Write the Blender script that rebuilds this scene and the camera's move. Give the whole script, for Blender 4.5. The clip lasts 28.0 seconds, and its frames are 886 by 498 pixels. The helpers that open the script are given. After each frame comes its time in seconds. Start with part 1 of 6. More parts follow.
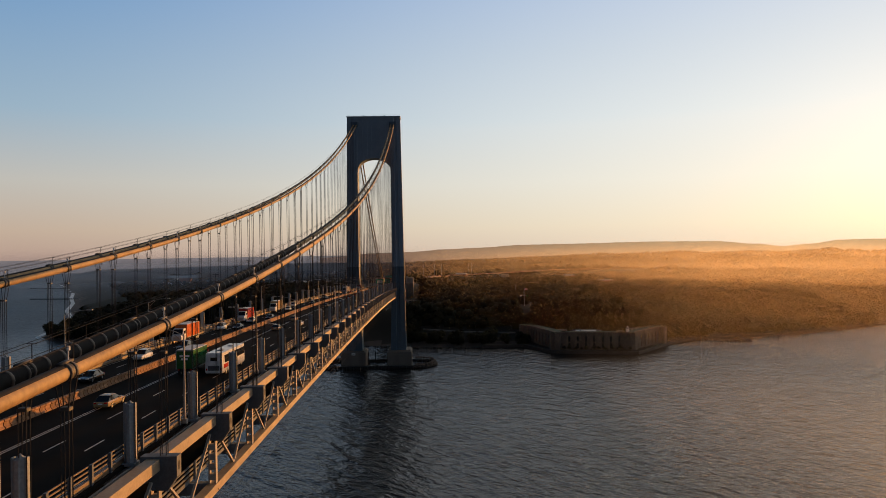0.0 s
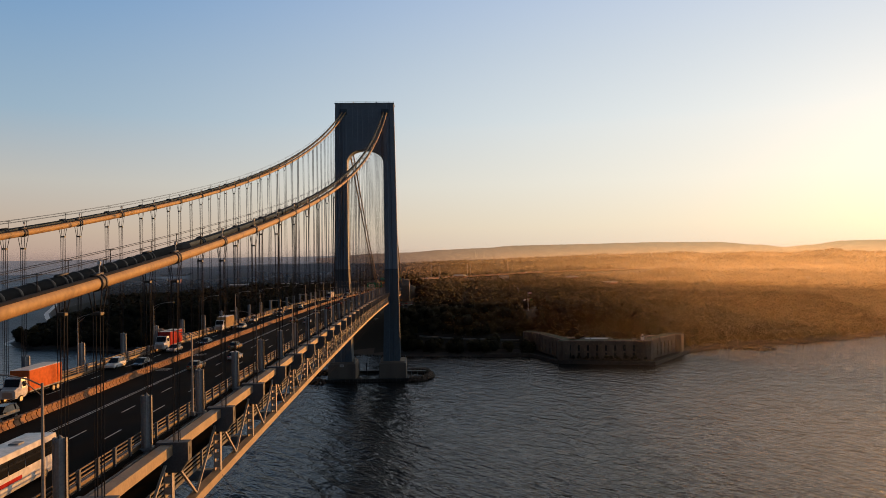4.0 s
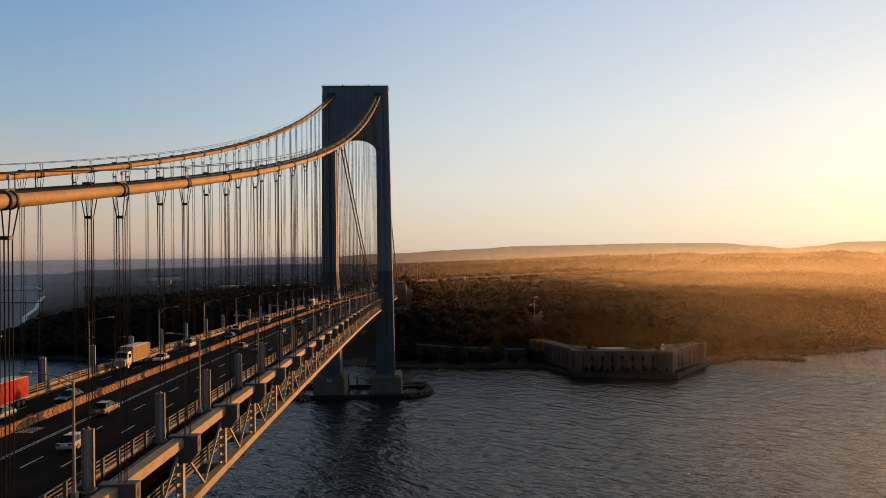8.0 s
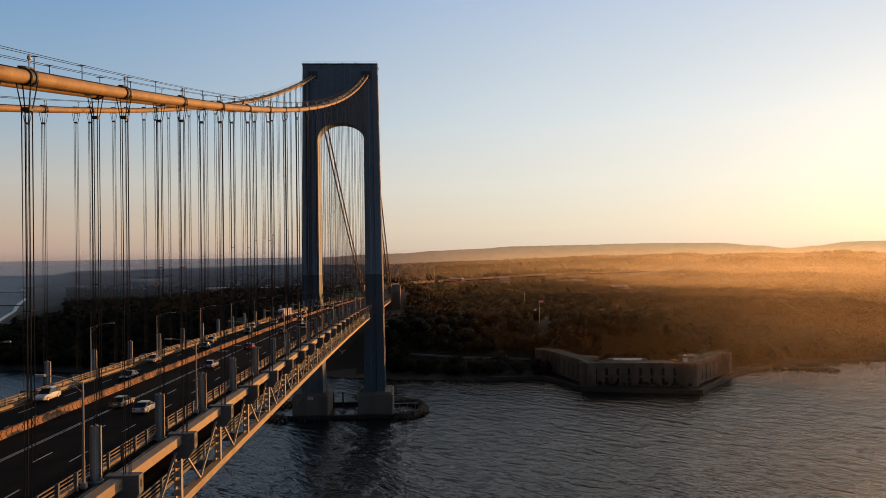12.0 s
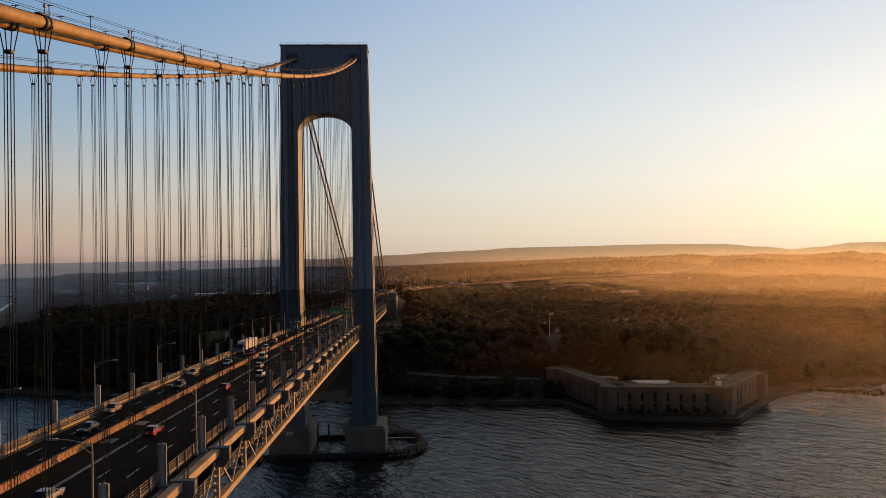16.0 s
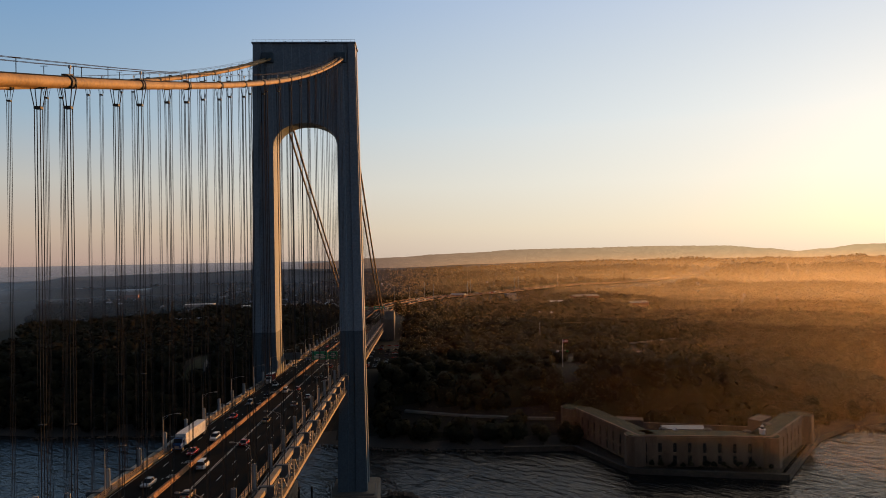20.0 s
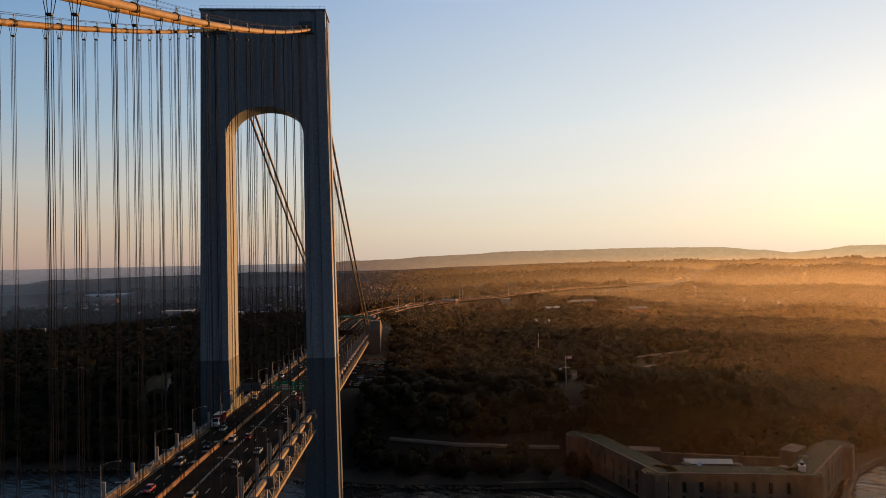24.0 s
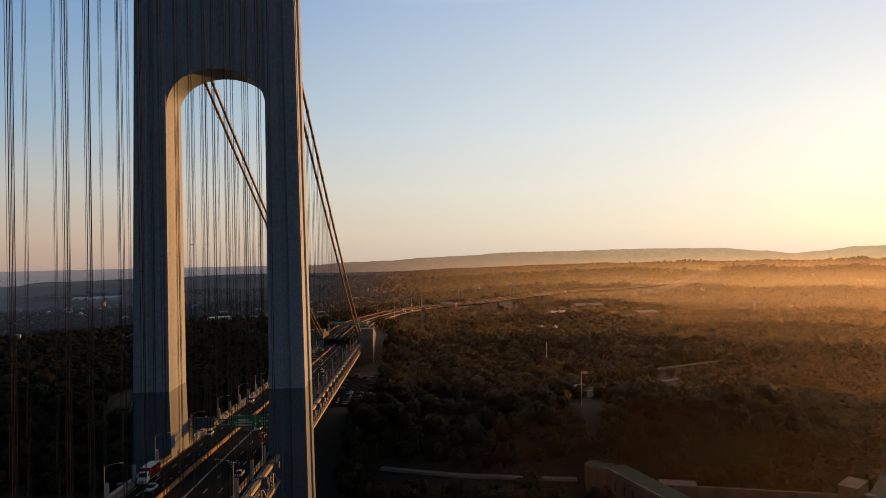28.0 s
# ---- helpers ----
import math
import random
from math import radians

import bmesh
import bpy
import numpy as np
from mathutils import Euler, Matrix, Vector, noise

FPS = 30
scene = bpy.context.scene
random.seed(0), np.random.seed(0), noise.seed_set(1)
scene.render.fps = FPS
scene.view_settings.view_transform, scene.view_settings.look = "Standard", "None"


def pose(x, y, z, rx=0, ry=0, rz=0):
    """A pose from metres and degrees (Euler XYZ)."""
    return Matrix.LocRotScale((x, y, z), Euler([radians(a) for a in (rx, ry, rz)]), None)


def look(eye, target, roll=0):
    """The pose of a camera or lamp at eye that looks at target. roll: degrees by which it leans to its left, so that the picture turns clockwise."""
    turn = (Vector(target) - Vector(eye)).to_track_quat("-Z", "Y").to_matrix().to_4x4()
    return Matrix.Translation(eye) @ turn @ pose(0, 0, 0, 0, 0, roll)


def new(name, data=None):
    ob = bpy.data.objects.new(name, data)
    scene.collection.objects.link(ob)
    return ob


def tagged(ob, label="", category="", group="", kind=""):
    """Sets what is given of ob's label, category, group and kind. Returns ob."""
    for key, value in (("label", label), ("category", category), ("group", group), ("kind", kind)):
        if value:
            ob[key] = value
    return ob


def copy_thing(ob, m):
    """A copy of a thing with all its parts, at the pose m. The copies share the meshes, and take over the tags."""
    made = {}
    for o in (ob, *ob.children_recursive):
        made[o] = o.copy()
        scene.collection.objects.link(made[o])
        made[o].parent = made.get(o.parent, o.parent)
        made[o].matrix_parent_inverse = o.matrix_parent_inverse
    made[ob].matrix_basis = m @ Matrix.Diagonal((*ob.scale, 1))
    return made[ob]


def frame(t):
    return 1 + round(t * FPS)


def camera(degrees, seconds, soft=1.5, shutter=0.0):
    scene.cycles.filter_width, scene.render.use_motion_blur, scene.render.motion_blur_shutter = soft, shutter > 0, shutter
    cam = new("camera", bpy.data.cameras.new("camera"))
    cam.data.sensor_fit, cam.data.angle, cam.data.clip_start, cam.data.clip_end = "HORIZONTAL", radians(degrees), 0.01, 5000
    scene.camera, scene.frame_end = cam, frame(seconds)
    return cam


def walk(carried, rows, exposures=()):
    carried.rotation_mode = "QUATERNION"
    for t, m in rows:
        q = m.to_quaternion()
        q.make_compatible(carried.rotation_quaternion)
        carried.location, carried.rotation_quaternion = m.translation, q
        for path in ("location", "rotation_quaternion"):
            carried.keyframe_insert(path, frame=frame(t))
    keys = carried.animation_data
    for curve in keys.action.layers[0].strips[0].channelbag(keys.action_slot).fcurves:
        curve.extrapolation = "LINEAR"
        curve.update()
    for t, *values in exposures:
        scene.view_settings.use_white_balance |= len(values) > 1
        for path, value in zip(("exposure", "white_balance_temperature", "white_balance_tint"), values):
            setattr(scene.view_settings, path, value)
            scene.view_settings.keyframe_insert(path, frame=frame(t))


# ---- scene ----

# ------------------------------------------------------------ camera and its flight
cam = camera(67.0, 28.0, 0.8)
# seconds, x, y, z, yaw, pitch, roll
ROWS = [
    (0.0, 38.44, -566.20, 95.52, -1.891, 0.267, -0.873),
    (1.5, 39.05, -546.70, 95.43, -2.057, 0.305, -0.860),
    (3.0, 39.53, -526.55, 95.62, -2.103, 0.309, -0.833),
    (6.0, 40.41, -486.35, 95.83, -2.106, 0.312, -0.716),
    (8.0, 40.81, -459.00, 95.90, -2.258, 0.363, -0.678),
    (9.0, 41.25, -445.45, 96.00, -2.374, 0.365, -0.679),
    (11.0, 42.19, -418.32, 96.00, -2.527, 0.379, -0.727),
    (12.5, 43.04, -397.80, 95.99, -2.562, 0.380, -0.747),
    (14.5, 43.87, -370.57, 97.75, -2.619, 0.413, -0.786),
    (16.0, 44.43, -349.37, 101.43, -2.639, 0.437, -0.823),
    (17.0, 44.94, -335.25, 105.31, -2.606, 0.393, -0.848),
    (18.0, 45.31, -321.76, 109.73, -2.605, 0.370, -0.870),
    (20.0, 46.11, -295.89, 117.13, -2.639, 0.403, -0.951),
    (21.5, 46.99, -277.18, 119.77, -2.847, 0.449, -0.970),
    (23.5, 49.05, -252.23, 120.51, -3.336, 0.502, -1.026),
    (25.0, 50.23, -233.01, 120.40, -3.434, 0.540, -1.053),
    (25.5, 50.61, -226.59, 120.35, -3.453, 0.541, -1.053),
    (28.0, 52.29, -194.22, 120.79, -3.524, 0.615, -1.097),
]
walk(cam, [(t, pose(x, y, z, 90 + pitch, 0, yaw) @ pose(0, 0, 0, 0, 0, roll)) for t, x, y, z, yaw, pitch, roll in ROWS])

# ------------------------------------------------------------ world and sun
SUN_AZ, SUN_EL = radians(42.5), radians(3.6)
world = bpy.data.worlds.new("evening_sky")
scene.world = world
world.use_nodes = True
wn, wl = world.node_tree.nodes, world.node_tree.links
sky = wn.new("ShaderNodeTexSky")
sky.sky_type = "NISHITA"
sky.sun_disc = False
sky.sun_elevation, sky.sun_rotation = SUN_EL, SUN_AZ
sky.altitude, sky.air_density, sky.dust_density, sky.ozone_density = 50.0, 1.0, 2.0, 1.5


def wnode(kind, op=None, *ins):
    n = wn.new(kind)
    if op:
        n.operation = op
    for i, v in enumerate(ins):
        if hasattr(v, "node"):
            wl.new(v, n.inputs[i])
        else:
            n.inputs[i].default_value = v
    return n


def wramp(fac, stops):
    r = wn.new("ShaderNodeValToRGB")
    while len(r.color_ramp.elements) < len(stops):
        r.color_ramp.elements.new(0.5)
    for e, (p, c) in zip(r.color_ramp.elements, stops):
        e.position, e.color = p, (*c, 1)
    wl.new(fac, r.inputs[0])
    return r.outputs[0]


# evening haze over the clear sky: peach horizon, pale blue above, a wide soft glow round the low sun
to_sun = Vector((math.sin(SUN_AZ) * math.cos(SUN_EL), math.cos(SUN_AZ) * math.cos(SUN_EL), math.sin(SUN_EL)))
way = wn.new("ShaderNodeTexCoord").outputs["Generated"]
up = wnode("ShaderNodeSeparateXYZ", None, way).outputs[2]
rise = wramp(up, [(0.0, (0.47, 0.33, 0.27)), (0.035, (0.53, 0.41, 0.32)), (0.10, (0.51, 0.49, 0.45)), (0.19, (0.31, 0.43, 0.54)), (0.36, (0.15, 0.305, 0.54)), (0.50, (0.040, 0.085, 0.155)), (0.70, (0.022, 0.045, 0.08)), (1.0, (0.020, 0.042, 0.085))])
dot = wnode("ShaderNodeVectorMath", "DOT_PRODUCT", way, tuple(to_sun)).outputs["Value"]
near = wnode("ShaderNodeMath", "MULTIPLY", wnode("ShaderNodeMath", "MAXIMUM", wnode("ShaderNodeMath", "SUBTRACT", dot, 0.27).outputs[0], 0.0).outputs[0], 1.37).outputs[0]
wide = wnode("ShaderNodeMath", "MULTIPLY", wnode("ShaderNodeMath", "POWER", near, 1.4).outputs[0], 0.68).outputs[0]
core = wnode("ShaderNodeMath", "POWER", near, 14.0).outputs[0]
fan = wnode("ShaderNodeMath", "POWER", near, 5.0).outputs[0]


def glow(base, fac, colour, amount):
    sc = wn.new("ShaderNodeMix")
    sc.data_type, sc.blend_type = "RGBA", "ADD"
    wl.new(wnode("ShaderNodeMath", "MULTIPLY", fac, amount).outputs[0], sc.inputs[0])
    sc.clamp_factor = False
    wl.new(base, sc.inputs[6])
    sc.inputs[7].default_value = (*colour, 1)
    return sc.outputs[2]


low = wramp(up, [(0.0, (0.49, 0.53, 0.41)), (0.04, (0.48, 0.54, 0.43)), (0.10, (0.50, 0.50, 0.43)), (0.18, (0.70, 0.57, 0.40)), (0.28, (0.66, 0.54, 0.36)), (0.42, (0.62, 0.51, 0.37)), (0.65, (0.36, 0.30, 0.23)), (1.0, (0.08, 0.08, 0.08))])
warm = wn.new("ShaderNodeMix")
warm.data_type, warm.blend_type = "RGBA", "ADD"
warm.clamp_factor = False
wl.new(wide, warm.inputs[0])
wl.new(rise, warm.inputs[6])
wl.new(low, warm.inputs[7])
total = glow(warm.outputs[2], core, (1.0, 0.80, 0.55), 0.04)
# over the sun, above the view: unseen glow added to brighten water and woods
high = wramp(up, [(0.352, (0, 0, 0)), (0.47, (1.0, 0.78, 0.52)), (0.75, (0.8, 0.62, 0.42)), (1.0, (0.1, 0.08, 0.06))])
veil = wn.new("ShaderNodeMix")
veil.data_type, veil.blend_type, veil.clamp_factor = "RGBA", "ADD", False
wl.new(wnode("ShaderNodeMath", "MULTIPLY", fan, 4.6).outputs[0], veil.inputs[0])
wl.new(total, veil.inputs[6])
wl.new(high, veil.inputs[7])
total = veil.outputs[2]
thin = wn.new("ShaderNodeMix")
thin.data_type, thin.blend_type = "RGBA", "ADD"
thin.inputs[0].default_value = 0.012
wl.new(total, thin.inputs[6])
wl.new(sky.outputs[0], thin.inputs[7])
# away from the sun the evening sky is dim
away = wramp(wnode("ShaderNodeMath", "MULTIPLY_ADD", dot, 0.5, 0.5).outputs[0], [(0.22, (0.24, 0.25, 0.28)), (0.60, (1.0, 1.0, 1.0))])
dim = wn.new("ShaderNodeMix")
dim.data_type, dim.blend_type = "RGBA", "MULTIPLY"
dim.inputs[0].default_value = 1.0
wl.new(thin.outputs[2], dim.inputs[6])
wl.new(away, dim.inputs[7])
wl.new(dim.outputs[2], wn["Background"].inputs[0])
wn["Background"].inputs[1].default_value = 1.0
sun = new("sun", bpy.data.lights.new("sun", "SUN"))
sun.data.energy, sun.data.angle, sun.data.color = 5.0, radians(0.6), (1.0, 0.41, 0.09)
sun.matrix_world = look(to_sun * 900, (0, 0, 0))
scene.view_settings.exposure = 0.0


# ------------------------------------------------------------ materials
def ramp2(nt, fac, a, b, lo=0.35, hi=0.65):
    r = nt.nodes.new("ShaderNodeValToRGB")
    r.color_ramp.elements[0].position, r.color_ramp.elements[1].position = lo, hi
    r.color_ramp.elements[0].color, r.color_ramp.elements[1].color = (*a, 1), (*b, 1)
    nt.links.new(fac, r.inputs[0])
    return r.outputs[0]


def coords(nt, scale=(1, 1, 1)):
    g = nt.nodes.new("ShaderNodeNewGeometry")
    m = nt.nodes.new("ShaderNodeMapping")
    m.inputs["Scale"].default_value = scale
    nt.links.new(g.outputs["Position"], m.inputs[0])
    return m.outputs[0]


def noise_tex(nt, vec, scale, detail=4.0):
    n = nt.nodes.new("ShaderNodeTexNoise")
    n.inputs["Scale"].default_value, n.inputs["Detail"].default_value = scale, detail
    nt.links.new(vec, n.inputs["Vector"])
    return n.outputs["Fac"]


def mixc(nt, fac, a, b, kind="MIX"):
    m = nt.nodes.new("ShaderNodeMix")
    m.data_type, m.blend_type = "RGBA", kind
    if hasattr(fac, "node"):
        nt.links.new(fac, m.inputs[0])
    else:
        m.inputs[0].default_value = fac
    for sock, v in ((m.inputs[6], a), (m.inputs[7], b)):
        if hasattr(v, "node"):
            nt.links.new(v, sock)
        else:
            sock.default_value = (*v, 1)
    return m.outputs[2]


def material(name, base, dark=None, rough=0.6, metal=0.0, coarse=0.3, fine=6.0, bump=0.1, streak=1.0, spread=0.0, spec=0.5):
    """Painted or mineral surface: two scales of stain and grain, streaked upright by streak, with spread of value from piece to piece."""
    m = bpy.data.materials.new(name)
    m.use_nodes = True
    nt = m.node_tree
    bsdf = nt.nodes["Principled BSDF"]
    dark = dark or tuple(c * 0.6 for c in base)
    big = noise_tex(nt, coords(nt, (1, 1, 1 / streak)), coarse, 5.0)
    small = noise_tex(nt, coords(nt), fine, 6.0)
    c = ramp2(nt, big, dark, base, 0.32, 0.6)
    c2 = mixc(nt, 0.35, c, ramp2(nt, small, tuple(v * 0.55 for v in base), tuple(min(1, v * 1.25) for v in base)), "MIX")
    if spread:
        info = nt.nodes.new("ShaderNodeObjectInfo")
        isl = nt.nodes.new("ShaderNodeNewGeometry")
        add = nt.nodes.new("ShaderNodeMath")
        add.operation = "ADD"
        nt.links.new(info.outputs["Random"], add.inputs[0])
        nt.links.new(isl.outputs["Random Per Island"], add.inputs[1])
        fr = nt.nodes.new("ShaderNodeMath")
        fr.operation = "FRACT"
        nt.links.new(add.outputs[0], fr.inputs[0])
        c2 = mixc(nt, 1.0, c2, ramp2(nt, fr.outputs[0], (1 - spread,) * 3, (1.0, 1.0, 1.0), 0, 1), "MULTIPLY")
    nt.links.new(c2, bsdf.inputs["Base Color"])
    bsdf.inputs["Metallic"].default_value = metal
    bsdf.inputs["Specular IOR Level"].default_value = spec
    rr = nt.nodes.new("ShaderNodeMapRange")
    rr.inputs["To Min"].default_value, rr.inputs["To Max"].default_value = max(0.03, rough - 0.12), min(1, rough + 0.12)
    nt.links.new(small, rr.inputs[0])
    nt.links.new(rr.outputs[0], bsdf.inputs["Roughness"])
    if bump:
        b = nt.nodes.new("ShaderNodeBump")
        b.inputs["Strength"].default_value, b.inputs["Distance"].default_value = bump, 0.03
        nt.links.new(small, b.inputs["Height"])
        nt.links.new(b.outputs[0], bsdf.inputs["Normal"])
    return m


def leaves(name, base, warm, glow=0.25, gloss=0.5, open_work=True):
    """Foliage that lets low light shine through, varied from crown to crown and clump to clump."""
    m = bpy.data.materials.new(name)
    m.use_nodes = True
    nt = m.node_tree
    bsdf = nt.nodes["Principled BSDF"]
    geo = nt.nodes.new("ShaderNodeNewGeometry")
    info = nt.nodes.new("ShaderNodeObjectInfo")
    wide = noise_tex(nt, coords(nt), 0.02, 3.0)
    c = ramp2(nt, wide, base, warm, 0.4, 0.68)
    c = mixc(nt, 1.0, c, ramp2(nt, geo.outputs["Random Per Island"], (0.86, 0.86, 0.86), (1.06, 1.05, 1.0), 0, 1), "MULTIPLY")
    c = mixc(nt, 1.0, c, ramp2(nt, info.outputs["Random"], (0.75, 0.75, 0.75), (1.1, 1.1, 1.1), 0, 1), "MULTIPLY")
    nt.links.new(c, bsdf.inputs["Base Color"])
    bsdf.inputs["Roughness"].default_value = 0.62
    bsdf.inputs["Specular IOR Level"].default_value = gloss
    bsdf.inputs["Sheen Weight"].default_value = gloss
    bsdf.inputs["Sheen Roughness"].default_value = 0.35
    bsdf.inputs["Sheen Tint"].default_value = (1.0, 0.66, 0.3, 1)
    tr = nt.nodes.new("ShaderNodeBsdfTranslucent")
    nt.links.new(mixc(nt, 1.0, c, (1.7, 1.25, 0.5), "MULTIPLY"), tr.inputs[0])
    mix = nt.nodes.new("ShaderNodeMixShader")
    mix.inputs[0].default_value = glow
    nt.links.new(bsdf.outputs[0], mix.inputs[1])
    nt.links.new(tr.outputs[0], mix.inputs[2])
    if not open_work:
        nt.links.new(mix.outputs[0], nt.nodes["Material Output"].inputs[0])
        return m
    # clumps break up into sprays of small leaves, with gaps between them
    spray = noise_tex(nt, coords(nt), 1.1, 4.0)
    b = nt.nodes.new("ShaderNodeBump")
    b.inputs["Strength"].default_value, b.inputs["Distance"].default_value = 0.7, 0.8
    nt.links.new(spray, b.inputs["Height"])
    nt.links.new(b.outputs[0], bsdf.inputs["Normal"])
    cut = nt.nodes.new("ShaderNodeMath")
    cut.operation = "GREATER_THAN"
    nt.links.new(noise_tex(nt, coords(nt), 1.7, 2.0), cut.inputs[0])
    cut.inputs[1].default_value = 0.56
    gap = nt.nodes.new("ShaderNodeMixShader")
    nt.links.new(cut.outputs[0], gap.inputs[0])
    nt.links.new(mix.outputs[0], gap.inputs[1])
    nt.links.new(nt.nodes.new("ShaderNodeBsdfTransparent").outputs[0], gap.inputs[2])
    nt.links.new(gap.outputs[0], nt.nodes["Material Output"].inputs[0])
    return m


def plain(name, base, rough=0.5, metal=0.0, emit=0.0, trans=0.0):
    m = bpy.data.materials.new(name)
    m.use_nodes = True
    b = m.node_tree.nodes["Principled BSDF"]
    b.inputs["Base Color"].default_value = (*base, 1)
    b.inputs["Roughness"].default_value, b.inputs["Metallic"].default_value = rough, metal
    b.inputs["Transmission Weight"].default_value = trans
    if emit:
        b.inputs["Emission Color"].default_value = (*base, 1)
        b.inputs["Emission Strength"].default_value = emit
    return m


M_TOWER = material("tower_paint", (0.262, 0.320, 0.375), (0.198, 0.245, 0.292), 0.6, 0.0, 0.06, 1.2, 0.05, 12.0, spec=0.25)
M_TOWER_DARK = material("tower_dark", (0.10, 0.137, 0.168), (0.072, 0.10, 0.125), 0.6, 0.0, 0.06, 1.2, 0.05, 12.0, spec=0.25)
M_STEEL = material("grey_steel_paint", (0.28, 0.31, 0.33), (0.19, 0.21, 0.22), 0.55, 0.0, 0.5, 5.0, 0.08, 3.0, 0.2)
M_CABLE = material("cable_paint", (0.38, 0.245, 0.105), (0.20, 0.125, 0.055), 0.68, 0.0, 0.35, 3.0, 0.15, 1.0)
M_TOPCOAT = material("cable_walk_coat", (0.035, 0.033, 0.032), (0.02, 0.019, 0.018), 0.8, 0.0, 1.0, 8.0, 0.2, spec=0.2)
M_SHEATH_SHADE = material("cable_sheath_shade", (0.014, 0.015, 0.017), (0.009, 0.010, 0.011), 0.8, 0.0, 1.0, 8.0, 0.1, spec=0.12)
M_BAND = material("cable_band_paint", (0.06, 0.052, 0.045), (0.035, 0.03, 0.026), 0.6, 0.0, 1.0, 8.0, 0.1)
M_ROPE = material("hanger_rope_steel", (0.042, 0.042, 0.043), (0.027, 0.027, 0.028), 0.85, 0.0, 1.0, 8.0, 0.1, spec=0.1)
M_RAIL = material("rail_paint", (0.20, 0.125, 0.07), (0.09, 0.058, 0.034), 0.55, 0.0, 0.7, 6.0, 0.1, 2.0, 0.2)
M_GUSSET = material("dark_steel_paint", (0.13, 0.145, 0.16), (0.085, 0.095, 0.105), 0.6, 0.0, 0.5, 5.0, 0.08, 3.0, 0.2, spec=0.3)
M_BRACE = material("pale_brace_paint", (0.46, 0.42, 0.37), (0.28, 0.24, 0.20), 0.55, 0.0, 0.6, 6.0, 0.1, 2.0, 0.2)
M_CHORD = material("chord_paint", (0.36, 0.27, 0.175), (0.20, 0.15, 0.10), 0.55, 0.0, 0.35, 4.0, 0.1, 1.0)
M_BARRIER = material("barrier_concrete", (0.36, 0.19, 0.095), (0.18, 0.095, 0.05), 0.85, 0.0, 0.8, 7.0, 0.3, 1.0, 0.35)
M_ASPHALT = material("asphalt", (0.015, 0.0145, 0.014), (0.009, 0.0088, 0.0085), 0.95, 0.0, 0.15, 9.0, 0.3, spec=0.03)
M_LINE = material("road_paint", (0.62, 0.61, 0.57), (0.4, 0.39, 0.36), 0.7, 0.0, 1.5, 12.0, 0.1)
M_CONCRETE = material("concrete", (0.18, 0.15, 0.12), (0.10, 0.082, 0.066), 0.85, 0.0, 0.12, 2.0, 0.3, 4.0)
M_ROCK = material("riprap_rock", (0.14, 0.105, 0.078), (0.065, 0.05, 0.038), 0.9, 0.0, 0.4, 3.0, 0.5, 1.0, 0.5)
M_DARKWOOD = material("fender_timber", (0.05, 0.045, 0.04), (0.03, 0.027, 0.024), 0.85, 0.0, 0.5, 4.0, 0.3, 1.0, 0.3)
M_GROUND = material("undergrowth", (0.034, 0.025, 0.013), (0.018, 0.014, 0.008), 0.95, 0.0, 0.02, 0.3, 0.2)
M_GRASS = material("mown_grass", (0.055, 0.058, 0.022), (0.030, 0.032, 0.013), 0.95, 0.0, 0.35, 0.8, 0.3)
M_SAND = material("beach_sand", (0.10, 0.073, 0.052), (0.06, 0.045, 0.034), 0.9, 0.0, 0.05, 0.8, 0.2)
M_PATH = material("pale_path", (0.22, 0.20, 0.17), (0.15, 0.135, 0.11), 0.85, 0.0, 0.2, 2.0, 0.1)
M_FORT = material("granite_masonry", (0.21, 0.14, 0.095), (0.085, 0.058, 0.040), 0.85, 0.0, 0.22, 1.5, 0.3, 5.0, 0.12)
M_DARK = plain("dark_opening", (0.012, 0.010, 0.009), 0.8)
M_WHITE = material("white_paint", (0.75, 0.74, 0.71), (0.6, 0.58, 0.54), 0.5, 0.0, 0.8, 6.0, 0.05)
M_SLATE = material("roof_metal", (0.40, 0.42, 0.45), (0.3, 0.31, 0.33), 0.35, 0.3, 0.4, 4.0, 0.05)
M_ROOF = material("house_roof", (0.20, 0.18, 0.17), (0.10, 0.09, 0.085), 0.6, 0.0, 0.3, 3.0, 0.1, 1.0, 0.55)
M_WALL = material("house_wall", (0.55, 0.50, 0.44), (0.4, 0.35, 0.3), 0.7, 0.0, 0.3, 3.0, 0.1, 1.0, 0.5)
M_WINDOW = plain("window_glass", (0.05, 0.06, 0.07), 0.05)
# evening light put into leaf colour: dark set west, lighter sets sunward
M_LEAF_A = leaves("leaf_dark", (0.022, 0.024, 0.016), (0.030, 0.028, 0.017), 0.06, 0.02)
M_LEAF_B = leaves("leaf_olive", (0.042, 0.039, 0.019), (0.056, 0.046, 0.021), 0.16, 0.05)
M_LEAF_SUNWARD = leaves("leaf_sunward", (0.052, 0.044, 0.020), (0.070, 0.053, 0.022), 0.12, 0.06)
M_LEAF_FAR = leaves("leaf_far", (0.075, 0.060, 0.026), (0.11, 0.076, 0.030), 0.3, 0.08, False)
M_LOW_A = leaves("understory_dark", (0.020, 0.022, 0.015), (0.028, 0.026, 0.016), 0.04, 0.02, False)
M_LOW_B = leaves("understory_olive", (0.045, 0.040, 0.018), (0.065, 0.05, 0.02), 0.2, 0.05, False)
M_BARK = material("bark", (0.09, 0.07, 0.05), (0.05, 0.04, 0.03), 0.9, 0.0, 1.0, 6.0, 0.4)
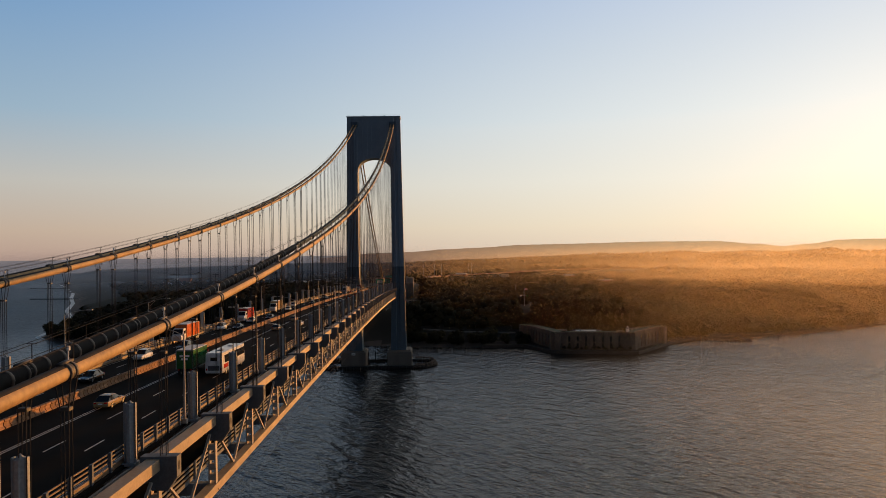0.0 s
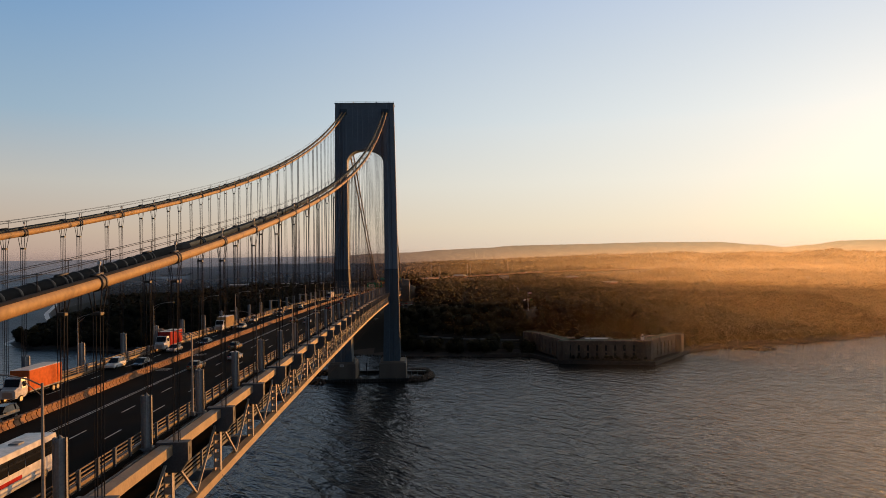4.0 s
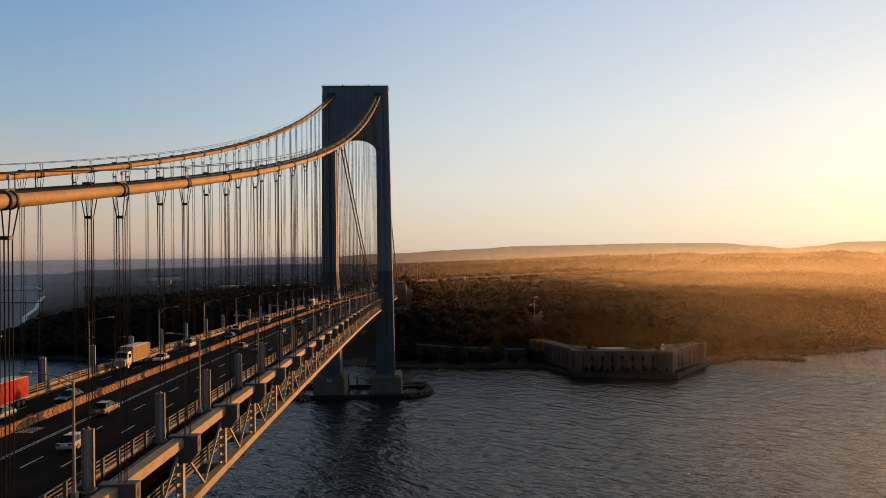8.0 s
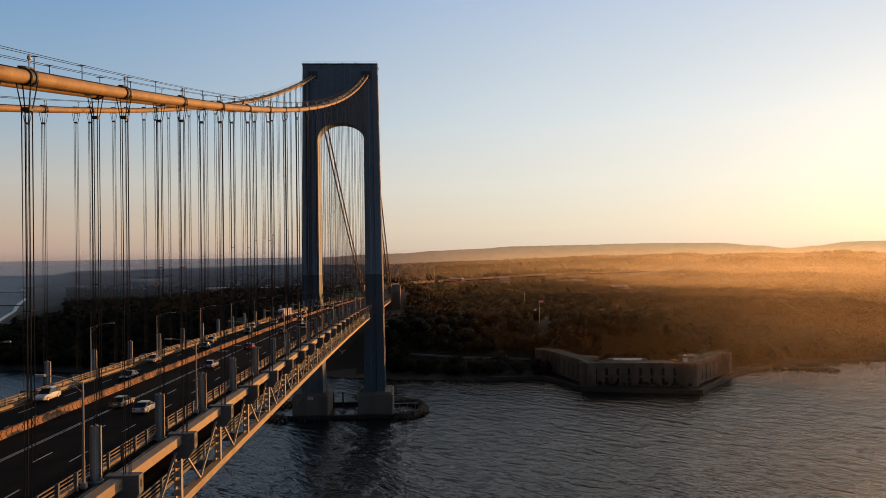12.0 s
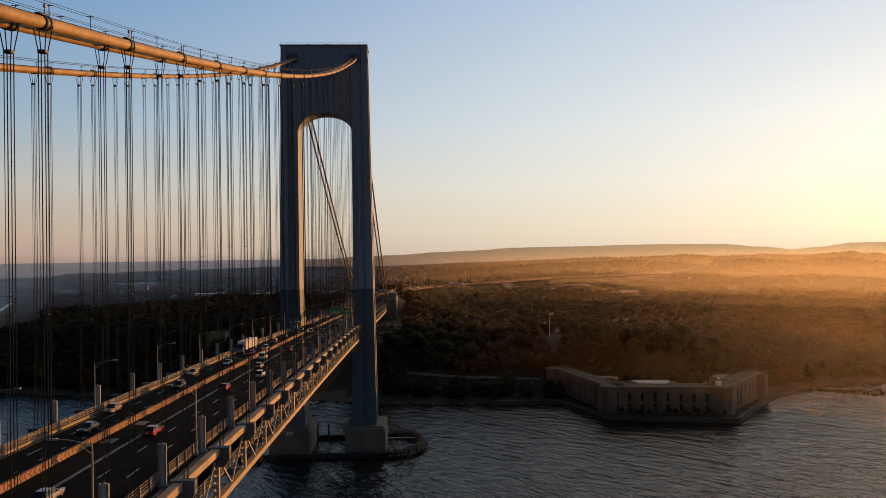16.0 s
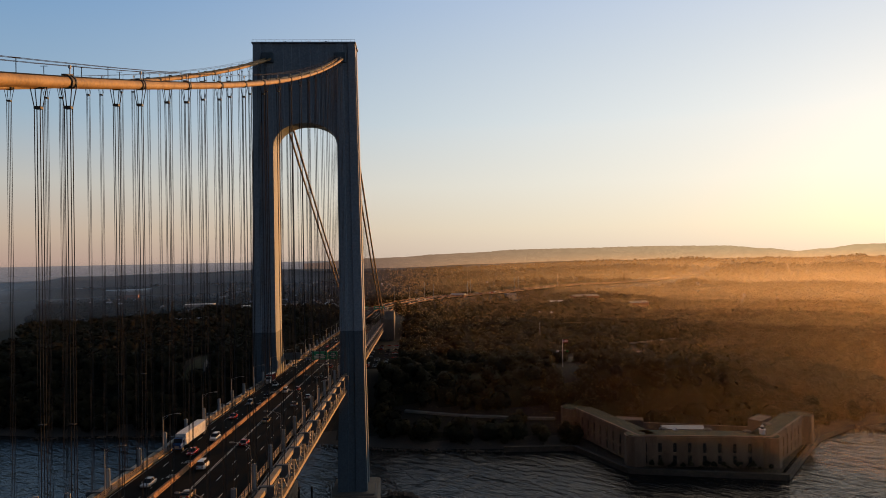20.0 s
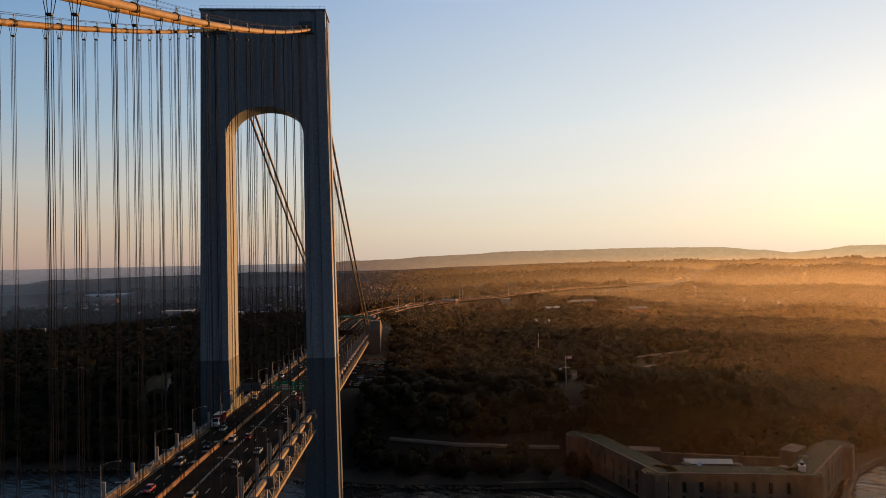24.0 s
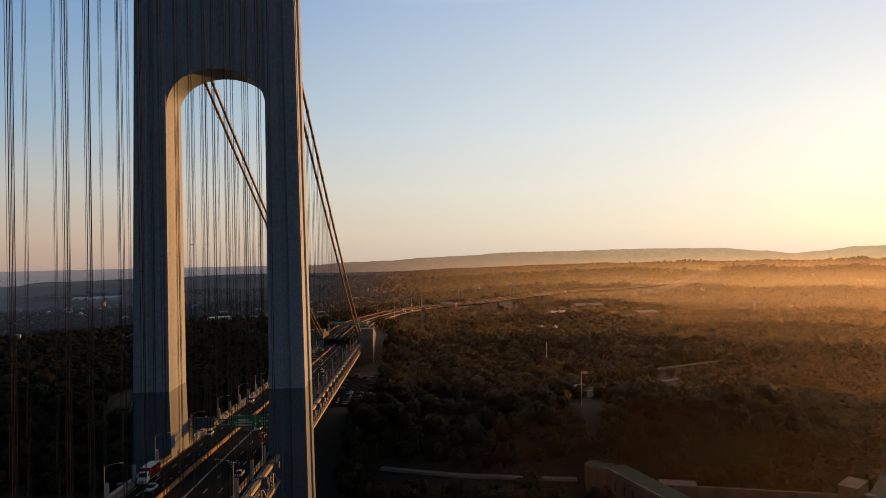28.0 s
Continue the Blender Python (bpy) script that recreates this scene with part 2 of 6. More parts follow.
M_TYRE = plain("tyre_rubber", (0.02, 0.02, 0.02), 0.85)
M_RIM = plain("alloy_rim", (0.45, 0.45, 0.46), 0.35, 0.9)
M_GLASS = plain("tinted_glass", (0.015, 0.017, 0.02), 0.06)
M_TAIL = plain("tail_lamp_lens", (0.5, 0.02, 0.01), 0.25)
M_HEAD = plain("headlamp_lens", (0.8, 0.8, 0.76), 0.15)
M_GREEN = plain("sign_green", (0.02, 0.38, 0.20), 0.45)
M_TXT = plain("sign_white", (0.85, 0.88, 0.86), 0.45)
PAINT = {n: material("paint_" + n, c, tuple(v * 0.8 for v in c), 0.22, 0.0, 0.6, 2.0, 0.0) for n, c in (
    ("white", (0.72, 0.71, 0.69)), ("silver", (0.42, 0.42, 0.43)), ("black", (0.02, 0.02, 0.022)), ("grey", (0.12, 0.12, 0.125)),
    ("red", (0.42, 0.025, 0.02)), ("blue", (0.03, 0.08, 0.22)), ("gold", (0.40, 0.28, 0.14)), ("orange", (0.62, 0.13, 0.03)),
    ("green", (0.02, 0.13, 0.035)), ("darkred", (0.2, 0.02, 0.02)))}

# water: dark body, glossy, wind waves at three sizes
M_WATER = bpy.data.materials.new("harbour_water")
M_WATER.use_nodes = True
nt = M_WATER.node_tree
wb = nt.nodes["Principled BSDF"]
wb.inputs["Base Color"].default_value = (0.006, 0.007, 0.008, 1)
wb.inputs["Roughness"].default_value = 0.10
wb.inputs["IOR"].default_value = 1.33
wb.inputs["Specular IOR Level"].default_value = 0.6


def wave(scale, stretch, turn, detail):
    v = coords(nt, (1.0 / stretch, 1.0, 1.0))
    v.node.vector_type = "TEXTURE"
    v.node.inputs["Rotation"].default_value = (0, 0, radians(turn))
    return noise_tex(nt, v, scale, detail)


hA = wave(0.085, 0.36, -54, 2.5)
hB = wave(0.22, 0.42, -44, 3.0)
hC = wave(0.9, 0.55, -52, 3.0)
hD = noise_tex(nt, coords(nt), 0.012, 3.0)
last = None
for h, dist in ((hA, 2.0), (hB, 1.9), (hC, 0.40)):
    b = nt.nodes.new("ShaderNodeBump")
    b.inputs["Strength"].default_value, b.inputs["Distance"].default_value = 1.0, dist
    nt.links.new(h, b.inputs["Height"])
    if last:
        nt.links.new(last, b.inputs["Normal"])
    last = b.outputs[0]
nt.links.new(last, wb.inputs["Normal"])
rg = nt.nodes.new("ShaderNodeMapRange")
rg.inputs["To Min"].default_value, rg.inputs["To Max"].default_value = 0.09, 0.16
nt.links.new(hD, rg.inputs[0])
# the open bay to the west is choppier than the lee of the point
wp = nt.nodes.new("ShaderNodeNewGeometry")
wx = nt.nodes.new("ShaderNodeSeparateXYZ")
nt.links.new(wp.outputs["Position"], wx.inputs[0])
chop = nt.nodes.new("ShaderNodeMapRange")
chop.inputs["From Min"].default_value, chop.inputs["From Max"].default_value = -120.0, -520.0
chop.inputs["To Min"].default_value, chop.inputs["To Max"].default_value = 0.0, 0.34
nt.links.new(wx.outputs[0], chop.inputs[0])
rsum = nt.nodes.new("ShaderNodeMath")
rsum.operation = "ADD"
nt.links.new(rg.outputs[0], rsum.inputs[0])
nt.links.new(chop.outputs[0], rsum.inputs[1])
nt.links.new(rsum.outputs[0], wb.inputs["Roughness"])


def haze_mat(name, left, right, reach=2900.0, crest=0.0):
    """Far distance, its haze painted as emitted colour: a glow that warms and brightens towards the sun's side, with
    faint wooded mottling.
    """
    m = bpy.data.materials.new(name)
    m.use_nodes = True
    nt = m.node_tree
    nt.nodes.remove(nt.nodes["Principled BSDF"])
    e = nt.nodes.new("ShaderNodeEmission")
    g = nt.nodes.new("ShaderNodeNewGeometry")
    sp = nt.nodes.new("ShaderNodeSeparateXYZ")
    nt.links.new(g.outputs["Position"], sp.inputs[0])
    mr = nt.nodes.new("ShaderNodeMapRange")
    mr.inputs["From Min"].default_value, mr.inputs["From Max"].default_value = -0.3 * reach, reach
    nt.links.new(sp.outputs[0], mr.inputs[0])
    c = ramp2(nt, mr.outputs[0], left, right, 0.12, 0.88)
    # valley haze painted in: lighter foot, darker crest
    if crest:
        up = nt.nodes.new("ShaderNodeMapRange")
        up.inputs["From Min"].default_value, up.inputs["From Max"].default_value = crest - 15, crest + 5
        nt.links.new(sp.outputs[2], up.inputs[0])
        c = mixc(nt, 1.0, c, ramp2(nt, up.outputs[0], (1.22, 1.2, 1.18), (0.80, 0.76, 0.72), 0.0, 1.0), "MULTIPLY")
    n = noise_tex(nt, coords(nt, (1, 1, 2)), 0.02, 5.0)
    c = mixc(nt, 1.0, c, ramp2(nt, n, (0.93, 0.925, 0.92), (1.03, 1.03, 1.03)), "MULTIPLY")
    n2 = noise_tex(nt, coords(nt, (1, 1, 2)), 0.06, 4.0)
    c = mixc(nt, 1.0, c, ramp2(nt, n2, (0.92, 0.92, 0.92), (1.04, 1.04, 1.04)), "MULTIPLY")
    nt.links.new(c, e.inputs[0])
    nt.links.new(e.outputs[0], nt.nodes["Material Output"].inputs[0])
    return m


# ------------------------------------------------------------ mesh tools
class Shape:
    """Collects simple solids into one mesh."""

    def __init__(self):
        self.v, self.f = [], []

    def add(self, vs, fs):
        n = len(self.v)
        self.v += [tuple(p) for p in vs]
        self.f += [tuple(i + n for i in q) for q in fs]
        return self

    def box(self, x0, y0, z0, x1, y1, z1, c=0.0):
        """A box, with its upright edges and top edge cut back by c."""
        if c <= 0:
            vs = [(x, y, z) for z in (z0, z1) for x, y in ((x0, y0), (x1, y0), (x1, y1), (x0, y1))]
            return self.add(vs, [(3, 2, 1, 0), (4, 5, 6, 7), (0, 1, 5, 4), (1, 2, 6, 5), (2, 3, 7, 6), (3, 0, 4, 7)])
        ring = lambda a: [(x0 + c + a, y0 + a), (x1 - c - a, y0 + a), (x1 - a, y0 + c + a), (x1 - a, y1 - c - a), (x1 - c - a, y1 - a), (x0 + c + a, y1 - a), (x0 + a, y1 - c - a), (x0 + a, y0 + c + a)]
        vs = [(*p, z0) for p in ring(0)] + [(*p, z1 - c) for p in ring(0)] + [(*p, z1) for p in ring(c * 0.7)]
        fs = [tuple(range(7, -1, -1)), tuple(range(16, 24))]
        for k in (0, 8):
            fs += [(k + i, k + (i + 1) % 8, k + 8 + (i + 1) % 8, k + 8 + i) for i in range(8)]
        return self.add(vs, fs)

    def prism(self, poly, z0, z1):
        n = len(poly)
        vs = [(x, y, z0) for x, y in poly] + [(x, y, z1) for x, y in poly]
        return self.add(vs, [tuple(range(n - 1, -1, -1)), tuple(range(n, 2 * n))] + [(i, (i + 1) % n, n + (i + 1) % n, n + i) for i in range(n)])

    def slab(self, poly, axis, a, b):
        """A polygon in the plane across axis ('x' or 'y'), made thick from a to b."""
        n = len(poly)
        put = (lambda p, k: (k, p[0], p[1])) if axis == "x" else (lambda p, k: (p[0], k, p[1]))
        vs = [put(p, a) for p in poly] + [put(p, b) for p in poly]
        return self.add(vs, [tuple(range(n - 1, -1, -1)), tuple(range(n, 2 * n))] + [(i, (i + 1) % n, n + (i + 1) % n, n + i) for i in range(n)])

    def tube(self, pts, r, n=8, ends=True):
        """A round bar along points; r is one radius or one for each point."""
        pts = [Vector(p) for p in pts]
        rs = r if isinstance(r, (list, tuple)) else [r] * len(pts)
        vs = []
        for i, p in enumerate(pts):
            d = (pts[min(i + 1, len(pts) - 1)] - pts[max(i - 1, 0)]).normalized()
            side = d.cross(Vector((0, 0, 1)))
            side = side.normalized() if side.length > 1e-4 else Vector((1, 0, 0))
            up = side.cross(d)
            vs += [tuple(p + (side * math.cos(2 * math.pi * k / n) + up * math.sin(2 * math.pi * k / n)) * rs[i]) for k in range(n)]
        fs = [(i * n + k, i * n + (k + 1) % n, (i + 1) * n + (k + 1) % n, (i + 1) * n + k) for i in range(len(pts) - 1) for k in range(n)]
        if ends:
            fs += [tuple(range(n - 1, -1, -1)), tuple(range((len(pts) - 1) * n, len(pts) * n))]
        return self.add(vs, fs)

    def beam(self, p, q, w, h):
        """A square bar from p to q, w wide and h deep."""
        p, q = Vector(p), Vector(q)
        d = (q - p).normalized()
        side = d.cross(Vector((0, 0, 1)))
        side = side.normalized() if side.length > 1e-4 else Vector((1, 0, 0))
        up = side.cross(d)
        vs = [tuple(e + side * a * w / 2 + up * b * h / 2) for e in (p, q) for a, b in ((-1, -1), (1, -1), (1, 1), (-1, 1))]
        return self.add(vs, [(3, 2, 1, 0), (4, 5, 6, 7), (0, 1, 5, 4), (1, 2, 6, 5), (2, 3, 7, 6), (3, 0, 4, 7)])

    def mesh(self, name, mat, smooth=False):
        me = bpy.data.meshes.new(name)
        me.from_pydata(self.v, [], self.f)
        me.materials.append(mat)
        me.validate()
        if smooth:
            me.polygons.foreach_set("use_smooth", [True] * len(me.polygons))
        me.update()
        return me


def part(name, shape, mat, parent, label="", m=None, smooth=False):
    """One mesh object under a thing or a part; shape may be a Shape or a ready mesh."""
    me = shape.mesh(name, mat, smooth) if isinstance(shape, Shape) else shape
    ob = new(name, me)
    if parent:
        ob.parent = parent
    if m is not None:
        ob.matrix_basis = m
    return tagged(ob, label)


def thing(name, label, category, m=None, group="", kind=""):
    ob = new(name)
    ob.empty_display_size = 0.5
    if m is not None:
        ob.matrix_basis = m
    return tagged(ob, label, category, group, kind)


def solo(name, shape, mat, label, category, group="", kind="", m=None, smooth=False):
    ob = part(name, shape, mat, None, label, m, smooth)
    return tagged(ob, "", category, group, kind)


def from_arrays(name, verts, faces, mat, smooth=False):
    """A mesh from arrays of corners and of equal-sided faces."""
    me = bpy.data.meshes.new(name)
    n, k = faces.shape
    me.vertices.add(len(verts))
    me.vertices.foreach_set("co", np.asarray(verts, np.float32).ravel())
    me.loops.add(n * k)
    me.loops.foreach_set("vertex_index", faces.astype(np.int32).ravel())
    me.polygons.add(n)
    me.polygons.foreach_set("loop_start", np.arange(0, n * k, k, dtype=np.int32))
    me.polygons.foreach_set("use_smooth", np.full(n, smooth))
    me.materials.append(mat)
    me.update(calc_edges=True)
    return me


# ------------------------------------------------------------ plan of the bridge
PANEL, Y_FIRST, N_FIRST, N_LAST = 15.147, -479.68, -9, 56
HALF, TOWER_Y = 649.0, 4.76


def post_top(y):
    """Height of the tops of the roadside posts, the bridge's line of height."""
    u = (y + HALF) / HALF
    return 84.34 - 14.08 * u * u if y < 0 else 70.26 - 0.0434 * y


def road_z(y):
    return post_top(y) - 5.2


def cable_z(y):
    if y <= TOWER_Y:
        u = (y + HALF) / (HALF + TOWER_Y)
        return 84.3 + 121.2 * u * u
    s = min(1.0, (y - TOWER_Y) / 370.0)
    return 205.5 + (56.0 - 205.5) * s - 12.0 * 4 * s * (1 - s) * 0.5


def panel_y(k):
    return Y_FIRST + PANEL * k


def slope(y):
    return math.degrees(math.atan((road_z(y + 1) - road_z(y - 1)) / 2))


ALONG = [panel_y(N_FIRST) + PANEL / 6 * i for i in range(int((panel_y(N_LAST) - panel_y(N_FIRST)) / (PANEL / 6)) + 1)]


def strip(profile, ys, base):
    """A profile of (x, dz) drawn along the bridge."""
    n = len(profile)
    vs = [(x, y, base(y) + dz) for y in ys for x, dz in profile]
    s = Shape()
    fs = [(i * n + k, i * n + (k + 1) % n, (i + 1) * n + (k + 1) % n, (i + 1) * n + k) for i in range(len(ys) - 1) for k in range(n)]
    return s.add(vs, fs + [tuple(range(n - 1, -1, -1)), tuple(range((len(ys) - 1) * n, len(ys) * n))])


def rect(x0, x1, z0, z1):
    return [(x0, z0), (x1, z0), (x1, z1), (x0, z1)]

# ------------------------------------------------------------ water, land, distance
solo("water", Shape().add([(-5200, -3000, 0), (5200, -3000, 0), (5200, 4700, 0), (-5200, 4700, 0)], [(0, 1, 2, 3)]), M_WATER, "dark rippled harbour water in low evening sun", "water", kind="structure")

SHORE = np.array([(-2965, 5750), (-2044, 3635), (-1826, 3056), (-1500, 2360), (-1257, 1885), (-1050, 1540), (-892, 1260), (-795, 1060), (-684, 850), (-596, 656), (-507, 500), (-462, 390), (-425, 260), (-392, 215), (-300, 185), (-204, 157), (-116, 154), (-40, 132), (30, 108), (95, 99), (140, 96), (159, 54), (233, 36), (288, 100), (331, 128), (400, 138), (451, 150), (558, 202), (760, 300), (1100, 450), (1800, 800), (3400, 1500)], float)


HW = [(0, 366, 54.3), (0, 440, 51.5), (6, 540, 50), (38, 665, 49), (88, 765, 48.5), (180, 862, 48), (290, 1015, 47), (400, 1140, 46), (540, 1255, 44), (700, 1440, 42), (883, 1707, 42), (1158, 2115, 48)]


def shore_distance(x, y):
    """Metres inland from the shore line, below nought at sea."""
    p = np.stack([np.asarray(x, float), np.asarray(y, float)], -1)
    best = np.full(p.shape[:-1], 1e9)
    for a, b in zip(SHORE[:-1], SHORE[1:]):
        d = b - a
        t = np.clip(((p - a) @ d) / (d @ d), 0, 1)
        q = p - a - t[..., None] * d
        best = np.minimum(best, np.hypot(q[..., 0], q[..., 1]))
    poly = np.vstack([SHORE, [(3400, 6000), (-2965, 6000)]])
    inside = np.zeros(p.shape[:-1], bool)
    for a, b in zip(poly, np.roll(poly, -1, 0)):
        cross = (a[1] > p[..., 1]) != (b[1] > p[..., 1])
        with np.errstate(divide="ignore", invalid="ignore"):
            xi = (b[0] - a[0]) * (p[..., 1] - a[1]) / (b[1] - a[1]) + a[0]
        inside ^= cross & (p[..., 0] < xi)
    return np.where(inside, best, -best)


def ease(a, b, v):
    s = np.clip((v - a) / (b - a), 0, 1)
    return s * s * (3 - 2 * s)


def land_z(x, y):
    x, y = np.asarray(x, float), np.asarray(y, float)
    d = shore_distance(x, y)
    roll = 3.0 * np.sin(x / 83.0 + 1.0) * np.cos(y / 97.0) + 2.0 * np.sin(x / 37.0 + y / 53.0)
    fort = np.clip(1 - np.hypot((x - 212) / 95, (y - 88) / 62), 0, 1)
    bluff = ease(4, 95, d) * (1 - ease(0.0, 0.25, fort))
    top = 31 + 0.5 * roll + 8 * ease(200, 700, d) * ease(-100, 300, x)
    back = 1 - ease(420, 900, d) * (1 - 0.55 * ease(-50, 500, x))
    west = 1 - 0.45 * ease(-220, -420, x)
    z = 1.8 + bluff * top * back * west
    z = z + 10 * ease(500, 1200, d) + 26 * ease(1000, 2600, y) * ease(-100, 1100, x) * ease(300, 900, d)
    az, far = np.degrees(np.arctan2(x - 45, y + 380)), np.hypot(x - 45, y + 380)
    z = z + (22 * ease(1500, 3200, far) * ease(150, 1100, d) + 2.5 * np.sin(x / 120.0) * np.cos(y / 150.0)) * ease(1000, 1300, far) * (1 - ease(-2, 8, az))
    # east of the highway the bluff falls to a wooded town, which climbs again towards the hills
    east = ease(900, 1080, far) * ease(13, 20, az)
    town = 17 + 5.0 * np.sin(x / 171.0 + 0.6) * np.cos(y / 143.0) + 4.0 * np.sin(x / 67.0 - y / 89.0) + 44 * ease(1500, 3100, far)
    z = z + (town - z) * east
    near = np.full(x.shape, 1e9)
    hz = np.zeros(x.shape)
    for (ax, ay, az), (bx, by, bz) in zip(HW[1:-1], HW[2:]):
        t = np.clip(((x - ax) * (bx - ax) + (y - ay) * (by - ay)) / ((bx - ax) ** 2 + (by - ay) ** 2), 0, 1)
        q = np.hypot(x - ax - t * (bx - ax), y - ay - t * (by - ay))
        hz = np.where(q < near, az + t * (bz - az), hz)
        near = np.minimum(near, q)
    way = 1 - ease(20, 75, near)
    z = z * (1 - way) + way * (hz - 2.5)
    return np.where(d > 0, -0.6 + (z + 0.6) * np.clip(d / 14.0, 0, 1), np.maximum(-4.0, -0.6 + d * 0.15))


gx = np.concatenate([np.arange(-3300, -900, 60), np.arange(-900, 900, 14), np.arange(900, 3401, 60)])
gy = np.concatenate([np.arange(20, 900, 12), np.arange(900, 4301, 60)])
X, Y = np.meshgrid(gx, gy, indexing="ij")
Z = land_z(X, Y)
idx = np.arange(X.size).reshape(X.shape)
quads = np.stack([idx[:-1, :-1], idx[1:, :-1], idx[1:, 1:], idx[:-1, 1:]], -1).reshape(-1, 4)
keep = (Z.ravel()[quads] > -3.5).any(1)
ground_me = from_arrays("ground", np.stack([X, Y, Z], -1).reshape(-1, 3), quads[keep], M_GROUND, True)
ground_me.materials.append(M_SAND)
ground_me.materials.append(M_GRASS)
mid = np.stack([X, Y, Z], -1).reshape(-1, 3)[quads[keep]].mean(1)
LAWNS = ((205, 228, 42, 22), (-125, 250, 11, 36), (85, 178, 26, 7), (90, 425, 30, 24))


def on_lawn(x, y):
    r = np.zeros(np.shape(x), bool)
    for cx, cy, ax, ay in LAWNS:
        r |= ((x - cx) / ax) ** 2 + ((y - cy) / ay) ** 2 < 1
    return r


slot = np.where((mid[:, 2] < 3.2) & (shore_distance(mid[:, 0], mid[:, 1]) < 24), 1, np.where(on_lawn(mid[:, 0], mid[:, 1]), 2, 0))
ground_me.polygons.foreach_set("material_index", slot.astype(np.int32))
tagged(new("ground", ground_me), "wooded shore land with sandy edge and lawns", "ground", kind="structure")


def ridge(name, radius, a0, a1, height, mat, label, rough=1.0, seed=0):
    """A far skyline seen from the harbour: an arc of land whose crest follows height(angle)."""
    rng = random.Random(seed)
    s = Shape()
    vs, n = [], 420
    for i in range(n + 1):
        a = a0 + (a1 - a0) * i / n
        x, y = 45 + radius * math.sin(radians(a)), -380 + radius * math.cos(radians(a))
        h = height(a) + rough * (noise.noise((a * 3.1, seed, 0)) * 3 + noise.noise((a * 17.0 * radius / 3000.0, seed, 3)) * 1.6) + rng.uniform(-0.4, 0.4) * rough
        vs += [(x, y, -5.0), (x, y, h), (x * 1.02 - 0.9, y * 1.02, -5.0)]
    fs = []
    for i in range(n):
        p, q = 3 * i, 3 * i + 3
        fs += [(p, q, q + 1, p + 1), (p + 1, q + 1, q + 2, p + 2)]
    return solo(name, s.add(vs, fs), mat, label, "backdrop", kind="structure")


# haze set as emission colour, dimmer away from the sun, brighter towards it
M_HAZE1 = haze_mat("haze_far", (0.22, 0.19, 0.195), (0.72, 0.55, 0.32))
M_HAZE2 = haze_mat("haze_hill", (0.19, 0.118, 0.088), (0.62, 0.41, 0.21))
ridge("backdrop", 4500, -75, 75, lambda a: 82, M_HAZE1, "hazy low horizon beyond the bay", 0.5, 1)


def crest_of(pts):
    """Height of a skyline by bearing, eased between points."""
    def h(a):
        for (p, u), (q, v) in zip(pts, pts[1:]):
            if p <= a <= q:
                return u + (v - u) * float(ease(p, q, a))
        return pts[-1][1]
    return h


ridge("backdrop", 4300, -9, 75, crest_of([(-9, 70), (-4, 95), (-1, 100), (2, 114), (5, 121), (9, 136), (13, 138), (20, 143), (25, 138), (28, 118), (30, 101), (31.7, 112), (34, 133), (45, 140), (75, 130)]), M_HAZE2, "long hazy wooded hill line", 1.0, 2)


M_HAZE_AIR = bpy.data.materials.new("evening_haze")
M_HAZE_AIR.use_nodes = True
nt = M_HAZE_AIR.node_tree
nt.nodes.remove(nt.nodes["Principled BSDF"])
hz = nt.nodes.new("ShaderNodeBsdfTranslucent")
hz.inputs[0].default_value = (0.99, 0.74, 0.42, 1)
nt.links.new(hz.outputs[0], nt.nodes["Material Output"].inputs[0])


def haze_bank(r, thick, floor, west, a0, pitch, power, seed):
    """Streaks added in place of lit haze and glare: very fine and level with open air between them, closer to one
    another sunward and near the ground.
    """
    rg = np.random.default_rng(seed)
    zs = np.arange(-1.0, 124.0, pitch)
    zs = zs + rg.uniform(-0.4, 0.4, len(zs)) * pitch
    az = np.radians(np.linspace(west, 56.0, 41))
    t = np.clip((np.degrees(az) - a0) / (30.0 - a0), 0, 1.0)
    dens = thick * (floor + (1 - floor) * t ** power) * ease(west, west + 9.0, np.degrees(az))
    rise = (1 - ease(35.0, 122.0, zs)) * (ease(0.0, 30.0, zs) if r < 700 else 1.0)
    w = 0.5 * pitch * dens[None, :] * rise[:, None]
    x = np.broadcast_to(45 + r * np.sin(az), w.shape)
    y = np.broadcast_to(-380 + r * np.cos(az), w.shape)
    z = np.broadcast_to(zs[:, None], w.shape)
    v = np.stack([np.stack([x, y, z - w], -1), np.stack([x, y, z + w], -1)], 2)
    idx = np.arange(v.shape[0] * v.shape[1] * 2).reshape(v.shape[:3])
    q = np.stack([idx[:, :-1, 0], idx[:, 1:, 0], idx[:, 1:, 1], idx[:, :-1, 1]], -1).reshape(-1, 4)
    me = from_arrays("haze_bank", v.reshape(-1, 3), q, M_HAZE_AIR)
    tagged(new("haze_bank", me), "fine level streaks standing in for sunlit haze and glare", "haze", kind="stuff")


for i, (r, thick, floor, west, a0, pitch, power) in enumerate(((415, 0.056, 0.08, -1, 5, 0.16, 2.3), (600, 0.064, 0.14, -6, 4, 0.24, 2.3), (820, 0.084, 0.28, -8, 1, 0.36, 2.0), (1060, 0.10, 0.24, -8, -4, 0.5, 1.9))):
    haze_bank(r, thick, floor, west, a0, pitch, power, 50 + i)


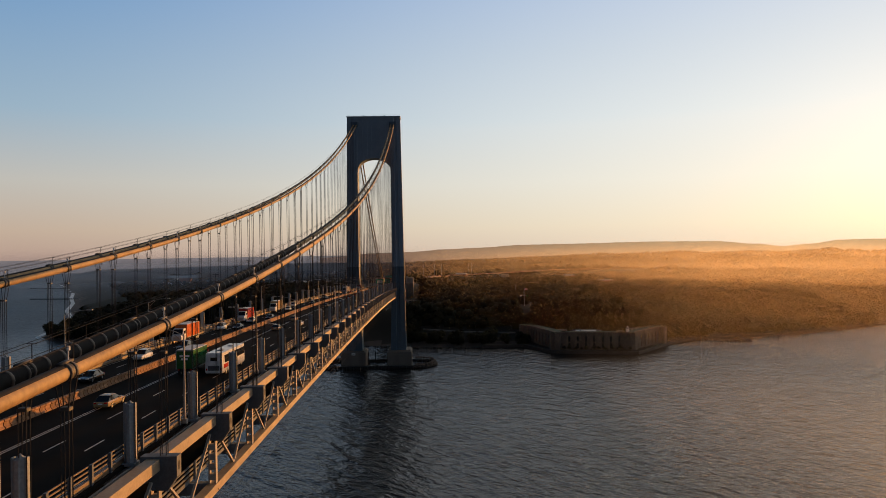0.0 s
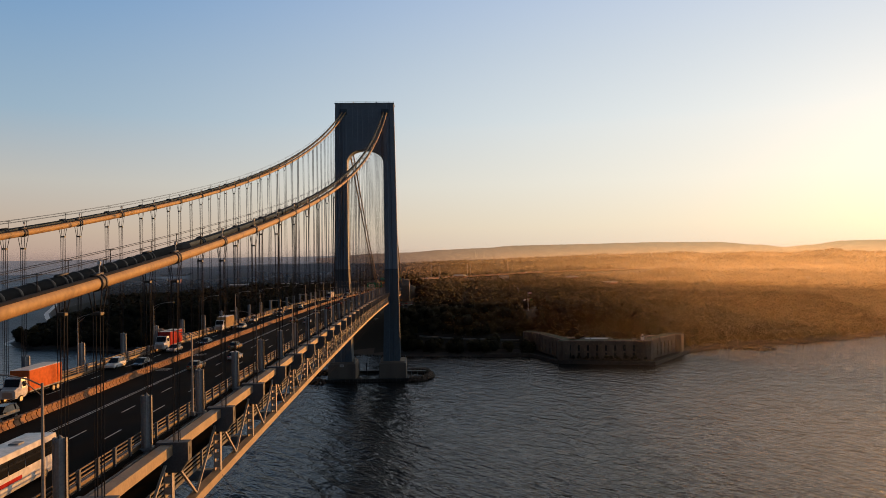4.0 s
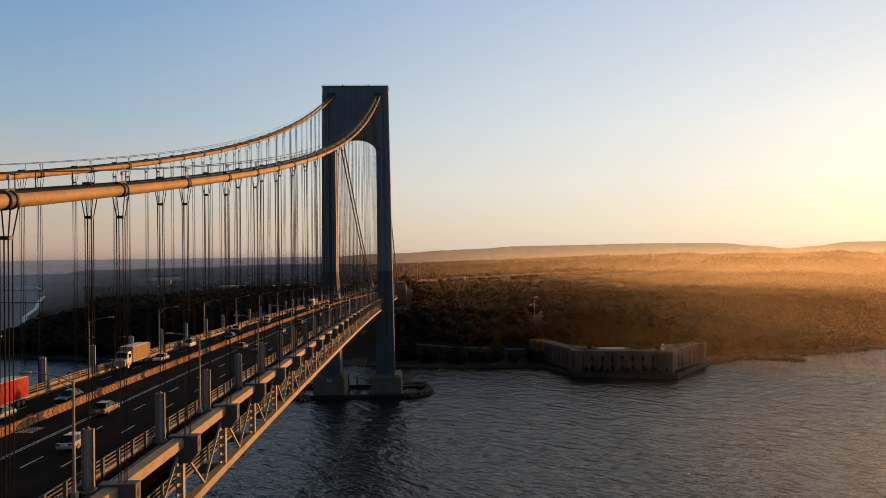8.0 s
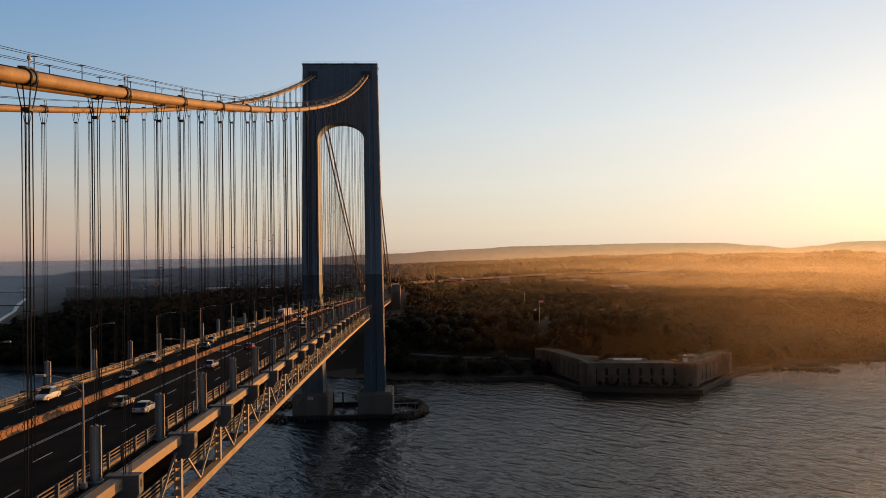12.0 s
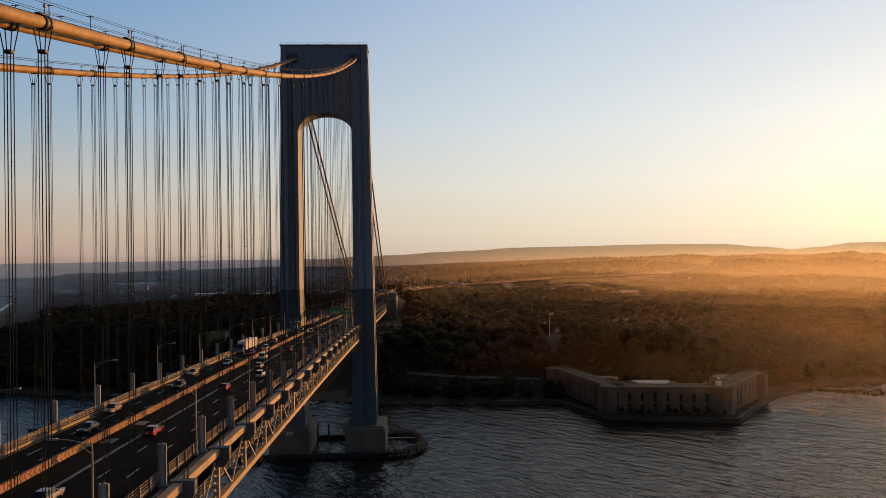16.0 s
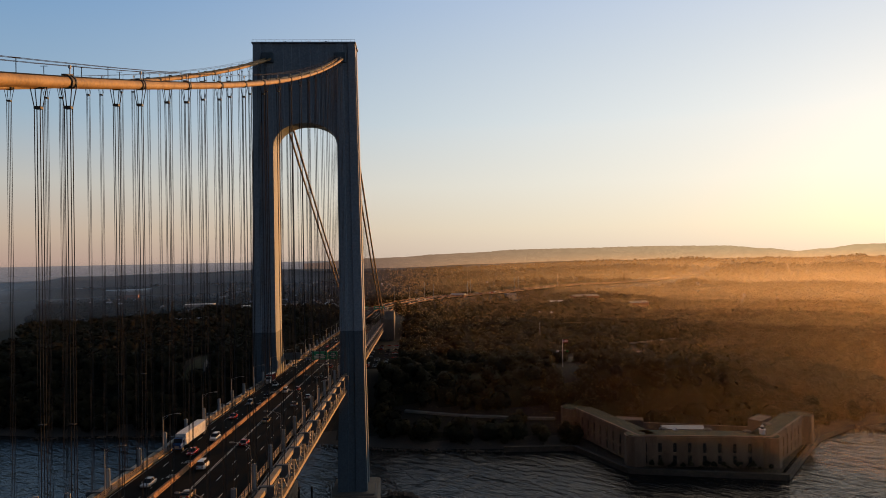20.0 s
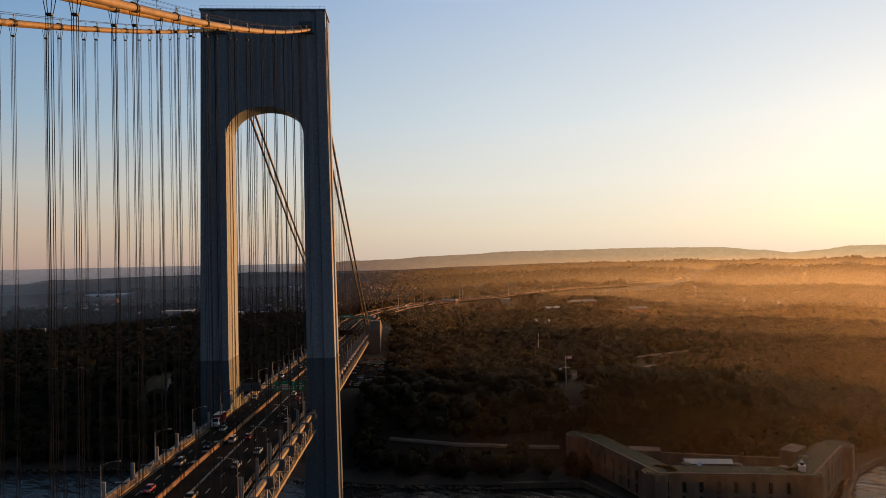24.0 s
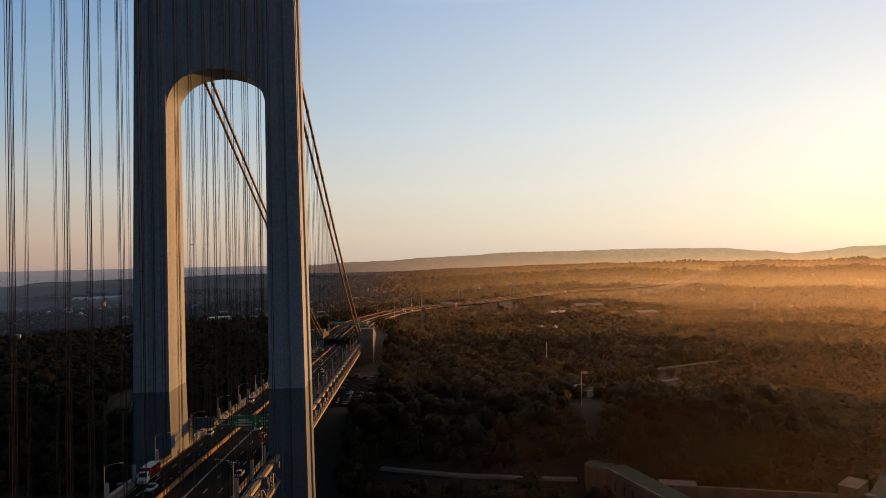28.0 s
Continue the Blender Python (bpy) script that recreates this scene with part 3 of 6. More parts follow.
def haze_air(name, amount, reach, sunward=True):
    """Material of added sheets that stand in for haze: lets nearly all light through and scatters a little of the low
    sun, more over the sunward town and near the ground.
    """
    m = bpy.data.materials.new(name)
    m.use_nodes = True
    nt = m.node_tree
    nt.nodes.remove(nt.nodes["Principled BSDF"])
    g = nt.nodes.new("ShaderNodeNewGeometry")
    sp = nt.nodes.new("ShaderNodeSeparateXYZ")
    nt.links.new(g.outputs["Position"], sp.inputs[0])
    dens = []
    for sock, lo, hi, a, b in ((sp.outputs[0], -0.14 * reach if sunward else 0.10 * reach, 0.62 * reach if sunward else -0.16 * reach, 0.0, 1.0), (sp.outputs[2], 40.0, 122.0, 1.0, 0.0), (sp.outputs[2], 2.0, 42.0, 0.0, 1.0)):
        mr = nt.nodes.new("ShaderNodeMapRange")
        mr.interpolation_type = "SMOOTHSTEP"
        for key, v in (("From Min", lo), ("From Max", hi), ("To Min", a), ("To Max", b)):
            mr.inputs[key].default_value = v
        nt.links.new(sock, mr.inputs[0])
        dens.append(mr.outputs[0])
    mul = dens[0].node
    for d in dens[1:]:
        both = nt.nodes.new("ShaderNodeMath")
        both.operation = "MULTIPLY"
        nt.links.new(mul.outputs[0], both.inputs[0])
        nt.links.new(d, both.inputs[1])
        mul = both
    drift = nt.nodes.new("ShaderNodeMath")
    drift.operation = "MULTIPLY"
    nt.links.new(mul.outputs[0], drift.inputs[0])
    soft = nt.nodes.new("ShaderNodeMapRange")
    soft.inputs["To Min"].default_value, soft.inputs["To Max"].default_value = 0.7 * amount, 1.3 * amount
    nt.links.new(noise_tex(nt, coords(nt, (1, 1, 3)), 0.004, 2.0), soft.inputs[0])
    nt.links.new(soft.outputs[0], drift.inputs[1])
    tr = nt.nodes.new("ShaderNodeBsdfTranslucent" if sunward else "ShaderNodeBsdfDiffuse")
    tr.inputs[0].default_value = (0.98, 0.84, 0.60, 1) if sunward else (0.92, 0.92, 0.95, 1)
    mix = nt.nodes.new("ShaderNodeMixShader")
    nt.links.new(drift.outputs[0], mix.inputs[0])
    nt.links.new(nt.nodes.new("ShaderNodeBsdfTransparent").outputs[0], mix.inputs[1])
    nt.links.new(tr.outputs[0], mix.inputs[2])
    nt.links.new(mix.outputs[0], nt.nodes["Material Output"].inputs[0])
    return m


def haze_glare_sheet(x, amount):
    """A flat sheet added to brighten the water east of the bridge as haze and glare would, thickest between the surface
    and the height of the deck.
    """
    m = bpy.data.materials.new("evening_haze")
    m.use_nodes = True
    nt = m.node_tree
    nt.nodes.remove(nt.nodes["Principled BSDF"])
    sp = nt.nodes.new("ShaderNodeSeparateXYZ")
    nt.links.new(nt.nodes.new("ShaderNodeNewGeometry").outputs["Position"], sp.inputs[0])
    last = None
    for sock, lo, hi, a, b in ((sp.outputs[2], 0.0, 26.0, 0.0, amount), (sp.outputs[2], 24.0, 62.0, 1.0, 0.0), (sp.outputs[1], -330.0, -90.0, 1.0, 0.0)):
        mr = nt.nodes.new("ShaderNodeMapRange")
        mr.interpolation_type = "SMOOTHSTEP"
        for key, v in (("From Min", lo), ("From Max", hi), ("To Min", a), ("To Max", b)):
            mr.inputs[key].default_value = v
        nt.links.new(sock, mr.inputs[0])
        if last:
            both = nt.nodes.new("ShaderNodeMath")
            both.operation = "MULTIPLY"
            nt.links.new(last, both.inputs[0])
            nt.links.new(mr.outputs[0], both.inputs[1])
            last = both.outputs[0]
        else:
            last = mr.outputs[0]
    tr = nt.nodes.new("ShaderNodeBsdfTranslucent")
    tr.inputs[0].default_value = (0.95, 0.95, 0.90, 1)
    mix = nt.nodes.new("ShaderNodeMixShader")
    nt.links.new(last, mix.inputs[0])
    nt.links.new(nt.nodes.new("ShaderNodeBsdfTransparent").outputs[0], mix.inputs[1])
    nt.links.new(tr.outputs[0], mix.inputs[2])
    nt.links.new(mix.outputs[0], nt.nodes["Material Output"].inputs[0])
    solo("haze_bank", Shape().add([(x, -700, 0.1), (x, -40, 0.1), (x, -40, 62), (x, -700, 62)], [(0, 1, 2, 3)]), m, "thin sheet added as haze and glare over the water", "haze", kind="structure")


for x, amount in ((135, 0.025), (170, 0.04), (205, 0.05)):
    haze_glare_sheet(x, amount)

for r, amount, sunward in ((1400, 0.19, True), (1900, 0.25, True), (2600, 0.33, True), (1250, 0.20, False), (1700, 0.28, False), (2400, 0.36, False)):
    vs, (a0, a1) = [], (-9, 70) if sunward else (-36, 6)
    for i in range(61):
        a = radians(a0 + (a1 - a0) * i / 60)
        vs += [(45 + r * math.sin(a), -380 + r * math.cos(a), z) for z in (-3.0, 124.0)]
    solo("haze_bank", Shape().add(vs, [(2 * i, 2 * i + 2, 2 * i + 3, 2 * i + 1) for i in range(60)]), haze_air("evening_haze", amount, r, sunward), "thin sheet added to stand in for haze over the land", "haze", kind="structure")

# ------------------------------------------------------------ deck
solo("road", strip(rect(-13.9, 13.9, -0.35, 0.0), ALONG, road_z), M_ASPHALT, "worn dark asphalt upper roadway of the bridge", "road", kind="structure")
solo("road_lower", strip(rect(-13.5, 13.5, -6.6, -6.2), ALONG, road_z), M_ASPHALT, "shadowed lower roadway inside the truss", "road", kind="structure")


def line(x, w, on, off, name, label):
    s, y = Shape(), ALONG[0] + 1
    while y < ALONG[-1] - min(on, 50):
        pts = [y + on * i / 4 for i in range(5)] if on < 50 else ALONG
        vs = [(x + a * w / 2, q, road_z(q) + 0.012) for q in pts for a in (-1, 1)]
        s.add(vs, [(2 * i, 2 * i + 1, 2 * i + 3, 2 * i + 2) for i in range(len(pts) - 1)])
        y += on + off
    solo(name, s, M_LINE, label, "road marking", "lane markings", "stuff")


for x in (1.15, 1.5):
    line(x, 0.13, 9000, 0, "lane_line", "solid white double lane line")
for x in (12.6, -12.9):
    line(x, 0.12, 9000, 0, "edge_line", "thin white edge line beside the railing")
for x in (4.95, 8.55, -10.3):
    line(x, 0.16, 3.7, 8.4, "lane_dashes", "dashed white lane line")
line(-7.0, 0.16, 1.0, 5.0, "lane_dashes", "short dashed white lane line")


def lane_words(x, y, n):
    """A row of worn painted strokes across a lane, long in the way of driving."""
    s = Shape()
    for i in range(n):
        a = x - 1.05 + 2.1 * i / n
        for u, v in ((0.0, 0.09), (0.27, 0.36)):
            s.add([(a + u, y, road_z(y) + 0.013), (a + v, y, road_z(y) + 0.013), (a + v, y + 2.6, road_z(y + 2.6) + 0.013), (a + u, y + 2.6, road_z(y + 2.6) + 0.013)], [(0, 1, 2, 3)])
        q = y + (0.0, 1.2, 2.3)[i % 3]
        s.add([(a, q, road_z(q) + 0.017), (a + 0.38, q, road_z(q) + 0.017), (a + 0.38, q + 0.16, road_z(q + 0.16) + 0.017), (a, q + 0.16, road_z(q + 0.16) + 0.017)], [(0, 1, 2, 3)])
    solo("lane_lettering", s, M_LINE, "worn white lettering bars across the lane", "road marking", "lane markings", "stuff")


for x, y, n in ((-5.5, -68.5, 4), (-5.6, -57.5, 4), (-5.6, -46.5, 4), (-5.5, -229, 4), (-5.5, -219, 4), (-5.5, -152, 4), (-5.5, -141, 4), (-2.3, -402, 4), (-2.3, -384, 4), (-2.0, -246, 4), (-2.0, -234, 4), (-5.5, -315, 4), (-5.5, -304, 4)):
    lane_words(x, y, n)

# ------------------------------------------------------------ stiffening trusses
DEPTH = 7.6


def vertical_shape():
    """A plate post with oval holes, seen from the side."""
    s = Shape()
    h = DEPTH - 2.4
    for x in (-0.32, 0.32):
        s.box(x - 0.07, -0.3, -h, x + 0.07, 0.3, 0)
    n = 5
    for i in range(n + 1):
        z = -h * i / n
        s.box(-0.25, -0.28, max(-h, z - 0.32), 0.25, 0.28, min(0, z + 0.32))
    return s


VERT_ME = vertical_shape().mesh("vertical", M_BRACE)
GUSSET = Shape().slab([(-1.5, 0.2), (1.5, 0.2), (1.5, -1.5), (0.75, -2.6), (-0.55, -2.6), (-0.9, -1.6), (-1.5, -1.0)], "y", -0.5, 0.5)
GUSSET_ME = GUSSET.mesh("gusset", M_GUSSET)
HOLE_ME = Shape().slab([(0.22 * math.cos(a), -0.65 + 0.42 * math.sin(a)) for a in [k * math.pi / 5 for k in range(10)]], "x", 1.502, 1.508).mesh("hand_hole", M_DARK)
DIAG = {}


def truss(side):
    name = "stiffening_truss"
    t = thing(name, "grey steel stiffening truss carrying the two roadways", "truss", group="trusses of the bridge")
    x = 16.2 * side
    top = lambda y: post_top(y) - 4.8
    part("top_chord", strip(rect(x - 0.55, x + 0.55, -0.95, 0.0), ALONG, top), M_CHORD, t)
    part("bottom_chord", strip(rect(x - 0.5, x + 0.5, -DEPTH - 0.45, -DEPTH + 0.45), ALONG, top), M_CHORD, t)
    for k in range(N_FIRST, N_LAST + 1):
        y = panel_y(k)
        z = top(y)
        if abs(y - TOWER_Y) < 9:
            continue
        g = part("gusset", GUSSET_ME, M_GUSSET, t, m=pose(x + 0.45 * side, y, z, 0, 0, 0 if side > 0 else 180))
        if side > 0:
            part("hand_hole", HOLE_ME, M_DARK, g)
        part("vertical", VERT_ME, M_BRACE, t, m=pose(x, y, z - 2.3))
        for sgn in (-1, 1):
            yy = y + sgn * PANEL / 2
            if not ALONG[0] < yy < ALONG[-1]:
                continue
            dz = round(top(yy) - DEPTH + 0.4 - (z - 1.8), 1)
            if (sgn, dz) not in DIAG:
                DIAG[sgn, dz] = Shape().beam((0, 0, 0), (0, sgn * (PANEL / 2 - 0.9), dz), 0.24, 0.22).mesh("diagonal", M_BRACE)
            part("diagonal", DIAG[sgn, dz], M_BRACE, t, m=pose(x, y + 0.9 * sgn, z - 1.8))
    if side > 0:
        for dx, dz in ((0.9, -8.3), (1.3, -8.9), (1.8, -9.6)):
            part("guide_wire", Shape().tube([(x + dx, y, top(y) + dz) for y in ALONG[::6] if y < -2], 0.02, 4, False), M_ROPE, t)
        for k in range(N_FIRST, 32, 2):
            y = panel_y(k)
            part("wire_hanger", Shape().beam((x + 0.4, y, top(y) - DEPTH), (x + 1.9, y, top(y) - 9.7), 0.05, 0.05), M_ROPE, t)
    return t


truss(1)
truss(-1)

# floor beams across, from chord to chord, upper and lower
BEAM_ME = Shape().box(-15.7, -0.4, -1.6, 15.7, 0.4, -0.36).mesh("floor_beam", M_STEEL)
for k in range(N_FIRST, N_LAST + 1):
    y = panel_y(k)
    fb = thing("floor_frame", "grey steel cross frame under the roadway", "floor beam", pose(0, y, road_z(y)), "cross frames")
    part("upper_beam", BEAM_ME, M_STEEL, fb)
    part("lower_beam", BEAM_ME, M_STEEL, fb, m=pose(0, 0, -6.3))
for side in (1, -1):
    for x in (14.55, 15.15):
        solo("walkway_stringer", strip(rect(side * x - 0.09, side * x + 0.09, -0.5, -0.15), ALONG, road_z), M_STEEL, "dark steel stringer beside the roadway", "stringer", "edge stringers")

for side in (1, -1):
    low = thing("lower_railing", "grey steel railing along the lower roadway", "railing")
    for z0, z1 in ((-6.25, -5.85), (-5.6, -5.4), (-5.15, -4.95), (-4.7, -4.5)):
        part("rail", strip(rect(side * 14.2 - 0.05, side * 14.2 + 0.05, z0, z1), ALONG, road_z), M_GUSSET, low)
    for k in range(N_FIRST, N_LAST + 1):
        y = panel_y(k)
        part("rail_post", Shape().box(side * 14.35 - 0.1, y - 0.12, road_z(y) - 6.3, side * 14.35 + 0.1, y + 0.12, road_z(y) - 4.4), M_STEEL, low)

# ------------------------------------------------------------ roadside posts
POST_ME = Shape()
POST_ME.prism([(0.42 * math.cos(a), 0.42 * math.sin(a)) for a in [math.pi / 8 + k * math.pi / 4 for k in range(8)]], -5.2, -0.35)
for sx in (-1, 1):
    POST_ME.box(sx * 0.45 - 0.1, -0.2, -5.2, sx * 0.45 + 0.1, 0.2, -0.22, 0.04)
    POST_ME.box(-0.17, sx * 0.42 - 0.08, -5.2, 0.17, sx * 0.42 + 0.08, -0.3, 0.03)
r8 = [(0.40 * math.cos(a), 0.40 * math.sin(a)) for a in [math.pi / 8 + k * math.pi / 4 for k in range(8)]]
POST_ME.add([(*p, -0.35) for p in r8] + [(0, 0, 0.0)], [(i, (i + 1) % 8, 8) for i in range(8)])
POST_ME = POST_ME.mesh("shaft", M_STEEL)
FOOT_ME = Shape().box(-0.62, -0.62, -5.35, 0.62, 0.62, -5.1, 0.05).mesh("base_plate", M_STEEL)
for k in range(N_FIRST, N_LAST + 1):
    for side in (1, -1):
        y = panel_y(k)
        if abs(y - TOWER_Y) < 9:
            continue
        p = thing("roadside_post", "tall faceted grey steel post beside the bridge railing", "post", pose(side * 14.2, y, post_top(y)) @ Matrix.Diagonal((0.88, 0.88, 1, 1)), "posts along the roadway")
        part("shaft", POST_ME, M_STEEL, p)
        part("base_plate", FOOT_ME, M_STEEL, p)

# ------------------------------------------------------------ railings, one run to a panel
L = PANEL
RPOST_ME = Shape().box(-0.12, -0.14, -0.1, 0.12, 0.14, 1.58, 0.02).mesh("rail_post", M_GUSSET)
RAIL_ME = Shape().box(-0.045, 0.02, -0.05, 0.045, L - 0.02, 0.05).mesh("rail", M_RAIL)
KERB_ME = Shape().box(-0.16, 0.02, -0.3, 0.10, L - 0.02, 0.46, 0.03).mesh("kerb", M_RAIL)
far_rail = Shape()
for z in (0.78, 1.12, 1.46):
    far_rail.box(-0.045, 0.02, z - 0.05, 0.045, L - 0.02, z + 0.05)
for i in range(5):
    far_rail.box(0.0, 0.41 + i * L / 5, -0.1, 0.24, 0.69 + i * L / 5, 1.58)
FAR_RAIL_ME = far_rail.mesh("rail_frame", M_RAIL)
for k in range(N_FIRST, N_LAST):
    y = panel_y(k)
    for side in (1, -1):
        pitch = math.degrees(math.atan((road_z(y + L) - road_z(y)) / L))
        r = thing("guard_railing", "tan steel guard railing with three rails on a tall kerb", "railing", pose(side * 13.55, y, road_z(y), pitch, 0, 0), "railing runs of the roadway")
        part("kerb", KERB_ME, M_RAIL, r)
        if y > 60:
            tagged(part("rail_frame", FAR_RAIL_ME, M_RAIL, r), kind="stuff")
            continue
        for z in (0.78, 1.12, 1.46):
            part("rail", RAIL_ME, M_RAIL, r, m=pose(0, 0, z))
        for i in range(5):
            part("rail_post", RPOST_ME, M_GUSSET, r, m=pose(0.13 * side, 0.55 + i * L / 5, 0))

# ------------------------------------------------------------ movable median barrier
SEG_ME = Shape().slab([(-0.33, 0.0), (0.33, 0.0), (0.3, 0.12), (0.13, 0.32), (0.1, 0.62), (0.22, 0.7), (0.22, 0.92), (-0.22, 0.92), (-0.22, 0.7), (-0.1, 0.62), (-0.13, 0.32), (-0.3, 0.12)], "y", 0.075, 0.995)
seg_me = SEG_ME.mesh("barrier_segment", M_BARRIER)
MX = -4.05
bar = thing("median_barrier", "movable concrete median barrier of linked short segments", "barrier")
rest, y, n = Shape(), ALONG[0], 0
while y < ALONG[-1] - 2:
    dx = 0.06 * math.sin(y / 9.0)
    if -440 < y < -120 and n < 300:
        part("barrier_segment", seg_me, M_BARRIER, bar, m=pose(MX + dx, y, road_z(y) + 0.005, slope(y), 0, 0))
        n += 1
    else:
        rest.add([(MX + dx + v[0], y + v[1], road_z(y + v[1]) + 0.005 + v[2]) for v in SEG_ME.v], SEG_ME.f)
    y += 1.07
tagged(part("barrier_run", rest, M_BARRIER, bar), kind="stuff")

# ------------------------------------------------------------ main cables
CX = (14.45, 16.95, -14.45, -16.95)
CR = 0.50


def cable_ang(y):
    return math.degrees(math.atan((cable_z(y + 0.5) - cable_z(y - 0.5))))


BAND_ME = Shape()
for off in (-0.3, 0.3):
    BAND_ME.tube([(0, off - 0.13, 0), (0, off - 0.11, 0), (0, off + 0.11, 0), (0, off + 0.13, 0)], [CR + 0.02, CR + 0.1, CR + 0.1, CR + 0.02], 14)
BAND_ME.tube([(0, -0.46, 0), (0, 0.46, 0)], CR + 0.045, 14)
BAND_ME.box(-0.16, -0.7, CR, 0.16, 0.7, CR + 0.16)
BAND_ME = BAND_ME.mesh("cable_band", M_BAND, True)
SHEATH_ME = Shape().tube([(0, -0.16, 0), (0, -0.12, 0), (0, 0.12, 0), (0, 0.16, 0)], [CR + 0.05, CR + 0.09, CR + 0.09, CR + 0.05], 14).mesh("sheath_ring", M_BAND, True)
MARK_ME = Shape().tube([(0, 0, CR + 0.1), (0, 0, CR + 0.75)], 0.05, 6).tube([(0, 0, CR + 0.7), (0, 0, CR + 0.78), (0, 0, CR + 0.98), (0, 0, CR + 1.04)], [0.06, 0.13, 0.13, 0.05], 8).mesh("marker_lamp", M_WHITE)
STAN_ME = Shape().tube([(0, 0, CR), (0, 0, CR + 1.15)], 0.035, 6).tube([(-0.3, 0, CR + 1.12), (0.3, 0, CR + 1.12)], 0.03, 6).mesh("stanchion", M_ROPE)
cys = [ALONG[0] + 3.0 * i for i in range(int((TOWER_Y - ALONG[0]) / 3.0) + 1)] + [TOWER_Y + 3.0 * i for i in range(1, 124)]
for x in CX:
    c = thing("main_cable", "thick wrapped steel suspension cable, tan paint with dark top", "cable", group="main cables")
    part("wrapped_cable", Shape().tube([(x, y, cable_z(y)) for y in cys], CR, 18), M_CABLE, c, smooth=True)
    coat, arcn = Shape(), 7
    vs = [(x + (CR + 0.012) * math.sin(a), y, cable_z(y) + (CR + 0.012) * math.cos(a)) for y in cys for a in [radians(-42 + 14 * i) for i in range(arcn)]]
    coat.add(vs, [(i * arcn + k, i * arcn + k + 1, (i + 1) * arcn + k + 1, (i + 1) * arcn + k) for i in range(len(cys) - 1) for k in range(arcn - 1)])
    # ringed sheath, its black also carrying the shade of the outer cable
    if x == 14.45:
        part("sheath", Shape().tube([(x, y, cable_z(y)) for y in cys if y < -438], CR + 0.05, 18), M_SHEATH_SHADE, c, "ringed sheathing over the lower cable, blackened for the outer cable's shade", smooth=True)
    part("walking_coat", coat, M_TOPCOAT, c, "dark non-slip coat along the top")
    for dx in (-0.28, 0.28):
        part("hand_rope", Shape().tube([(x + dx, y, cable_z(y) + CR + 1.1) for y in cys[::3]], 0.022, 5), M_ROPE, c)
    for k in range(N_FIRST, N_LAST):
        y = panel_y(k)
        if abs(y - TOWER_Y) < 7:
            continue
        part("cable_band", BAND_ME, M_BAND, c, m=pose(x, y, cable_z(y), cable_ang(y), 0, 0))
        part("stanchion", STAN_ME, M_ROPE, c, m=pose(x, y + 0.9, cable_z(y)))
        if x == 14.45 and y < -455:
            for i in range(1, 8):
                q = y + PANEL * i / 8
                part("sheath_ring", SHEATH_ME, M_BAND, c, m=pose(x, q, cable_z(q), cable_ang(q), 0, 0))
        if x in (16.95, -14.45) and y < 20:
            part("marker_lamp", MARK_ME, M_WHITE, c, "small white marker lamp", m=pose(x, y + 0.3, cable_z(y)))
        if x > 0 and y < 20:
            part("stanchion", STAN_ME, M_ROPE, c, m=pose(x, y + PANEL / 2, cable_z(y + PANEL / 2)))

# ------------------------------------------------------------ suspenders: four ropes drawn together by a clamp
SPACER_ME = Shape().box(-0.28, -0.24, -0.035, 0.28, 0.24, 0.035, 0.02).mesh("rope_spacer", M_ROPE)
CLAMP_ME = Shape().box(-0.30, -0.26, -0.11, 0.30, 0.26, 0.11, 0.04).mesh("spreader_clamp", M_BAND)
for x in CX:
    for k in range(N_FIRST, N_LAST):
        y = panel_y(k)
        zc, zd = cable_z(y), post_top(y) - 4.75
        if abs(y - TOWER_Y) < 9 or zc - zd < 2.5:
            continue
        s = thing("suspender", "group of four thin steel hanger ropes below a cable band", "suspender", pose(x, y, zd), "suspenders of the bridge")
        h = zc - zd
        drop = min(1.7, h * 0.5)
        part("spreader_clamp", CLAMP_ME, M_BAND, s, m=pose(0, 0, h - drop - CR))
        if x > 0 and y < 0 and h > 22:
            part("rope_spacer", SPACER_ME, M_BAND, s, m=pose(0, 0, h * 0.5))
        if y > 20:
            ropes = Shape()
            for sx in (-1, 1):
                for sy in (-1, 1):
                    ropes.tube([(sx * 0.24, sy * 0.2, 0), (sx * 0.24, sy * 0.2, h - drop - CR), (sx * (CR + 0.03), sy * 0.42, h - 0.1)], 0.042, 5, False)
            tagged(part("far_rope", ropes, M_ROPE, s), kind="stuff")
            continue
        for sx in (-1, 1):
            for sy in (-1, 1):
                part("rope", Shape().tube([(sx * 0.24, sy * 0.2, 0), (sx * 0.24, sy * 0.2, h - drop - CR), (sx * (CR + 0.03), sy * 0.42, h - 0.1)], 0.042, 5, False), M_ROPE, s)

# ------------------------------------------------------------ tower
tower = thing("bridge_tower", "tall blue-grey steel portal tower of a suspension bridge", "tower")


def lerp(a, b, t):
    return a + (b - a) * t


def leg_x(z):
    """Inner and outer faces of a leg at a height."""
    t = (z - 13.5) / (211 - 13.5)
    return lerp(11.9, 13.9, min(1, t / 0.35)), lerp(24.9, 22.3, t)


def leg_y(z):
    t = (z - 13.5) / (211 - 13.5)
    return lerp(-1.2, 0.0, t), lerp(15.2, 12.6, t)


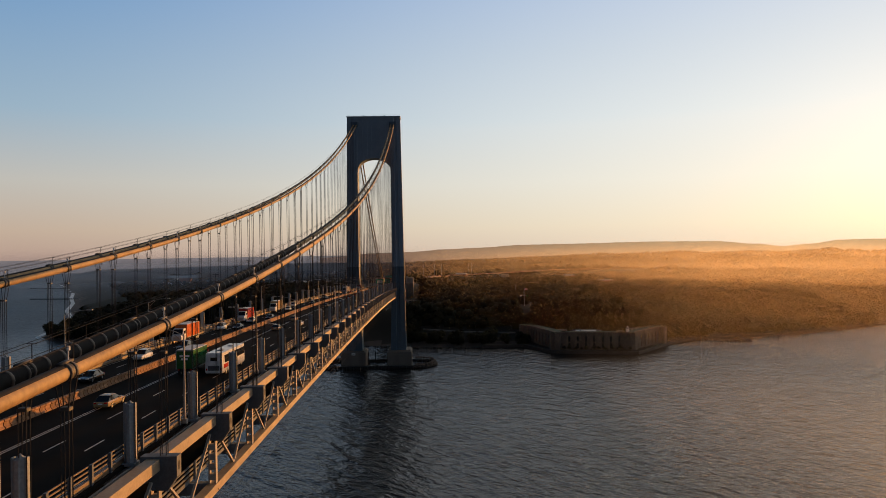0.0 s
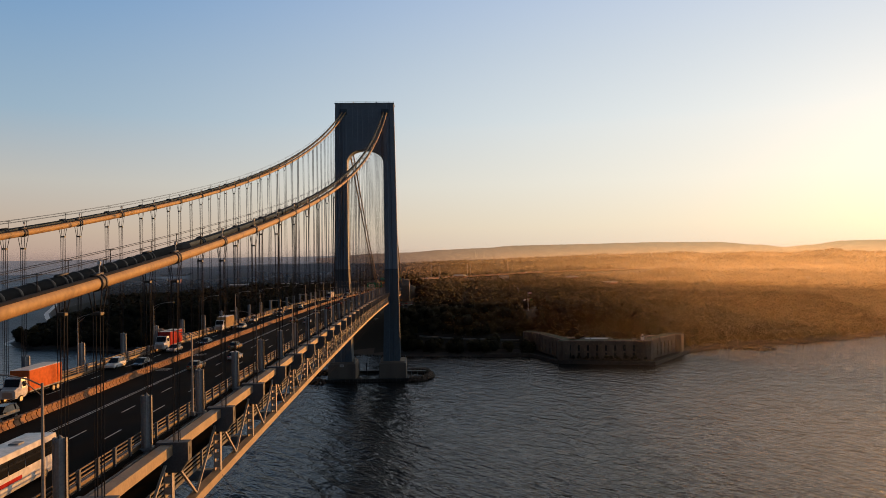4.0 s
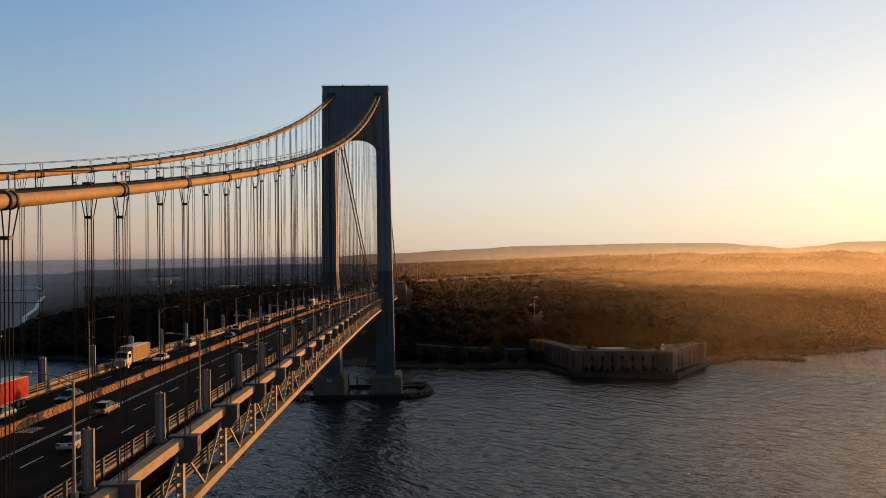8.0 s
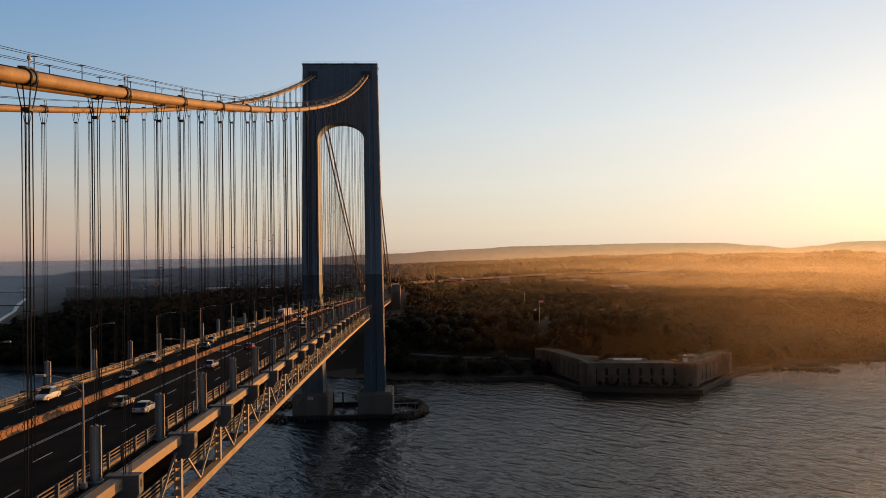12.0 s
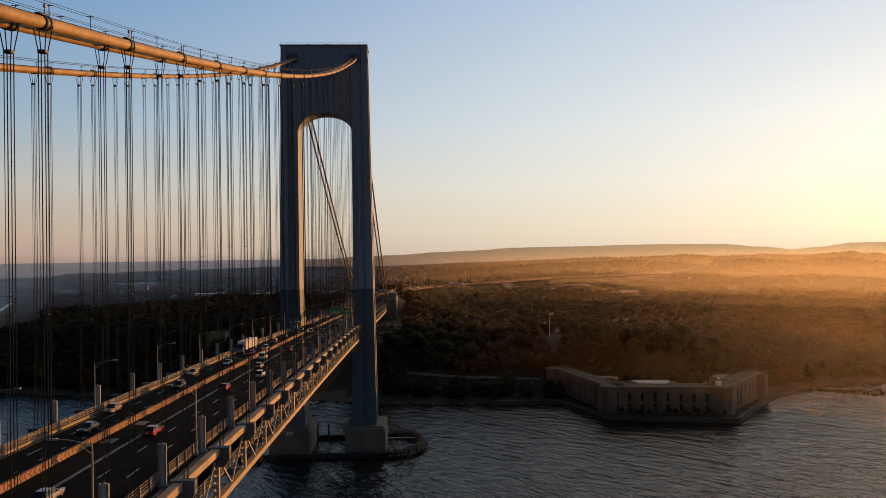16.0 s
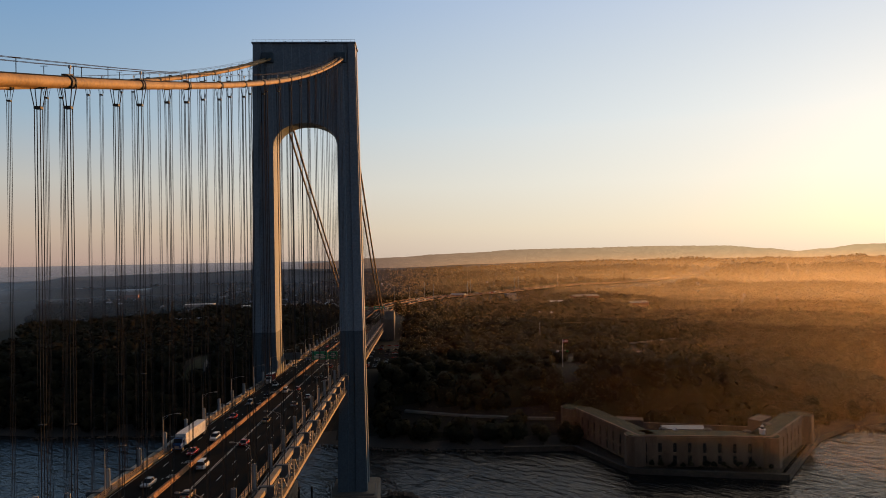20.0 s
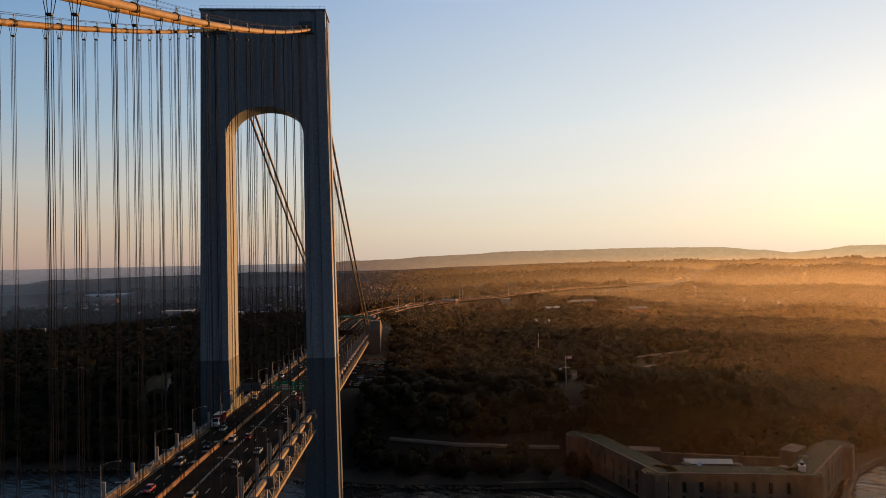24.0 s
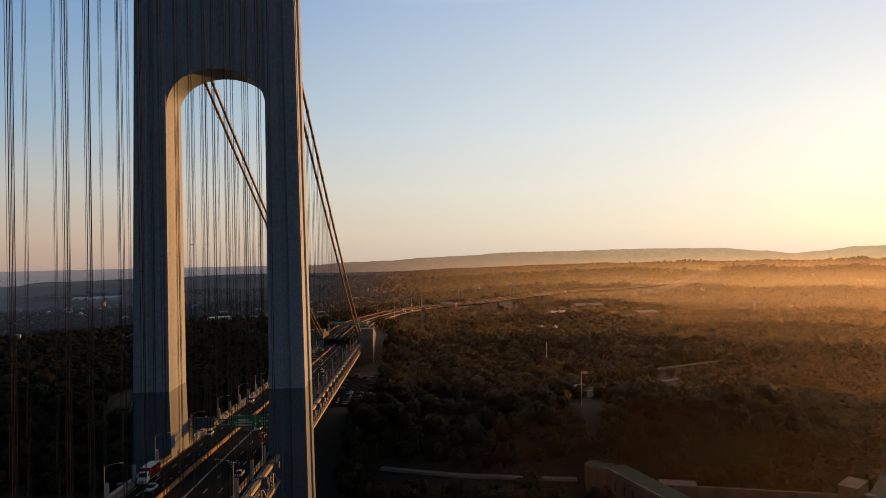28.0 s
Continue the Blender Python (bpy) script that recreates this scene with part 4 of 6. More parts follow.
# legs take the darker tower colour below this height
SEAM = 84.0
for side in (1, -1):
    for z0, z1, mat, nm in ((13.5, SEAM, M_TOWER_DARK, "lower_leg"), (SEAM, 211.0, M_TOWER, "upper_leg")):
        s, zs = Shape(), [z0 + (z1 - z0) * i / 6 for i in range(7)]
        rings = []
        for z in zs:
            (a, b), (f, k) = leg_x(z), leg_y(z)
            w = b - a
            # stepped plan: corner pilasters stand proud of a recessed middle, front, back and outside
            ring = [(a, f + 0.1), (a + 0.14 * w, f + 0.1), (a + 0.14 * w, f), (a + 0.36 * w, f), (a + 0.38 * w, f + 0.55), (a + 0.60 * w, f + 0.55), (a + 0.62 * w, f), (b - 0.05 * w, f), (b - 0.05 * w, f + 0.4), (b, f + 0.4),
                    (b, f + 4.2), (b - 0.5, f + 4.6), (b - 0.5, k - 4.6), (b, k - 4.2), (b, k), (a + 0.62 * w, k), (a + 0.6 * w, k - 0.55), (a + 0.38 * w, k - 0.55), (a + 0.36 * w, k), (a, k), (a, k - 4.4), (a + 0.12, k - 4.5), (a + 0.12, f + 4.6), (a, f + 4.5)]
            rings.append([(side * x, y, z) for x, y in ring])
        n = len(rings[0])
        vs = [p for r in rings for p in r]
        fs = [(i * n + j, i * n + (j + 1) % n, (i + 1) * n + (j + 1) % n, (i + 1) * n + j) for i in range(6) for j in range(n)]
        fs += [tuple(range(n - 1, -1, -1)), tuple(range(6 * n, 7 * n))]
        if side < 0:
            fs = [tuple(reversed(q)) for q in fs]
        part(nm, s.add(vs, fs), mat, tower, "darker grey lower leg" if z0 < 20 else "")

# portal wall with its arched opening
spring, crown, half = 164.0, 175.7, 13.9
arc = [(half * math.cos(a), spring + (crown - spring) * math.sin(a) ** 0.82) for a in [math.pi * i / 28 for i in range(29)]]
s = Shape().slab(arc + [(-half, 210.6), (half, 210.6)], "y", 0.55, 12.1)
part("portal_wall", s, M_TOWER, tower)
for i, x in enumerate((-9.6, -5.9, -2.3, 2.3, 5.9, 9.6)):
    zb = spring + (crown - spring) * math.sqrt(max(0, 1 - (x / half) ** 2)) ** 0.82 + 0.25
    for y0, y1 in ((0.2, 0.56), (12.08, 12.45)):
        part("portal_rib", Shape().box(x - 0.5, y0, zb, x + 0.5, y1, 210.4), M_TOWER, tower)
part("cap", Shape().box(-22.7, -0.35, 210.6, 22.7, 12.95, 211.2), M_TOWER, tower)
for side in (1, -1):
    xx = side * 15.7
    part("saddle_housing", Shape().box(xx - 2.6, -1.2, 202.0, xx + 2.6, 0.3, 206.4, 0.3), M_TOWER_DARK, tower, "dark cable entry housing")
    part("saddle_housing", Shape().box(xx - 2.6, 12.3, 201.0, xx + 2.6, 14.0, 205.6, 0.3), M_TOWER_DARK, tower, "dark cable entry housing")
    part("aircraft_beacon", Shape().tube([(side * 9.0, 6, 211.2), (side * 9.0, 6, 212.6)], 0.12, 6).box(side * 9 - 0.35, 5.65, 212.6, side * 9 + 0.35, 6.35, 213.4, 0.1), M_STEEL, tower)
part("mast", Shape().tube([(1.0, 6, 211.2), (1.0, 6, 213.8)], 0.1, 6).tube([(0.2, 6, 213.2), (1.8, 6, 213.2)], 0.07, 6), M_STEEL, tower)
rail = Shape()
for y in (0.0, 12.6):
    rail.beam((-22.4, y, 212.2), (22.4, y, 212.2), 0.07, 0.07)
    for i in range(24):
        rail.beam((-22.4 + i * 44.8 / 23, y, 211.2), (-22.4 + i * 44.8 / 23, y, 212.2), 0.07, 0.07)
part("roof_rail", rail, M_STEEL, tower)
part("deck_strut", Shape().box(-13.6, 2.5, 55.0, 13.6, 10.5, 60.5), M_TOWER_DARK, tower)
for side in (1, -1):
    # inspection ladder and lit edge angle on the outer face
    part("edge_angle", Shape().beam((side * 24.0, 1.6, 60), (side * 22.45, 1.6, 205), 0.35, 0.35), M_TOWER, tower)

# ------------------------------------------------------------ tower piers and their fender
for side in (1, -1):
    p = thing("tower_pier", "stained concrete pier under a bridge tower leg", "pier", pose(side * 19.2, 7, 0))
    part("block", Shape().box(-10.4, -13.0, -3.0, 10.4, 13.0, 12.9, 0.5), M_CONCRETE, p)
    part("plinth", Shape().box(-9.2, -11.0, 12.9, 9.2, 11.0, 13.7, 0.3), M_CONCRETE, p)
    for dx in (-9.6, 9.6):
        part("pier_mast", Shape().tube([(dx, -12.0, 12.9), (dx, -12.0, 18.5)], 0.16, 6), M_STEEL, p)
sg = thing("notice_board", "small white notice board on the pier", "sign", pose(-19.0, -6.09, 11.5))
part("board", Shape().box(-1.5, -0.08, -0.9, 1.5, 0.08, 0.9), M_WHITE, sg)
for z in (0.35, -0.05, -0.45):
    part("text_bar", Shape().box(-1.1, -0.095, z - 0.1, 1.1, -0.082, z + 0.1), M_DARK, sg)

rng = random.Random(5)


def rocks(name, label, pts, spread, count, size, seed):
    """A heap of broken rocks along a line of points."""
    rng = random.Random(seed)
    s = Shape()
    ico = [(0, 0, 1), (0.89, 0, 0.45), (0.28, 0.85, 0.45), (-0.72, 0.53, 0.45), (-0.72, -0.53, 0.45), (0.28, -0.85, 0.45), (0.72, 0.53, -0.45), (-0.28, 0.85, -0.45), (-0.89, 0, -0.45), (-0.28, -0.85, -0.45), (0.72, -0.53, -0.45), (0, 0, -1)]
    tri = [(0, 1, 2), (0, 2, 3), (0, 3, 4), (0, 4, 5), (0, 5, 1), (1, 6, 2), (2, 7, 3), (3, 8, 4), (4, 9, 5), (5, 10, 1), (6, 7, 2), (7, 8, 3), (8, 9, 4), (9, 10, 5), (10, 6, 1), (11, 7, 6), (11, 8, 7), (11, 9, 8), (11, 10, 9), (11, 6, 10)]
    for _ in range(count):
        t = rng.random() * (len(pts) - 1)
        i = int(t)
        a, b = pts[i], pts[i + 1]
        o = rng.gauss(0, 0.4)
        x = lerp(a[0], b[0], t - i) + o * spread + rng.uniform(-0.6, 0.6)
        y = lerp(a[1], b[1], t - i) + rng.gauss(0, 0.4) * spread
        z = a[2] * max(0, 1 - abs(o) * 1.1) - 0.2
        r = [size * rng.uniform(0.6, 1.4) for _ in range(3)]
        s.add([(x + v[0] * r[0] * rng.uniform(0.8, 1.2), y + v[1] * r[1] * rng.uniform(0.8, 1.2), z + v[2] * r[2] * 0.8) for v in ico], tri)
    return solo(name, s, M_ROCK, label, "rocks", kind="stuff")


bow = [(33, 27, 3.0), (40, 25, 3.4), (46, 19, 3.4), (48.5, 8, 3.4), (46, -3, 3.2), (40, -10, 3.0), (33, -13, 2.6)]
rocks("riprap", "dark broken rock ring guarding the bridge pier", bow, 3.0, 900, 1.0, 3)
rocks("riprap", "dark broken rock ring guarding the bridge pier", [(-x, y, z) for x, y, z in bow], 3.0, 500, 1.0, 4)
fen = thing("pier_fender", "low dark timber fender along the piers", "fender")
for y in (-10.5, 24.5):
    part("wale", Shape().box(-34, y - 0.9, 0.2, 34, y + 0.9, 2.2, 0.2), M_DARKWOOD, fen)
for i in range(24):
    part("timber_post", Shape().tube([(-33.5 + i * 67 / 23, -11.6, -3), (-33.5 + i * 67 / 23, -11.6, 2.9)], 0.35, 7), M_DARKWOOD, fen)
cat = thing("pier_catwalk", "thin steel catwalk from pier to rock ring", "catwalk")
part("deck_plate", Shape().box(29.5, 6, 4.4, 44.5, 7.2, 4.7), M_STEEL, cat)
for x in (33, 38, 43):
    part("post", Shape().tube([(x, 6.6, 0), (x, 6.6, 4.4)], 0.15, 6), M_STEEL, cat)
for x in (-8.5, -2.5):
    solo("mooring_pile", Shape().tube([(x, 20, -3), (x, 20, 9.5)], [0.55, 0.5], 8), M_DARKWOOD, "dark steel mooring pile standing in the water", "timber_post", "mooring piles")

# ------------------------------------------------------------ anchorage
an = thing("anchorage", "massive pale concrete cable anchorage at the shore", "anchorage")
for side in (1, -1):
    part("side_block", Shape().slab([(366, 15), (366, 53), (376, 60.5), (384, 60.5), (440, 48), (440, 15)], "x", side * 14.4, side * 27.0), M_CONCRETE, an)
part("middle_block", Shape().slab([(368, 15), (368, 42), (440, 40), (440, 15)], "x", -14.3, 14.3), M_CONCRETE, an)

# ------------------------------------------------------------ fort by the water
A, B, C, D = (164.0, 54.5), (231.5, 44.0), (273.0, 86.0), (146.0, 121.0)
FORT_Z, FORT_TOP = 3.0, 19.2
fort = thing("sea_fort", "weathered granite harbour fort with rows of gun openings", "fort")


def fort_wall(p, q, openings, thick, flip):
    """One straight range: a solid wall with real recessed openings in two tiers and a parapet."""
    p, q = Vector((*p, 0)), Vector((*q, 0))
    d = (q - p).normalized()
    length = (q - p).length
    nrm = Vector((d.y, -d.x, 0)) * flip
    m = Matrix.Translation((p.x, p.y, FORT_Z)) @ Matrix(((d.x, -nrm.x, 0), (d.y, -nrm.y, 0), (0, 0, 1))).to_4x4()
    h = FORT_TOP - FORT_Z
    part("range_wall", Shape().box(0, 0.9, 0, length, thick, h - 1.2), M_FORT, fort, m=m)
    # outer leaf in piers and bands, so that the openings are true recesses
    step = length / openings
    tiers = ((1.3, 5.9), (7.2, 12.4))
    zs = [0.0] + [z for t in tiers for z in t] + [h]
    leaf = Shape()
    for i in range(openings):
        x0, xm, w = i * step, (i + 0.5) * step, 2.0
        leaf.box(x0, 0, 0, xm - w / 2, 0.9, h - 1.2)
        leaf.box(xm + w / 2, 0, 0, x0 + step, 0.9, h - 1.2)
        for a, b in ((zs[0], zs[1]), (zs[2], zs[3]), (zs[4], h - 1.2)):
            leaf.box(xm - w / 2, 0, a, xm + w / 2, 0.9, b)
    part("outer_leaf", leaf, M_FORT, fort, m=m)
    dark = Shape()
    for i in range(openings):
        xm = (i + 0.5) * step
        for a, b in tiers:
            part("gun_opening", Shape().box(xm - 0.99, 0.82, a + 0.01, xm + 0.99, 0.89, b - 0.01), M_DARK, fort, m=m)
            part("lintel", Shape().box(xm - 1.3, -0.12, b, xm + 1.3, 0.02, b + 0.45), M_FORT, fort, m=m)
    part("cornice", Shape().box(-0.3, -0.35, h - 1.2, length + 0.3, 1.6, h - 0.7), M_FORT, fort, m=m)
    part("parapet", Shape().box(0, 0.1, h - 0.7, length, 1.3, h, 0.08), M_FORT, fort, m=m)
    part("grassed_roof", Shape().box(0.2, 1.3, h - 1.2, length - 0.2, thick - 0.2, h - 0.35), M_GRASS, fort, m=m)


fort_wall(A, B, 9, 13.0, 1)
fort_wall(D, A, 10, 12.0, 1)
fort_wall(B, C, 8, 12.0, 1)
for (cx, cy), r in ((A, 6.2), (B, 6.2), (C, 7.5), (D, 7.5)):
    part("corner_bastion", Shape().prism([(cx + r * math.cos(a), cy + 4 + r * math.sin(a)) for a in [k * math.pi / 4 + math.pi / 8 for k in range(8)]], FORT_Z, FORT_TOP - 0.4), M_FORT, fort)
    part("bastion_turf", Shape().prism([(cx + (r - 0.9) * math.cos(a), cy + 4 + (r - 0.9) * math.sin(a)) for a in [k * math.pi / 4 + math.pi / 8 for k in range(8)]], FORT_TOP - 0.4, FORT_TOP - 0.1), M_GRASS, fort)
part("gorge_wall", Shape().slab([(0, 0), (127, 0), (127, 8), (0, 8)], "y", -0.8, 0.8), M_FORT, fort, m=pose(147, 124, FORT_Z, 0, 0, -16.5))
part("yard", Shape().prism([(170, 70), (226, 61), (258, 92), (158, 118)], 3.0, 4.6), M_GRASS, fort)
for x, y, l, w, h, a in ((196, 74, 22, 7, 17.4, -8), (176, 105, 16, 8, 15.5, -16), (250, 92, 15, 8, 17.0, 40)):
    m = pose(x, y, 4.5, 0, 0, a)
    part("barrack_wall", Shape().box(-l / 2, -w / 2, 0, l / 2, w / 2, h - 4.5, 0.1), M_FORT, fort, m=m)
    if x == 196:
        part("metal_roof", Shape().slab([(-w / 2 - 0.4, h - 4.5), (w / 2 + 0.4, h - 4.5), (0, h - 3.2)], "x", -l / 2 - 0.3, l / 2 + 0.3), M_SLATE, fort, "pale standing-seam metal roof", m=m)
for x, y in ((182, 66), (205, 62), (242, 70), (224, 56)):
    part("gun_platform", Shape().tube([(x, y, 18.0), (x, y, 19.4)], 2.3, 14).tube([(x, y, 19.4), (x, y, 19.7)], 1.7, 14), M_CONCRETE, fort)
part("access_hatch", Shape().slab([(-1.2, 0), (1.2, 0), (0, 1.6)], "y", -1.5, 1.5), M_SLATE, fort, m=pose(188, 64, 18.6))

lh = thing("small_lighthouse", "small white lighthouse cupola on the fort roof", "lighthouse", pose(229.4, 50.5, FORT_TOP - 0.2))
part("house", Shape().prism([(1.5 * math.cos(a), 1.5 * math.sin(a)) for a in [k * math.pi / 4 for k in range(8)]], 0, 2.5), M_WHITE, lh)
part("gallery", Shape().prism([(1.9 * math.cos(a), 1.9 * math.sin(a)) for a in [k * math.pi / 4 for k in range(8)]], 2.5, 2.7), M_WHITE, lh)
part("lantern", Shape().tube([(0, 0, 2.7), (0, 0, 3.9)], 0.75, 10), M_GLASS, lh)
part("roof", Shape().tube([(0, 0, 3.9), (0, 0, 4.3), (0, 0, 4.9), (0, 0, 5.5)], [1.0, 0.85, 0.25, 0.05], 10), M_WHITE, lh)

# sea wall round the fort, and rocks off the point
wall_pts = [(98, 97), (140, 95), (158, 52.5), (233.5, 34.5), (289, 99), (331, 127)]
sw = thing("sea_wall", "pale concrete sea wall round the fort", "sea wall")
for p, q in zip(wall_pts, wall_pts[1:]):
    s = Shape().beam((*p, 0.6), (*q, 0.6), 2.2, 4.2)
    part("wall_run", s, M_ROCK, sw)
    part("coping", Shape().beam((*p, 2.85), (*q, 2.85), 2.2, 0.3), M_ROCK, sw)
rocks("shore_rocks", "dark boulders off the point", [(331, 126, 2.2), (346, 112, 2.2), (362, 104, 1.6), (372, 106, 1.0)], 4.0, 420, 1.1, 9)
rocks("shore_rocks", "dark stones along the tide line", [(98, 96, 1.0), (30, 106, 1.0), (-40, 130, 1.0), (-116, 152, 1.0), (-204, 155, 1.0)], 2.0, 420, 0.8, 10)
rocks("shore_rocks", "dark stones along the tide line", [(372, 132, 1.0), (451, 149, 1.0), (558, 200, 1.0), (700, 270, 1.0)], 2.5, 420, 0.9, 11)
for i, (x, y) in enumerate(((398, 112), (404, 110), (411, 113), (417, 112))):
    solo("mooring_post", Shape().tube([(x, y, -2), (x + 0.2, y, 2.6 + i % 2)], 0.3, 7), M_DARKWOOD, "old dark timber post off the shore", "post", "mooring posts")

surf = Shape()
west_shore = [tuple(p) for p in SHORE if -1900 < p[0] < -380]
fine = []
for p, q in zip(west_shore, west_shore[1:]):
    n = max(2, int(math.hypot(q[0] - p[0], q[1] - p[1]) / 25))
    fine += [(lerp(p[0], q[0], i / n), lerp(p[1], q[1], i / n)) for i in range(n)]
vs = []
for i, (x, y) in enumerate(fine):
    w = 1.8 + 2.4 * noise.noise((x / 40.0, y / 40.0, 2.0)) + y / 600.0
    vs += [(x - w - 2, y - 2, 0.12), (x + 0.4 * w, y + 2, 0.3)]
surf.add(vs, [(2 * i, 2 * i + 1, 2 * i + 3, 2 * i + 2) for i in range(len(fine) - 1)])
solo("surf_line", surf, M_WHITE, "thin pale line of surf along the beach", "surf", kind="stuff")
for p, q in (((-2011, 2898), (-1640, 2762)), ((-1664, 2365), (-1400, 2279)), ((-1196, 1591), (-1000, 1540)), ((-870, 1021), (-740, 994))):
    solo("groyne", Shape().beam((*p, 0.4), (*q, 0.4), 6.0, 2.8), M_DARKWOOD, "long low dark groyne reaching out from the beach", "groyne", "groynes of the beach")
# ------------------------------------------------------------ shore paths, road and car park
def ribbon(name, pts, width, mat, label, lift=0.35, category="path"):
    s, ps = Shape(), []
    for (a, b), (c, d) in zip(pts, pts[1:]):
        for i in range(12):
            ps.append((lerp(a, c, i / 12), lerp(b, d, i / 12)))
    ps.append(pts[-1])
    zs = land_z([p[0] for p in ps], [p[1] for p in ps])
    vs = []
    for i, (x, y) in enumerate(ps):
        x2, y2 = ps[min(i + 1, len(ps) - 1)]
        x1, y1 = ps[max(i - 1, 0)]
        l = math.hypot(x2 - x1, y2 - y1)
        nx, ny = -(y2 - y1) / l * width / 2, (x2 - x1) / l * width / 2
        z = max(zs[i], 2.0) + lift
        vs += [(x + nx, y + ny, z), (x - nx, y - ny, z), (x - nx, y - ny, z - 1.2), (x + nx, y + ny, z - 1.2)]
    fs = [(4 * i + k, 4 * i + (k + 1) % 4, 4 * i + 4 + (k + 1) % 4, 4 * i + 4 + k) for i in range(len(ps) - 1) for k in range(4)]
    return solo(name, s.add(vs, fs), mat, label, category, kind="structure")


ribbon("path", [(168, 226), (190, 236), (216, 250), (250, 262)], 2.6, M_PATH, "pale park path on the bluff")
ribbon("path", [(172, 236), (205, 250), (235, 254)], 2.4, M_PATH, "pale park path on the bluff")
ribbon("shore_road", [(40, 150), (81, 140), (110, 135), (136, 132)], 6.0, M_PATH, "shore road below the bluff")
ribbon("park_road", [(70, 214), (102, 216), (140, 226)], 5.0, M_PATH, "park road on the bluff")
ribbon("park_road", [(-90, 150), (-105, 200), (-118, 250), (-122, 300), (-110, 360)], 7.0, M_PATH, "park road beside a lawn", 0.3)
ribbon("parapet_wall", [(160, 262), (226, 282), (300, 300), (380, 300)], 1.2, M_PATH, "long pale retaining wall on the bluff", 3.2, "wall")

# ------------------------------------------------------------ highway beyond the anchorage

def hw_at(t):
    t = max(0, min(t, len(HW) - 1.001))
    i = int(t)
    f = t - i
    p0, p1, p2, p3 = (Vector(HW[max(0, min(len(HW) - 1, j))]) for j in (i - 1, i, i + 1, i + 2))
    return 0.5 * ((2 * p1) + (p2 - p0) * f + (2 * p0 - 5 * p1 + 4 * p2 - p3) * f * f + (3 * p1 - p0 - 3 * p2 + p3) * f ** 3)


def hw_pose(t, off, dz=0.0, turn=0):
    p, q = hw_at(t), hw_at(t + 0.02)
    d = (q - p).normalized()
    p = p + Vector((d.y, -d.x, 0)).normalized() * off
    return pose(p.x, p.y, p.z + dz, 0, 0, math.degrees(math.atan2(-d.x, d.y)) + turn)


def hw_strip(o0, o1, z0, z1):
    s, vs = Shape(), []
    n = 120
    for i in range(n + 1):
        m = hw_pose(i * (len(HW) - 1.05) / n, 0)
        vs += [tuple(m @ Vector(v)) for v in ((o0, 0, z0), (o1, 0, z0), (o1, 0, z1), (o0, 0, z1))]
    fs = [(4 * i + k, 4 * i + (k + 1) % 4, 4 * i + 4 + (k + 1) % 4, 4 * i + 4 + k) for i in range(n) for k in range(4)]
    return s.add(vs, fs)


solo("highway", hw_strip(-17, 17, -9.0, 0.0), M_ASPHALT, "broad asphalt highway leading inland from the bridge", "road", kind="structure")
for o in (-17.3, 0, 17.3):
    solo("highway_barrier", hw_strip(o - 0.3, o + 0.3, -0.5, 0.95), M_BARRIER, "pale concrete barrier along the highway", "barrier", "highway barriers")
for o in (-9, -5.4, 5.4, 9):
    solo("lane_line", hw_strip(o - 0.1, o + 0.1, 0.005, 0.015), M_LINE, "white lane line of the highway", "road marking", "lane markings", "stuff")

# ------------------------------------------------------------ street lamps on the bridge
POLE_ME = Shape().tube([(0, 0, 0), (0, 0, 4.5), (0, 0, 9.2)], [0.14, 0.11, 0.08], 8).box(-0.25, -0.25, 0, 0.25, 0.25, 0.5, 0.05).mesh("pole", M_BRACE)
ARM_ME = Shape().tube([(0, 0, 9.0), (0.9, 0, 9.45), (2.2, 0, 9.75), (3.4, 0, 9.85)], 0.05, 6).tube([(0, 0, 8.3), (1.2, 0, 9.3)], 0.035, 6).mesh("arm", M_BRACE)
LHEAD_ME = Shape().box(3.2, -0.16, 9.76, 4.1, 0.16, 9.95, 0.05).mesh("lamp_head", M_BRACE)
for k in range(N_FIRST, N_LAST, 1):
    if (k - 7) % 2 or k == N_FIRST:
        continue
    y = panel_y(k) + 0.5
    if abs(y - TOWER_Y) < 9:
        continue
    for side in (1, -1):
        l = thing("street_lamp", "slim grey roadway lamp with a single curved arm", "street lamp", pose(side * 13.95, y - 2.2, road_z(y), 0, 0, 180 if side > 0 else 0), "lamps of the bridge")
        part("pole", POLE_ME, M_BRACE, l)
        part("arm", ARM_ME, M_BRACE, l)
        part("lamp_head", LHEAD_ME, M_BRACE, l)
for t, o in ((2.6, 20), (3.0, -20), (3.5, 20), (3.9, -20), (4.4, 20), (4.8, -20), (5.3, 20), (5.8, -20), (6.3, 20)):
    l = thing("mast_lamp", "tall slender highway mast lamp", "street lamp", hw_pose(t, o, -4.0), "highway mast lamps")
    part("pole", Shape().tube([(0, 0, 0), (0, 0, 27)], [0.35, 0.16], 8), M_STEEL, l)
    part("lamp_ring", Shape().tube([(0, 0, 26.6), (0, 0, 27.2)], 1.0, 10), M_STEEL, l)

